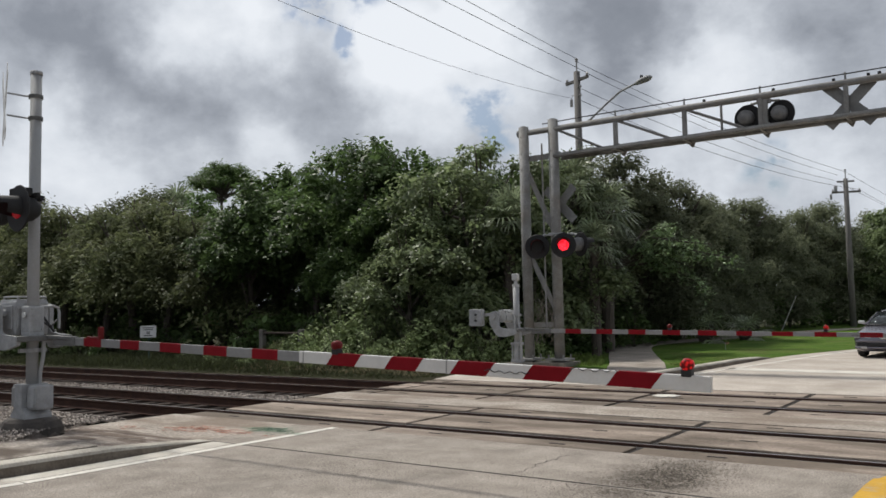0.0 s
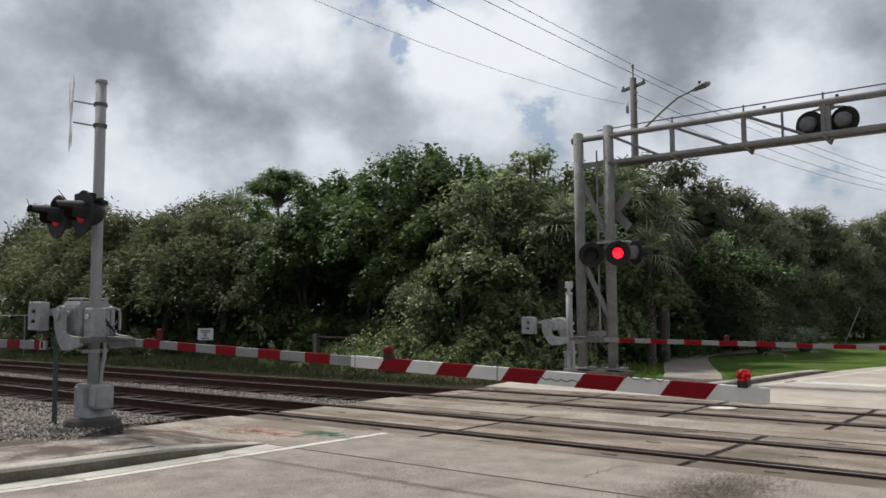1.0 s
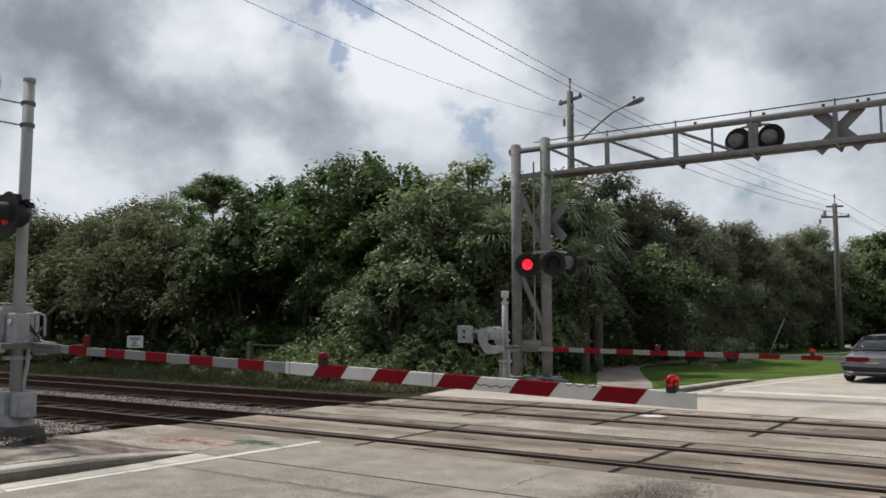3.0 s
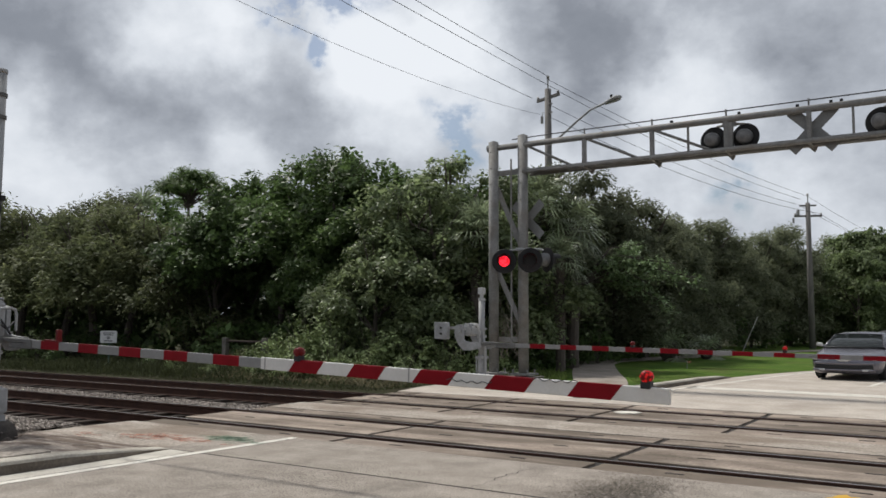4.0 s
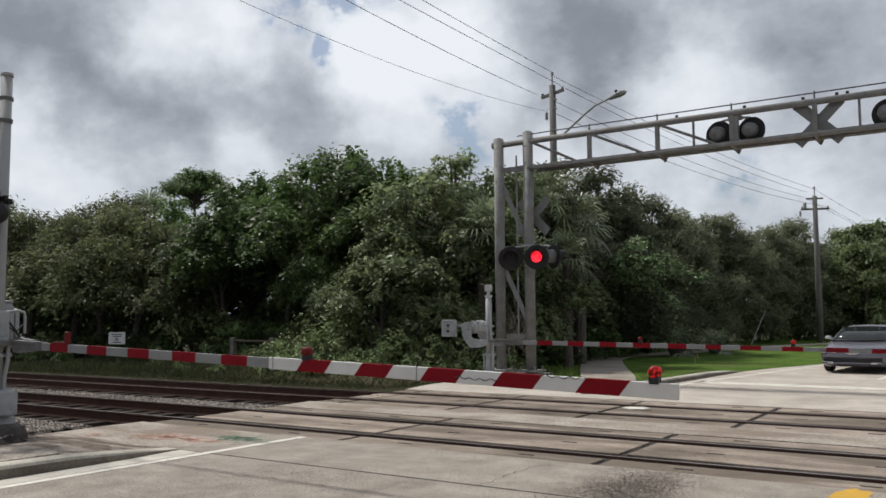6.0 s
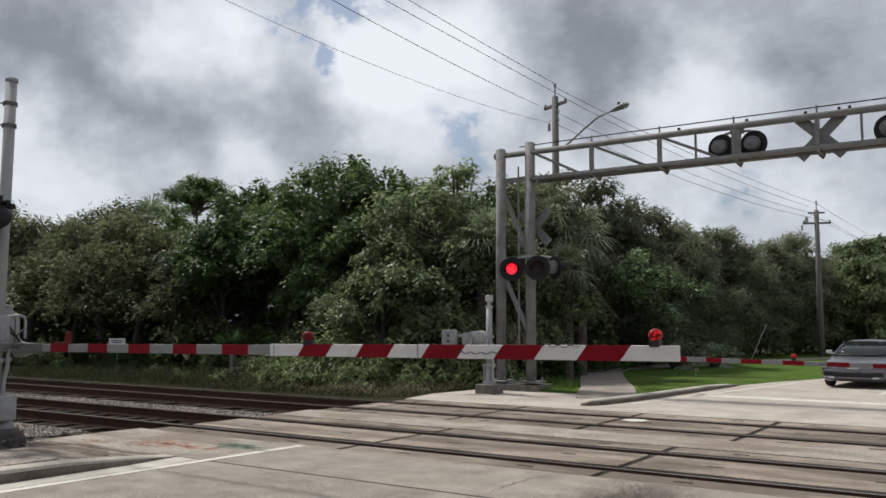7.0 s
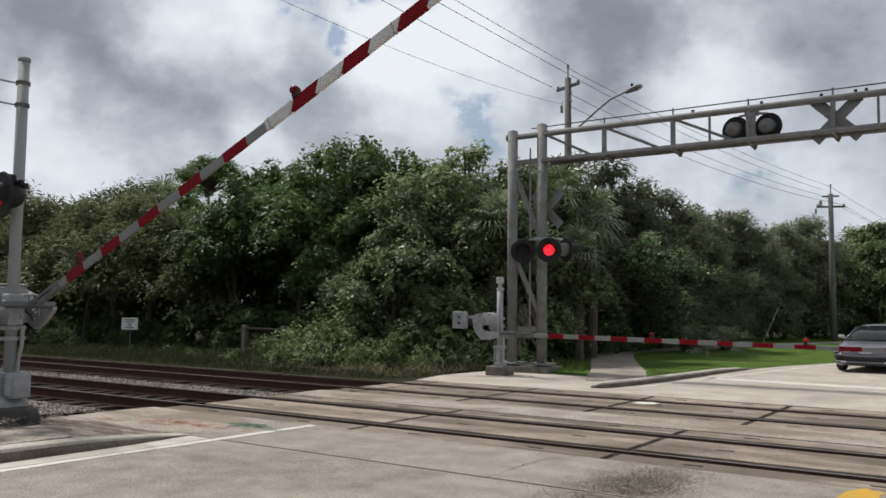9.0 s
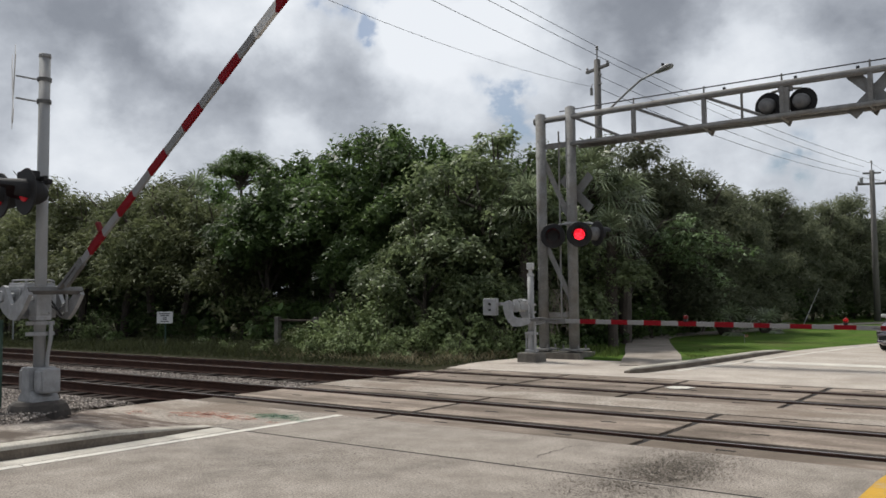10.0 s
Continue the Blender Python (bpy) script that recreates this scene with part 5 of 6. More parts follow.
    for _ in range(34):
        x, z = rng.uniform(-10.5, -9.98), rng.uniform(0.5, 1.3)
        pts = [(x, rng.uniform(0.0, 0.2), z)]
        for _ in range(4):
            px_, py_, pz_ = pts[-1]
            pts.append((min(-9.6, max(-10.55, px_ + rng.uniform(-0.16, 0.16))), py_ + rng.uniform(-0.05, 0.05), max(0.2, min(2.2, pz_ + rng.uniform(0.0, 0.3)))))
        tube(bm, pts, 0.007, 4)
    part("dry_climber", bm, TWIG, g, "dry grey climber stems caught between the masts")
    crossbuck(g, pose(-9.83, 0.30, 4.08, 0, 0, 172), SIGN_BACK, "bare metal back of a crossbuck blade")


# ---- motion ----
GATE_LIFT = [(0.0, -1.8), (1.0, -1.72), (5.7, -1.6), (6.3, -1.55), (6.55, -1.2), (6.8, -0.45), (7.0, 0.58), (7.3, 3.1), (7.5, 5.3), (8.0, 10.95), (8.3, 14.6), (8.5, 16.98), (8.75, 20.15), (9.0, 23.35), (9.5, 29.1), (10.0, 34.0)]
FLASH = [0.08, 0.68, 1.35, 1.97, 2.57, 3.25, 3.93, 4.55, 5.15, 5.78, 6.42, 7.07, 7.75, 8.35, 9.07, 9.6]


def motions():
    walk(near_arm, [(t, pose(-0.434, 0.13, 1.58, 0, -a, -0.7)) for t, a in GATE_LIFT])
    # added shutters uncover the left lens after every odd change, the right lens after every even one; the hinge is at
    # the top of the lens
    for side, lit in (("left", False), ("right", True)):
        rows = []
        state = lit

        def hinged(open_):
            return pose(0, -0.075, 0.152, -86 if open_ else 0, 0, 0)

        rows.append((0.0, hinged(state)))
        for t in FLASH:
            rows.append((round(t - 0.02, 3), hinged(state)))
            state = not state
            rows.append((round(t + 0.02, 3), hinged(state)))
        rows.append((10.0, hinged(state)))
        walk(ADDED_SHUTTERS[side], rows)


build_ground()
build_road()
build_walks()
build_tracks()
build_ballast()
near_arm = build_near_gate()
build_far_gate()
build_path_gate()
build_cantilever()

# ---- vegetation ----


def leaf_quads(centres, normals, along, size, rng, slim=0.55):
    """Pointed leaves as bent diamonds, one island each, lying across their normals with the tip along the given way."""
    normals = normals / np.maximum(np.linalg.norm(normals, axis=1, keepdims=True), 1e-6)
    t = along - (along * normals).sum(1, keepdims=True) * normals
    t /= np.maximum(np.linalg.norm(t, axis=1, keepdims=True), 1e-6)
    b = np.cross(normals, t)
    s = size[:, None]
    V = np.stack([centres - t * s, centres + b * s * slim + normals * s * 0.15, centres + t * s - normals * s * 0.12, centres - b * s * slim + normals * s * 0.15], 1)
    F = np.arange(len(centres) * 4).reshape(-1, 4)
    return V.reshape(-1, 3), F


def crown_mesh(name, rng, clumps, tufts, leaves, size, mat, slim=0.55, tuft=0.2, droop=0.25, core=0.14):
    """Leaves in sprays: each clump carries tufts over its upper and outer side, each tuft a rosette of leaves; a few larger leaves fill the heart of the clump."""
    T, D, R = [], [], []
    cores = []
    for (cx, cy, cz, r) in clumps:
        k = max(3, int(round(tufts * (r / 0.5) ** 2)))
        d = rng.normal(size=(k * 3, 3))
        d /= np.linalg.norm(d, axis=1, keepdims=True)
        d = d[np.argsort(-(d[:, 2] + rng.uniform(0, 1.5, k * 3)))[:k]]
        rad = r * rng.uniform(0.72, 1.08, (k, 1))
        T.append(np.array([cx, cy, cz]) + d * rad * np.array([1.08, 1.08, 0.8]))
        D.append(d)
        R.append(tuft * rng.uniform(0.6, 1.35, k))
        n = int(k * leaves * core)
        q = rng.normal(size=(n, 3))
        q *= (r * 0.62 * rng.random((n, 1)) ** 0.4) / np.linalg.norm(q, axis=1, keepdims=True)
        cores.append(np.array([cx, cy, cz]) + q)
    T, D, R = np.concatenate(T), np.concatenate(D), np.concatenate(R)
    n = len(T) * leaves
    c, d, r = np.repeat(T, leaves, 0), np.repeat(D, leaves, 0), np.repeat(R, leaves)[:, None]
    off = rng.normal(size=(n, 3)) * np.array([1, 1, 0.55])
    off += d * 0.5
    p = c + off * r * 0.75 - np.array([0, 0, 1.0]) * (off[:, :1] ** 2 + off[:, 1:2] ** 2) * r * droop
    nm = d * 0.55 + np.repeat(rng.normal(size=(len(T), 3)) * 0.28, leaves, 0) + rng.normal(size=(n, 3)) * 0.33 + np.array([0, 0, 0.6])
    along = off + rng.normal(size=(n, 3)) * 0.5 - np.array([0, 0, 0.35])
    sz = size * rng.uniform(0.6, 1.25, n)
    cc = np.concatenate(cores)
    m = len(cc)
    p, nm, along = np.concatenate([p, cc]), np.concatenate([nm, rng.normal(size=(m, 3))]), np.concatenate([along, rng.normal(size=(m, 3))])
    sz = np.concatenate([sz, size * rng.uniform(1.3, 2.2, m)])
    V, F = leaf_quads(p, nm, along, sz, rng, slim)
    V[:, 2] = np.maximum(V[:, 2], 0.0)
    return raw(name, V, F, mat)


def tree_clumps(rng, height, spread, low, count, rmin, rmax, lobes=12):
    """Clump centres over the upper side of rounded lobes, which pile up to an uneven dome from height low."""
    piles = []
    for k in range(lobes):
        f = (k + 0.5) / lobes
        a = k * 2.39996 + rng.uniform(-0.4, 0.4)
        R = spread * rng.uniform(0.24, 0.44)
        z = low + R * 0.5 + max(0.2, height - low - R * 1.7 - 0.25) * f * rng.uniform(0.8, 1.0)
        out = spread * (0.72 * math.sqrt(max(0.03, 1 - f ** 1.8))) * rng.uniform(0.75, 1.0)
        piles.append((out * math.cos(a), out * math.sin(a), z, R))
    piles.append((rng.uniform(-0.2, 0.2), rng.uniform(-0.2, 0.2), height - spread * 0.34 - 0.3, spread * 0.34))
    out = []
    for i in range(count):
        x, y, z, R = piles[i % len(piles)]
        d = rng.normal(size=3)
        d /= np.linalg.norm(d)
        d[2] = abs(d[2]) * 1.0 - 0.25 if rng.random() < 0.85 else d[2]
        r = rng.uniform(rmin, rmax)
        q = (R - r * 0.45) * rng.uniform(0.6, 1.0) * (1.3 if i % 6 == 0 else 1.0)
        out.append((x + d[0] * q, y + d[1] * q, max(z + d[2] * q * 0.85, r * 0.5), r))
    return out


def trunk_bmesh(rng, height, r0, limbs, spread, lean=0.3):
    bm = bmesh.new()
    top = Vector((rng.uniform(-lean, lean), rng.uniform(-lean, lean), height * 0.85))
    mid = top * 0.5 + Vector((rng.uniform(-0.2, 0.2), rng.uniform(-0.2, 0.2), 0))
    tube(bm, [(0, 0, -0.1), (mid.x * 0.3, mid.y * 0.3, height * 0.2), mid, top], [r0, r0 * 0.85, r0 * 0.6, r0 * 0.15], 8)
    for k in range(limbs):
        f = rng.uniform(0.25, 0.85)
        base = Vector((0, 0, 0)).lerp(mid, f * 2) if f < 0.5 else mid.lerp(top, f * 2 - 1)
        a = rng.uniform(0, math.tau)
        out = Vector((math.cos(a), math.sin(a), 0)) * spread * rng.uniform(0.5, 0.9)
        tip = base + out + Vector((0, 0, rng.uniform(0.3, 1.0) * (height - base.z) * 0.7))
        knee = base.lerp(tip, 0.5) + Vector((0, 0, -0.1 * spread + rng.uniform(-0.2, 0.2)))
        tube(bm, [base, knee, tip], [r0 * 0.4, r0 * 0.26, r0 * 0.07], 6)
    return bm


def make_tree(name, label, category, group, seed, height, spread, low, clumps, tufts, leaves, size, mat, rmin=0.3, rmax=0.6, slim=0.55, limbs=9, r0=0.13, droop=0.25, tuft=0.2, core=0.14, lobes=12):
    rng = np.random.default_rng(seed)
    t = empty(name, label, category, group)
    part("trunk", trunk_bmesh(rng, height, r0, limbs, spread * 0.6), BARK, t, "grey brown trunk with limbs")
    cl = tree_clumps(rng, height, spread, low, clumps, rmin, rmax, lobes)
    crown = new("crown", crown_mesh("crown", rng, cl, tufts, leaves, size, mat, slim, tuft, droop, core))
    crown.parent = t
    crown["label"] = "dense leafy crown"
    return t


def leaning_tree(seed):
    """A slim tree whose lit boughs hang out over the footpath."""
    rng = np.random.default_rng(seed)
    t = empty("tree", "slim tree leaning out with bright green hanging boughs", "tree", "woodland trees", pose(-12.9, 27.0, -0.05))
    bm = bmesh.new()
    fork = Vector((0.9, 0.1, 2.9))
    tube(bm, [(0, 0, -0.1), (0.3, 0.05, 1.5), fork], [0.11, 0.09, 0.07], 8)
    cl = []
    for tip in ((3.95, 0.5, 2.0), (4.75, 0.6, 3.0), (2.8, 0.5, 4.2), (3.4, 0.5, 2.75), (3.2, 0.4, 3.7), (4.1, 0.5, 3.5), (2.6, 0.3, 3.2)):
        tip = Vector(tip)
        arch = (fork + tip) * 0.5 + Vector((0, 0, 0.55))
        tube(bm, [fork, arch, tip], [0.05, 0.03, 0.01], 6)
        for k in range(9):
            f = rng.uniform(0.35, 1.0)
            q = fork.lerp(arch, f * 2) if f < 0.5 else arch.lerp(tip, f * 2 - 1)
            cl.append((q.x + rng.normal(0, 0.12), q.y + rng.normal(0, 0.15), q.z - rng.uniform(0, 0.3), rng.uniform(0.13, 0.27)))
    part("trunk", bm, BARK, t, "slim grey trunk with arching limbs")
    crown = new("crown", crown_mesh("crown", rng, cl, 7, 12, 0.075, LEAF_G, 0.4, 0.18, 0.4))
    crown.parent = t
    crown["label"] = "loose bright green foliage"


def make_pine(seed, height):
    rng = np.random.default_rng(seed)
    t = empty("pine_tree", "tall slash pine with a flat open crown over the woods", "tree", "woodland trees")
    bm = bmesh.new()
    tube(bm, [(0, 0, -0.1), (0.1, 0, height * 0.5), (0.0, 0.1, height * 0.93)], [0.2, 0.14, 0.05], 8)
    clumps = []
    for k in range(30):
        a, d = k * 2.39996, 1.75 * math.sqrt((k + 0.5) / 30) * rng.uniform(0.8, 1.1)
        z = height - 0.4 - 0.22 * d * d + rng.uniform(-0.75, 0.1)
        tip = Vector((d * math.cos(a), d * math.sin(a), z - 0.1))
        foot = height * rng.uniform(0.78, 0.86)
        tube(bm, [(0.03, 0.08, foot), (tip.x * 0.45, tip.y * 0.45, foot + (z - foot) * 0.35), tip], [0.06, 0.045, 0.02], 5)
        clumps.append((tip.x, tip.y, tip.z + 0.08, rng.uniform(0.3, 0.6)))
    part("trunk", bm, BARK, t, "bare straight trunk and open limbs")
    crown = new("crown", crown_mesh("crown", rng, clumps, 11, 24, 0.12, LEAF_A, 0.2, 0.2, 0.05, 0.2))
    crown.parent = t
    return t


def frond_fan(V, F, base, direction, length, rng, droop):
    """A cabbage palm's fan: long narrow blades on a stalk."""
    d = Vector(direction).normalized()
    side = d.cross(Vector((0, 0, 1)))
    side = side.normalized() if side.length > 0.01 else Vector((1, 0, 0))
    up = side.cross(d)
    hub = Vector(base) + d * length * 0.45
    n = 15
    w = 0.016
    i0 = len(V)
    a, b = Vector(base), hub
    V.extend([a - side * w, a + side * w, b + side * w, b - side * w])
    F.append((i0, i0 + 1, i0 + 2, i0 + 3))
    for k in range(n):
        ang = radians(-105 + 210 * k / (n - 1)) + rng.normal(0, 0.04)
        way_ = (d * math.cos(ang) + side * math.sin(ang) + up * 0.12).normalized()
        ln = length * 0.62 * (0.75 + 0.25 * math.cos(ang)) * rng.uniform(0.85, 1.1)
        cross = way_.cross(up).normalized() * 0.026
        mid = hub + way_ * ln * 0.55 + Vector((0, 0, -droop * 0.10 * ln))
        tip = hub + way_ * ln + Vector((0, 0, -droop * 0.55 * ln))
        i0 = len(V)
        V.extend([hub - cross * 0.4, hub + cross * 0.4, mid + cross, mid - cross, tip + cross * 0.15, tip - cross * 0.15])
        F.append((i0, i0 + 1, i0 + 2, i0 + 3))
        F.append((i0 + 3, i0 + 2, i0 + 4, i0 + 5))


def make_palm(seed, height, name="cabbage_palm", label="cabbage palm with drooping grey green fan fronds", category="palm tree", group="cabbage palms", fronds=26):
    rng = np.random.default_rng(seed)
    t = empty(name, label, category, group)
    bm = bmesh.new()
    tube(bm, [(0, 0, -0.1), (0.05, 0.02, height * 0.5), (0.0, 0.0, height)], [0.2, 0.17, 0.16], 10)
    for k in range(60):
        z = height * (0.35 + 0.65 * k / 60)
        a = k * 2.4
        rod(bm, (0.15 * math.cos(a), 0.15 * math.sin(a), z), (0.27 * math.cos(a), 0.27 * math.sin(a), z + 0.2), 0.035, 0.015, 5)
    part("trunk", bm, BARK, t, "trunk rough with old frond bases")
    V, F = [], []
    for k in range(fronds):
        a = k * 2.39996 + rng.uniform(-0.3, 0.3)
        e = radians(-35 + 115 * (k / fronds) + rng.uniform(-8, 8))
        d = (math.cos(a) * math.cos(e), math.sin(a) * math.cos(e), math.sin(e))
        frond_fan(V, F, (0, 0, height), d, rng.uniform(1.0, 1.45), rng, 0.8)
    c = new("crown", raw("crown", [tuple(v) for v in V], F, LEAF_P))
    c.parent = t
    c["label"] = "fan shaped green fronds"
    return t


def make_shrub(seed, height, spread, mat, label, tufts, leaves, size, slim=0.55, tuft=0.2):
    rng = np.random.default_rng(seed)
    t = empty("shrub", label, "shrub", "woodland edge shrubs")
    bm = bmesh.new()
    for k in range(9):
        a = rng.uniform(0, math.tau)
        d = rng.uniform(0.2, 0.7) * spread
        tube(bm, [(0, 0, -0.05), (d * 0.3 * math.cos(a), d * 0.3 * math.sin(a), height * 0.4), (d * math.cos(a), d * math.sin(a), height * rng.uniform(0.6, 1.0))], [0.02, 0.015, 0.006], 5)
    part("stem", bm, BARK, t, "thin brown stems")
    cl = []
    for k in range(18):
        a, d = rng.uniform(0, math.tau), spread * rng.random() ** 0.6
        r = rng.uniform(0.22, 0.42)
        cl.append((d * math.cos(a), d * math.sin(a), max(r * 0.6, height * rng.uniform(0.15, 1.0) * (1 - 0.5 * d / spread)), r))
    c = new("foliage", crown_mesh("foliage", rng, cl, tufts, leaves, size, mat, slim, tuft))
    c.parent = t
    return t


def grass_patch(name, label, mat, n, region, height, seed, lean=0.5, kind="stuff", clear=None):
    rng = np.random.default_rng(seed)
    x0, x1, y0, y1 = region
    x, y = rng.uniform(x0, x1, n), rng.uniform(y0, y1, n)
    if clear:
        px, py = [p[0] for p in clear], [p[1] for p in clear]
        keep = (np.abs(x - np.interp(y, py, px)) > 0.88) & (x < -6.70 + 0.10 * (y - 18))
        x, y = x[keep], y[keep]
        n = len(x)
    tuft = np.sin(x * 2.3) * np.cos(y * 2.9 + x) + rng.normal(0, 0.4, n)
    h = height * (0.5 + 0.5 * np.clip(tuft, -0.6, 1.2)) * rng.uniform(0.5, 1.2, n)
    h = np.maximum(h, height * 0.12)
    a = rng.uniform(0, math.tau, n)
    b = rng.uniform(0, math.tau, n)
    w = rng.uniform(0.006, 0.014, n)
    base = np.stack([x, y, np.full(n, 0.035 if clear else 0.0)], -1)
    side = np.stack([np.cos(a) * w, np.sin(a) * w, np.zeros(n)], -1)
    tip = base + np.stack([np.cos(b) * h * lean, np.sin(b) * h * lean, h], -1)
    mid = base * 0.5 + tip * 0.5 + np.stack([np.zeros(n), np.zeros(n), h * 0.12], -1)
    V = np.stack([base - side, base + side, mid + side * 0.8, mid - side * 0.8, tip], 1).reshape(-1, 3)
    k = np.arange(n) * 5
    F = np.concatenate([np.stack([k, k + 1, k + 2], -1), np.stack([k, k + 2, k + 3], -1), np.stack([k + 3, k + 2, k + 4], -1)])
    return tagged(new(name, raw(name, V, F, mat)), label, "grass", kind=kind)


def place(proto, spots, rng, smin=0.9, smax=1.1):
    """The first spot takes the prototype itself, the others copies."""
    for i, (x, y, s) in enumerate(spots):
        size = s * rng.uniform(smin, smax)
        m = Matrix.Translation((x, y, -0.05)) @ Matrix.Rotation(rng.uniform(0, math.tau), 4, "Z")
        if i == 0:
            proto.matrix_basis = m @ Matrix.Scale(size, 4)
            first = size
        else:
            ob = copy_thing(proto, m)
            ob.scale = (size, size, size)


def build_woods():
    rng = random.Random(21)
    oak = "broadleaf tree with glossy dark green leaves in the woods"
    olive = "broadleaf tree with dull olive leaves at the wood's edge"
    vine = "tree smothered in pale green climbing vines"
    dark = "dark fine-leaved tree in the far woods"
    tall = make_tree("tree", oak, "tree", "woodland trees", 1, 7.2, 3.2, 2.7, 84, 9, 19, 0.088, LEAF_A, 0.32, 0.62, 0.5, 11)
    tall_b = make_tree("tree", oak, "tree", "woodland trees", 2, 6.6, 3.0, 2.3, 76, 9, 19, 0.088, LEAF_A, 0.32, 0.62, 0.5, 10)
    vine_t = make_tree("tree", vine, "tree", "woodland trees", 3, 6.2, 2.9, 0.3, 92, 10, 19, 0.072, LEAF_D, 0.26, 0.55, limbs=8, droop=0.4, tuft=0.17)
    olive_t = make_tree("tree", olive, "tree", "woodland trees", 4, 5.0, 2.8, 1.0, 84, 10, 20, 0.074, LEAF_B, 0.28, 0.55, 0.34, droop=0.4)
    dark_t = make_tree("tree", dark, "tree", "woodland trees", 5, 7.4, 3.2, 0.3, 96, 9, 15, 0.085, LEAF_C, 0.35, 0.7, 0.42, tuft=0.24, core=0.2, lobes=15)
    # front row beside the tracks, from the masts to the open verge
    place(tall, [(-21.6, 22.0, 1.12), (-18.6, 21.8, 1.06), (-16.2, 23.4, 0.94), (-20.2, 23.4, 1.12), (-25.0, 24.0, 1.13), (-22.5, 26.5, 1.14), (-15.5, 25.5, 0.95), (-29.5, 28.5, 0.95)], rng)
    place(tall_b, [(-23.6, 20.9, 1.06), (-17.2, 23.6, 1.03), (-20.0, 24.4, 1.1), (-27.4, 24.0, 0.94), (-32.5, 25.5, 1.15), (-14.2, 25.2, 0.98), (-18.3, 20.7, 0.8), (-30, 25, 1.05), (-38, 26, 1.1)], rng)
    place(vine_t, [(-15.3, 20.4, 1.05), (-13.9, 20.8, 1.08), (-14.6, 22.6, 1.14), (-15.1, 19.3, 0.7), (-12.6, 22.4, 1.0), (-16.5, 27, 1.1), (-31, 22.4, 0.78)], rng)
    place(olive_t, [(-26.0, 20.8, 1.26), (-28.4, 20.6, 1.29), (-30.6, 20.8, 1.38), (-33.4, 21.2, 1.43), (-36.5, 21, 1.50), (-40, 21.8, 1.58), (-45, 22, 1.70), (-35, 24, 1.64), (-50, 24, 1.87)], rng)
    # the darker belt that follows the road
    place(dark_t, [(-13.7, 27.6, 1.06), (-13.1, 36.2, 0.86), (-13.0, 39.6, 0.92), (-24.5, 29.5, 0.8), (-27.5, 27.5, 0.75), (-13.0, 30.0, 1.13), (-12.1, 33.6, 1.03), (-12.6, 31.6, 1.1), (-14.6, 37.5, 0.94), (-13.6, 43.0, 0.93), (-13.0, 48.0, 1.0), (-11.8, 53.5, 1.07), (-11.4, 59.5, 1.08), (-9.6, 65.5, 1.06), (-6.6, 70.5, 1.12), (-12.9, 46, 0.98), (-12.2, 50.5, 1.02), (-10.9, 56, 1.05), (-13.2, 40.3, 0.95), (-11.0, 62, 1.06), (-15.8, 45, 0.86), (-16.5, 35, 0.9), (-14.8, 53, 0.92), (-12.6, 60, 0.92), (-9.6, 70, 0.94), (-4.0, 74.0, 0.98), (-18.5, 30, 0.95), (-31, 25.0, 0.8), (-36.5, 25.5, 0.85), (-43, 25, 0.92), (-49, 25.5, 1.0), (-56, 27, 1.1), (-26, 31, 1.0), (-34, 30, 0.95), (-42, 29, 1.0), (-1.0, 80, 1.3), (3.0, 86, 1.4), (-22, 33, 1.0), (-6.5, 78, 1.2)], rng)
    bright = make_tree("tree", "leafy roadside tree with mid green foliage", "tree", "woodland trees", 9, 8.4, 3.6, 0.4, 80, 9, 15, 0.13, LEAF_R, 0.4, 0.8, limbs=10, tuft=0.28)
    place(bright, [(-7.0, 57.0, 0.86), (-5.6, 60.5, 0.95), (-3.6, 66.5, 1.1), (-0.8, 70, 1.1)], rng)
    for x, y, size in ((-7.9, 63.0, 1.0), (-6.6, 62.0, 1.02)):
        copy_thing(bright, pose(x, y, -0.05, 0, 0, 37 * x)).scale = (size, size, size)
    leaning_tree(15)
    pine = make_pine(7, 10.2)
    place(pine, [(-37.7, 31.3, 0.99)], rng, 1, 1)
    palm = make_palm(3, 4.3)
    place(palm, [(-10.75, 22.6, 0.78), (-12.15, 24.2, 1.22), (-12.6, 20.9, 0.97), (-11.2, 24.4, 1.06), (-34.5, 25.8, 1.5)], rng, 1, 1)
    low = make_palm(8, 0.35, "palmetto", "low palmetto with pale grey green fan fronds", "palmetto", "palmettos under the trees", 12)
    place(low, [(-10.3, 31.0, 1.15), (-9.6, 33.6, 1.0), (-12.9, 28.2, 0.9)], random.Random(4), 1, 1)
    light = "sprawling light green shrub at the edge of the woods"
    dim = "low shaded understorey shrub, its dark leaf colour adding to the shade"
    sh_a = make_shrub(11, 1.7, 1.1, LEAF_S, light, 9, 14, 0.075)
    sh_b = make_shrub(12, 1.5, 1.2, LEAF_B, light, 9, 14, 0.075, 0.4)
    # dark broad leaf here, so the leaf colour carries part of the shade
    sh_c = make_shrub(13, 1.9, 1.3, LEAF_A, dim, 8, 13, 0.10)
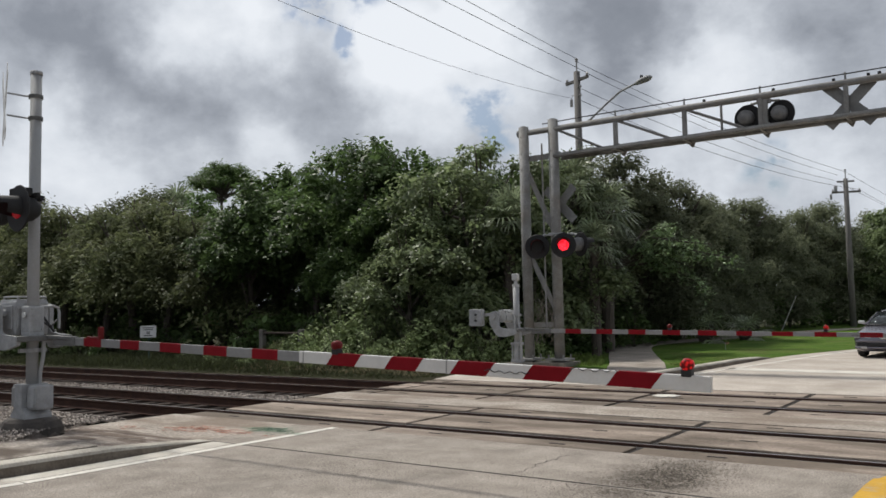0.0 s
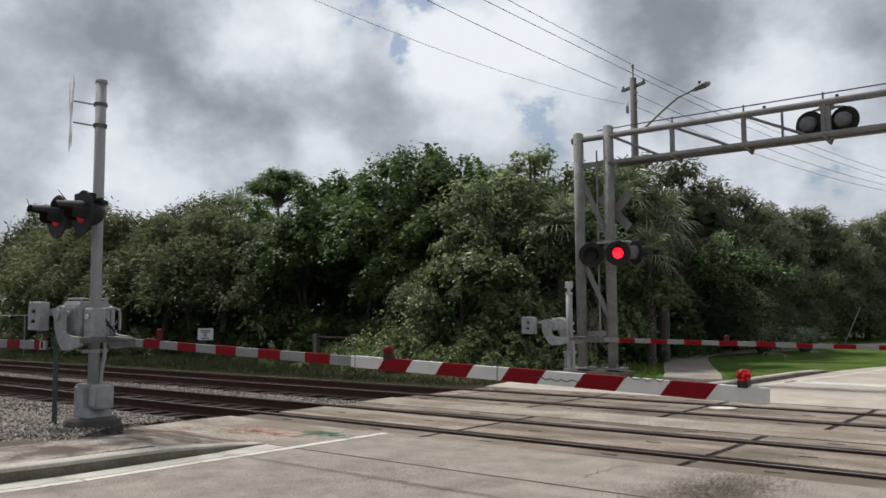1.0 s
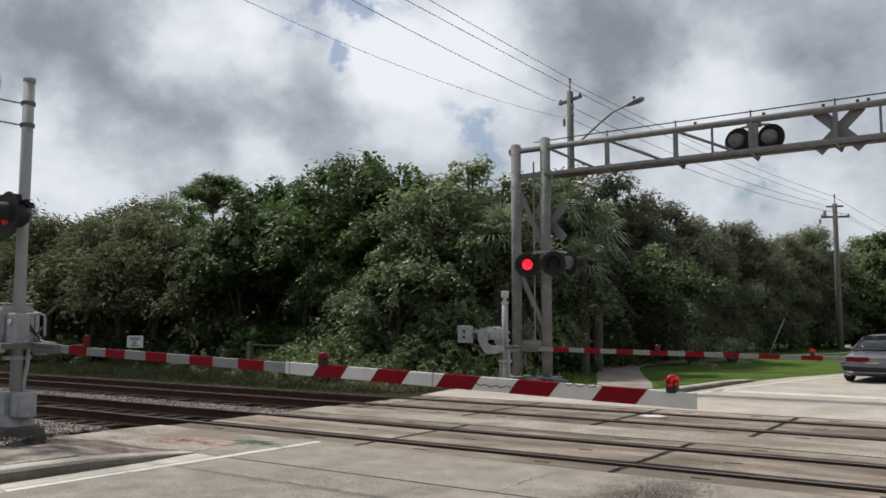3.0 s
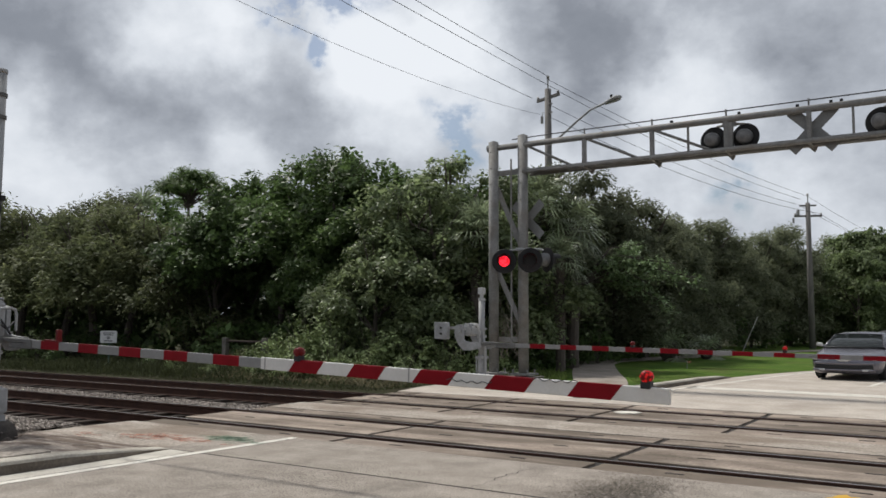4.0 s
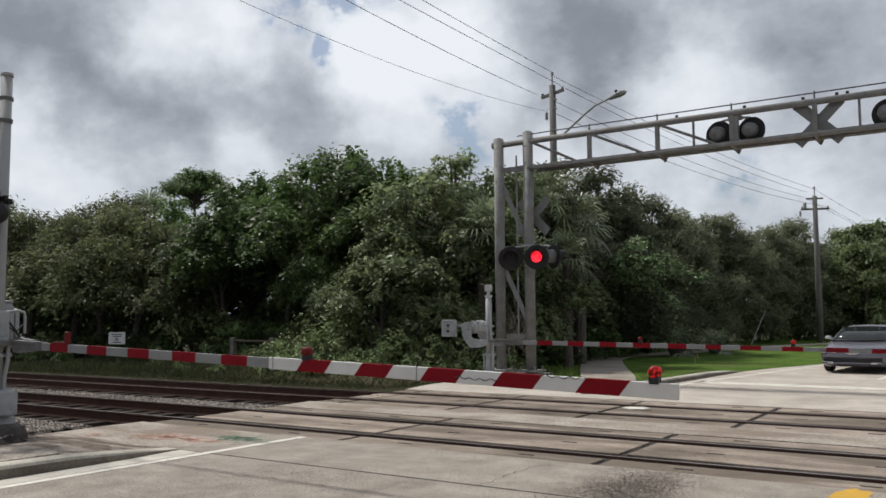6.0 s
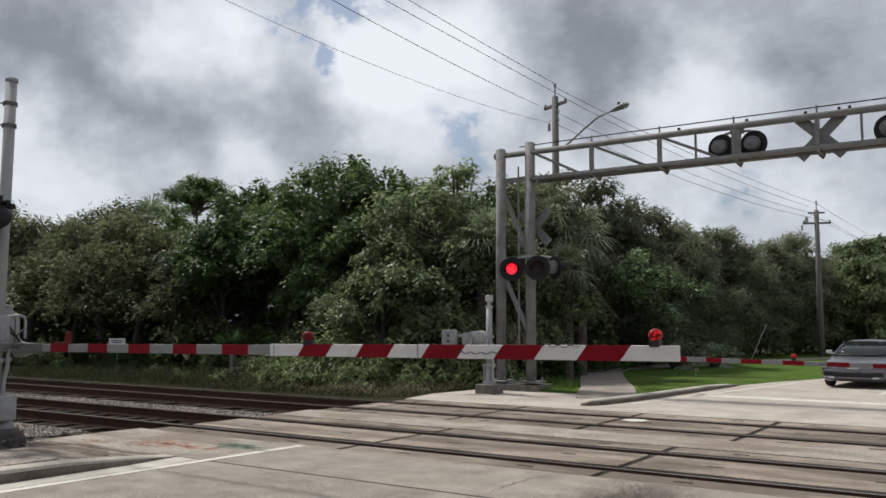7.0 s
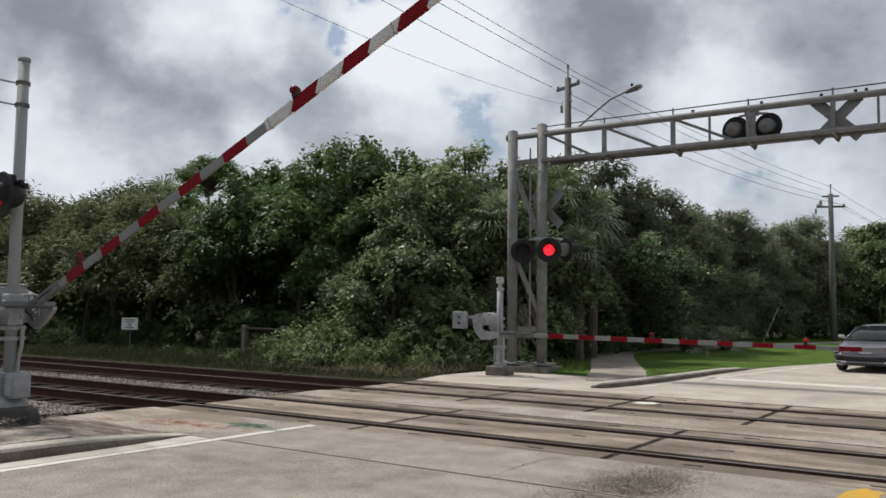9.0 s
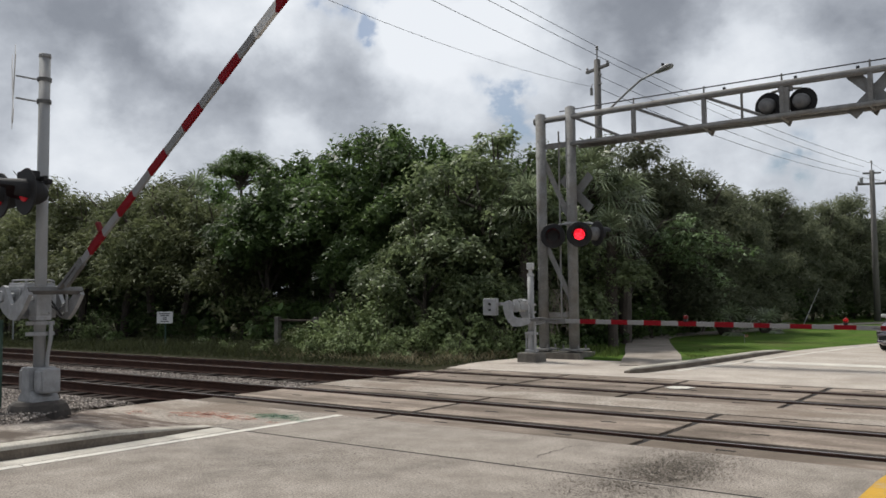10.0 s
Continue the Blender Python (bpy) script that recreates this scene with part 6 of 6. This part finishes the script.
    place(sh_a, [(-16.6, 18.0, 1.05), (-15.5, 18.1, 1.12), (-14.3, 18.3, 0.95), (-17.2, 17.6, 0.8), (-16.0, 17.0, 0.75), (-14.9, 17.1, 0.7), (-13.3, 18.6, 0.85), (-12.4, 18.9, 0.7), (-13.7, 17.5, 0.55), (-12.6, 17.5, 0.4), (-17.9, 17.2, 0.5), (-15.3, 16.2, 0.45), (-16.6, 16.2, 0.4), (-14.0, 16.5, 0.4), (-11.9, 18.4, 0.5), (-11.5, 19.6, 0.6), (-31, 18.6, 0.8), (-35, 18.4, 0.9), (-18.6, 16.3, 0.3), (-20.1, 16.2, 0.25)], rng)
    place(sh_b, [(-26.4, 19.6, 0.5), (-28.6, 19.6, 0.55), (-33, 19.4, 0.65), (-38, 19.2, 0.9), (-23.4, 19.2, 0.35), (-42, 19, 1.2), (-14.7, 18.0, 0.5), (-23.3, 20.3, 1.55), (-12.6, 18.7, 0.45), (-19.6, 18.6, 0.5)], rng)
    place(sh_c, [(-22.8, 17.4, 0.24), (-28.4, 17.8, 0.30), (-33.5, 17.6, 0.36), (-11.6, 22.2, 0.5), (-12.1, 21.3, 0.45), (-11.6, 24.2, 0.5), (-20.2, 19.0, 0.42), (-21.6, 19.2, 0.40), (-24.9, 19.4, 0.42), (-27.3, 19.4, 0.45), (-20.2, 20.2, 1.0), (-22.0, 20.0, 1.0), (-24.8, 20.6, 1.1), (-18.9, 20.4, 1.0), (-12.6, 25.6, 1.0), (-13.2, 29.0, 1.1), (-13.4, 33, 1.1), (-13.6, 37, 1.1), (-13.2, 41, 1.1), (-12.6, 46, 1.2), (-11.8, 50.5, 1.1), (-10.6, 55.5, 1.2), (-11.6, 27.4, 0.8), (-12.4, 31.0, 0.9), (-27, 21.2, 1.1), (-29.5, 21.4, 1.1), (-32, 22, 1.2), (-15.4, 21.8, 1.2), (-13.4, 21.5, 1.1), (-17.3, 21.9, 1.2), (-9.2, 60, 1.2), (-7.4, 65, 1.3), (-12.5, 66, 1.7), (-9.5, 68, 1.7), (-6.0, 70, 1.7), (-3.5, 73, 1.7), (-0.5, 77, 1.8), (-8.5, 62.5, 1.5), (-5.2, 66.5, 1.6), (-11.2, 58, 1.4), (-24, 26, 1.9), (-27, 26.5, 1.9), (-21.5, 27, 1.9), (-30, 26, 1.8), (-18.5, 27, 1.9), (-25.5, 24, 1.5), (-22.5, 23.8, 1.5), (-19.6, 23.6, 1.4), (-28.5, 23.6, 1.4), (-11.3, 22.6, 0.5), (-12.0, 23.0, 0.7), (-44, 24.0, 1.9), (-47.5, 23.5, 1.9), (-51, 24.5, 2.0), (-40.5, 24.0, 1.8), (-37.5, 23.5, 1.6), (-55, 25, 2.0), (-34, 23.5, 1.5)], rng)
    grass_patch("verge_grass", "ragged green grass and weeds beside the rails", WEED, 20000, (-40, -11.2, 14.5, 19.8), 0.14, 4, 0.9)
    grass_patch("verge_grass", "short dark weeds along the edge of the ballast", WEED, 9000, (-45, -11.2, 14.2, 16.4), 0.16, 14, 0.8)
    grass_patch("tall_weeds", "knee high green weeds in the shade of the trees", WEED, 15000, (-27.5, -15.0, 14.9, 18.8), 0.34, 15, 0.75)
    grass_patch("verge_grass", "ragged green grass at the foot of the masts", BLADE, 3200, (-12.6, -8.7, 18.6, 21.5), 0.2, 5, 0.5, clear=FOOTPATH)
    grass_patch("dry_grass", "dry straw coloured grass and twigs under the shrubs", DRY, 3200, (-18, -11.4, 15.0, 18.6), 0.26, 6, 1.1)
    grass_patch("lawn_grass", "short mown grass blades", BLADE, 9000, (-12.5, -6.3, 18.3, 23), 0.035, 7, 0.9, clear=FOOTPATH)
    grass_patch("verge_grass", "thin grass in the gravel by the footway", BLADE, 500, (-9.75, -9.3, 2.4, 4.2), 0.12, 8)


# ---- poles and wires ----
POLE_A, POLE_B, POLE_C = (-14.5, 29.6), (-8.66, 51.3), (-13.2, -13.0)


def utility_pole(x, y, height, label, arms):
    g = empty("utility_pole", label, "utility pole", "utility poles", pose(x, y, 0))
    bm = bmesh.new()
    tube(bm, [(0, 0, -0.3), (0, 0, height * 0.5), (0, 0, height)], [0.175, 0.155, 0.125], 14)
    part("shaft", bm, WOOD_POLE, g, "weathered grey wooden shaft", True)
    for z, w, turn in arms:
        bm = bmesh.new()
        m = Matrix.Rotation(radians(turn), 4, "Z")
        box(bm, (0, 0, z), (w, 0.10, 0.11), m, 0.008)
        ca = part("crossarm", bm, WOOD_POLE, g, "short crossarm")
        for s in (-0.46, 0.46):
            p = m @ Vector((s * w, 0, 0))
            bm = bmesh.new()
            lathe(bm, [(0.03, 0.05), (0.06, 0.07), (0.035, 0.1), (0.06, 0.13), (0.03, 0.17)], Matrix.Translation((p.x, p.y, z)), 10)
            part("insulator", bm, INSULATOR, ca)
    bm = bmesh.new()
    rod(bm, (0, 0, height), (0, 0, height + 0.45), 0.03, n=8)
    lathe(bm, [(0.03, 0.4), (0.07, 0.43), (0.04, 0.47), (0.07, 0.51), (0.03, 0.55)], Matrix.Translation((0, 0, height)), 10)
    part("pole_top_pin", bm, INSULATOR, g)
    return g


def build_poles():
    a = utility_pole(*POLE_A, 10.75, "weathered wooden utility pole with a street light arm", [(10.4, 1.35, -25)])
    bm = bmesh.new()
    tube(bm, [(0.1, -0.05, 8.5), (0.7, -0.3, 8.72), (1.5, -0.65, 9.1), (2.2, -0.95, 9.40), (2.85, -1.2, 9.5)], 0.04, 8)
    arm = part("lamp_arm", bm, GALV, a, "curved grey street light arm")
    bm = bmesh.new()
    lathe(bm, [(0.04, -0.42), (0.09, -0.36), (0.13, -0.15), (0.17, 0.1), (0.16, 0.28), (0.09, 0.4), (0.02, 0.42)], Matrix.Translation((3.25, -1.38, 9.53)) @ Matrix.Rotation(radians(-24), 4, "Z") @ Matrix.Rotation(radians(84), 4, "Y") @ Matrix.Diagonal((0.6, 1, 1, 1)), 14)
    part("lamp_head", bm, GALV, arm, "grey cobra head street lamp", True)
    bm = bmesh.new()
    rod(bm, (3.2, -1.35, 9.6), (3.2, -1.35, 9.74), 0.05, n=10)
    part("photocell", bm, TRIM_BLACK, arm)
    bm = bmesh.new()
    rod(bm, (-0.32, 0.1, 9.42), (-0.32, 0.1, 9.7), 0.06, n=8)
    tube(bm, [(-0.32, 0.1, 9.7), (-0.25, 0.05, 9.85), (-0.1, 0, 9.8)], 0.012, 5)
    part("cutout_fuse", bm, INSULATOR, a, "small hanging fuse")
    for z in (9.75, 10.1):
        bm = bmesh.new()
        rod(bm, (0.1, -0.08, z), (0.24, -0.16, z), 0.04, n=8)
        part("spool", bm, INSULATOR, a)
    b = utility_pole(*POLE_B, 8.35, "grey wooden utility pole standing by the lawn", [(7.6, 1.5, 20)])
    bm = bmesh.new()
    rod(bm, (-0.5, -0.2, 7.65), (-0.5, -0.2, 7.95), 0.09, n=10)
    part("transformer", bm, GALV, b, "small grey transformer can")
    bm = bmesh.new()
    rod(bm, (-0.75, -0.25, 7.2), (-0.75, -0.25, 7.5), 0.06, n=8)
    part("arrester", bm, GALV, b, "small hanging grey arrester")
    bm = bmesh.new()
    box(bm, (0, 0, 8.2), (0.9, 0.09, 0.09), Matrix.Rotation(radians(20), 4, "Z"))
    part("crossarm", bm, WOOD_POLE, b)
    utility_pole(*POLE_C, 10.65, "wooden utility pole behind the crossing", [(9.95, 1.25, 0)])

    def cable(p, q, sag, r=0.010):
        p, q = Vector(p), Vector(q)
        pts = [p.lerp(q, k / 24) - Vector((0, 0, 4 * sag * (k / 24) * (1 - k / 24))) for k in range(25)]
        bm = bmesh.new()
        tube(bm, pts, r, 5)
        tagged(part("overhead_wire", bm, WIRE), "thin black overhead wire between poles", "wire", "overhead wires")

    ax, ay = POLE_A
    cx, cy = POLE_C
    bx, by = POLE_B
    for (da, za), (dc, zc), sag in WIRES_NEAR:
        cable((ax + da, ay - 0.1, za), (cx + dc, cy, zc), sag, 0.006 if za < 10 else 0.010)
    for (da, za), (db, zb), sag in WIRES_FAR:
        cable((ax + da, ay, za), (bx + db, by, zb), sag)
    for db, zb, dx, dz in ((0, 8.75, 0, 0), (-0.5, 8.3, 0, 0), (0.6, 7.7, 0, 0)):
        cable((bx + db, by, zb), (-5.0 + db, 116, zb + 0.8), 0.8)


WIRES_NEAR = [((0.05, 11.25), (0.05, 12.0), 0.4), ((0.51, 10.59), (0.5, 10.34), 0.12), ((-0.65, 10.45), (-0.65, 12.35), 0.77), ((-0.2, 9.7), (-0.2, 11.71), 1.76)]
WIRES_FAR = [((0.0, 11.15), (0.0, 8.75), 0.3), ((0.51, 10.57), (-0.4, 8.6), 0.32), ((-0.1, 10.21), (-0.6, 8.33), 0.39), ((0.1, 9.6), (0.6, 7.7), 0.5)]


# ---- car ----


def build_car():
    car = empty("car", "silver four door saloon waiting at the stop line", "car", "", pose(-3.36, 24.15, 0.0, 0, 0, -4) @ Matrix.Diagonal((1, 1, 0.92, 1)))
    # half outline stations along the length: y, then (half width, height) rings of the body below the windows
    stations = [(-0.04, 0.40, 0.32, 0.58), (0.02, 0.66, 0.24, 0.64), (0.1, 0.76, 0.2, 0.68), (0.25, 0.83, 0.18, 0.72), (0.6, 0.87, 0.17, 0.76), (1.3, 0.885, 0.17, 0.88), (1.5, 0.89, 0.17, 0.915),
                (2.3, 0.895, 0.17, 0.93), (3.4, 0.89, 0.17, 0.95), (4.1, 0.87, 0.19, 0.96), (4.55, 0.82, 0.24, 0.93), (4.7, 0.70, 0.33, 0.85)]
    bm = bmesh.new()
    rings = []
    for y, w, lo, hi in stations:
        half = [(0.0, hi + 0.03), (w * 0.55, hi + 0.025), (w * 0.84, hi), (w * 0.97, hi - 0.06), (w, (lo + hi) / 2 + 0.06), (w * 0.985, (lo + hi) / 2 - 0.08), (w * 0.95, lo + 0.05), (w * 0.8, lo)]
        ring = [(x, z) for x, z in half] + [(-x, z) for x, z in half[:0:-1]]
        rings.append([bm.verts.new((x, y, z)) for x, z in ring])
    for a, b in zip(rings, rings[1:]):
        for k in range(len(a)):
            bm.faces.new((a[k], a[(k + 1) % len(a)], b[(k + 1) % len(a)], b[k]))
    bm.faces.new(rings[0])
    bm.faces.new(rings[-1][::-1])
    body = part("body", bm, CAR_PAINT, car, "silver painted body", True)
    # roof and pillars
    bm = bmesh.new()
    roof = [(1.96, 0.53, 1.285), (2.1, 0.60, 1.315), (2.4, 0.64, 1.34), (2.9, 0.645, 1.35), (3.2, 0.63, 1.335), (3.4, 0.59, 1.30)]
    top = []
    for y, w, z in roof:
        top.append([bm.verts.new((x, y, zz)) for x, zz in ((-w, z - 0.06), (-w * 0.8, z - 0.01), (0, z + 0.02), (w * 0.8, z - 0.01), (w, z - 0.06), (w * 0.9, z - 0.075), (-w * 0.9, z - 0.075))])
    for a, b in zip(top, top[1:]):
        for k in range(7):
            bm.faces.new((a[k], a[(k + 1) % 7], b[(k + 1) % 7], b[k]))
    bm.faces.new(top[0])
    bm.faces.new(top[-1][::-1])
    for s in (-1, 1):
        rod(bm, (s * 0.76, 1.28, 0.90), (s * 0.60, 2.02, 1.27), 0.032, n=8)
        rod(bm, (s * 0.79, 2.75, 0.92), (s * 0.635, 2.72, 1.30), 0.035, n=8)
        rod(bm, (s * 0.76, 4.0, 0.95), (s * 0.60, 3.33, 1.28), 0.055, n=8)
    part("roof", bm, CAR_PAINT, car, "silver roof and pillars", True)

    def pane(name, pts, label):
        bm = bmesh.new()
        vs = [bm.verts.new(p) for p in pts]
        bm.faces.new(vs)
        ob = part(name, bm, GLASS, car, label)
        md = ob.modifiers.new("thick", "SOLIDIFY")
        md.thickness = 0.006
        return ob


    bm = bmesh.new()
    lower = [bm.verts.new((0.75 * q, 1.12 + 0.16 * q * q, 0.905)) for q in np.linspace(-1, 1, 9)]
    middle = [bm.verts.new((0.68 * q, 1.56 + 0.12 * q * q, 1.125)) for q in np.linspace(-1, 1, 9)]
    upper = [bm.verts.new((0.59 * q, 1.92 + 0.08 * q * q, 1.285)) for q in np.linspace(-1, 1, 9)]
    for a, b in ((lower, middle), (middle, upper)):
        for k in range(8):
            bm.faces.new((a[k], a[k + 1], b[k + 1], b[k]))
    ws = part("windscreen", bm, SCREEN_GLASS, car, "curved slanted windscreen", True)
    md = ws.modifiers.new("thick", "SOLIDIFY")
    md.thickness = 0.006
    pane("rear_window", [(-0.7, 4.0, 0.96), (0.7, 4.0, 0.96), (0.5, 3.36, 1.33), (-0.5, 3.36, 1.33)], "rear window")
    for s in (-1, 1):
        pane("side_window", [(s * 0.79, 1.4, 0.93), (s * 0.80, 2.73, 0.94), (s * 0.635, 2.7, 1.285), (s * 0.61, 2.08, 1.27)], "side window")
        pane("side_window", [(s * 0.80, 2.77, 0.94), (s * 0.77, 3.92, 0.96), (s * 0.605, 3.33, 1.28), (s * 0.635, 2.76, 1.29)], "side window")
    bm = bmesh.new()
    tube(bm, [(-0.75, 1.27, 0.912), (-0.4, 1.14, 0.915), (0, 1.11, 0.918), (0.4, 1.14, 0.915), (0.75, 1.27, 0.912), (0.60, 1.99, 1.285), (0.3, 1.94, 1.30), (-0.3, 1.94, 1.30), (-0.60, 1.99, 1.285), (-0.75, 1.27, 0.912)], 0.014, 6)
    part("windscreen_seal", bm, TRIM_BLACK, car, "black windscreen seal")
    bm = bmesh.new()
    box(bm, (0, 2.6, 0.75), (1.5, 2.4, 0.5), None, 0.05)
    box(bm, (0.36, 2.5, 1.0), (0.45, 0.16, 0.5), None, 0.05)
    box(bm, (-0.36, 2.5, 1.0), (0.45, 0.16, 0.5), None, 0.05)
    box(bm, (0, 1.5, 0.86), (1.4, 0.35, 0.12), None, 0.04)
    part("interior", bm, TRIM_BLACK, car, "dark seats and dashboard")
    bm = bmesh.new()
    box(bm, (0, 0.0, 0.64), (0.62, 0.06, 0.10), None, 0.02)
    part("grille", bm, TRIM_BLACK, body, "narrow dark grille")
    bm = bmesh.new()
    prism(bm, [(-0.2, 0.62), (0.2, 0.62), (0.1, 0.57), (-0.1, 0.57)], 0.07, Matrix.Translation((0, -0.03, -0.03)))
    part("grille_trim", bm, CHROME, body, "chrome grille trim")
    for s in (-1, 1):
        bm = bmesh.new()
        box(bm, (s * 0.56, 0.09, 0.63), (0.44, 0.16, 0.13), Matrix.Rotation(radians(s * 14), 4, "Z"), 0.03)
        part("headlight", bm, LAMP_CLEAR, body, "clear headlight")
        bm = bmesh.new()
        box(bm, (s * 0.95, 1.62, 0.98), (0.16, 0.09, 0.095), None, 0.03)
        box(bm, (s * 0.86, 1.62, 0.94), (0.12, 0.05, 0.05), None, 0.01)
        part("door_mirror", bm, SIGN_W, body, "pale door mirror")
    bm = bmesh.new()
    box(bm, (0, -0.02, 0.385), (1.42, 0.1, 0.11), None, 0.03)
    part("bumper_intake", bm, TRIM_BLACK, body, "dark lower bumper intake")
    bm = bmesh.new()
    box(bm, (0, -0.02, 0.49), (1.46, 0.10, 0.07), None, 0.03)
    part("bumper_strip", bm, CAR_PAINT, body)
    bm = bmesh.new()
    box(bm, (0, -0.05, 0.30), (1.5, 0.1, 0.05), None, 0.02)
    part("bumper_lip", bm, CAR_PAINT, body, "pale lower bumper lip")
    for s in (-0.83, 0.83):
        for y in (0.92, 3.72):
            bm = bmesh.new()
            m = Matrix.Translation((s * 0.93, y, 0.315)) @ Matrix.Rotation(radians(90), 4, "Y")
            lathe(bm, [(0.2, -0.1), (0.29, -0.1), (0.315, -0.07), (0.315, 0.07), (0.29, 0.1), (0.2, 0.1)], m, 24)
            wh = part("wheel", bm, TYRE, car, "black tyre")
            bm = bmesh.new()
            lathe(bm, [(0.03, -0.085), (0.2, -0.07), (0.2, 0.07), (0.03, 0.085)], m, 20)
            part("rim", bm, GALV, wh, "grey wheel rim")
    bm = bmesh.new()
    tube(bm, [(0.22 + 0.14 * math.cos(a), 1.9 + 0.06 * math.sin(a), 1.0 + 0.14 * math.sin(a)) for a in np.linspace(0, 6.1, 14)], 0.014, 6)
    part("steering_wheel", bm, TRIM_BLACK, car)
    # bright pieces added for the highlight on the lower bumper lip
    for s in (-1, 1):
        bm = bmesh.new()
        box(bm, (s * 0.58, -0.085, 0.305), (0.26, 0.03, 0.055), Matrix.Rotation(radians(s * 8), 4, "Z"), 0.012)
        part("lip_highlight", bm, LAMP_CLEAR, body, "bright added piece for the highlight on the bumper lip")
    # the next car, waiting behind
    copy_thing(car, pose(-3.05, 30.4, 0.0, 0, 0, -6))


# ---- small things ----


def build_small():
    s = empty("sign", "small white notice on a thin post beside the track", "sign", "", pose(-23.6, 16.5, -0.05))
    bm = bmesh.new()
    rod(bm, (0, 0.03, 0), (0, 0.03, 1.2), 0.025, n=8)
    part("post", bm, GREEN_POST, s, "thin dark post")
    bm = bmesh.new()
    box(bm, (0, 0, 1.03), (0.54, 0.012, 0.38), Matrix.Rotation(radians(30), 4, "Z"))
    board = part("board", bm, SIGN_W, s, "white notice board")
    m = Matrix.Rotation(radians(30), 4, "Z")
    for dz, w in ((0.12, 0.36), (0.06, 0.30), (-0.01, 0.12), (-0.06, 0.12), (-0.13, 0.28)):
        bm = bmesh.new()
        box(bm, m @ Vector((0, -0.008, 0)) + Vector((0, 0, 1.03 + dz)), (w, 0.004, 0.028), m)
        part("print_bar", bm, INK, board)
    g = empty("post", "slim green steel channel post beside the gate mast", "post", "", pose(-11.62, 5.6, 0))
    for x in (0, 0.065):
        bm = bmesh.new()
        box(bm, (x, 0, 0.62), (0.03, 0.03, 1.3), None, 0.004)
        part("channel", bm, GREEN_POST, g)
    for z in (0.2, 0.5, 0.8, 1.1):
        bm = bmesh.new()
        box(bm, (0.03, 0.01, z), (0.08, 0.01, 0.04))
        part("web", bm, GREEN_POST, g)
    f = empty("guard_rail", "low rusty pipe rail on short posts below the trees", "rail", "", pose(0, 18.1, 0))
    for x in (-20.0, -18.3):
        bm = bmesh.new()
        box(bm, (x, 0, 0.48), (0.16, 0.16, 1.0), None, 0.015)
        part("post", bm, FOUND, f, "stubby dark post")
    bm = bmesh.new()
    rod(bm, (-20, 0, 0.88), (-17.6, 0, 0.86), 0.035, n=8)
    part("pipe", bm, TIE, f, "weathered pipe")
    c = empty("fence", "pale pipe fence before the bushes", "fence", "", pose(0, 17.2, 0))
    for x in (-44, -41, -38, -35):
        bm = bmesh.new()
        rod(bm, (x, 0, -0.1), (x, 0, 1.7), 0.03, n=8)
        part("post", bm, GALV, c)
    bm = bmesh.new()
    rod(bm, (-48, 0, 1.68), (-35, 0, 1.68), 0.025, n=8)
    part("top_rail", bm, GALV, c, "galvanised top rail")
    k = empty("guy_marker", "pale leaning guy wire guard in the shade", "guy guard", "", pose(-11.03, 45, 0))
    bm = bmesh.new()
    rod(bm, (0.05, 0, 0), (0.85, 0, 1.8), 0.022, n=8)
    part("sleeve", bm, SIGN_W, k, "pale plastic sleeve")
    fl = empty("marker_flag", "tiny orange marker flag in the grass", "flag", "", pose(-8.2, 26.5, 0))
    bm = bmesh.new()
    rod(bm, (0, 0, 0), (0, 0, 0.3), 0.008, n=6)
    part("stake", bm, GALV, fl)
    bm = bmesh.new()
    box(bm, (0.06, 0, 0.26), (0.12, 0.006, 0.09))
    part("flag", bm, SPRAY_O, fl)


build_poles()
build_car()
build_small()
build_woods()

motions()
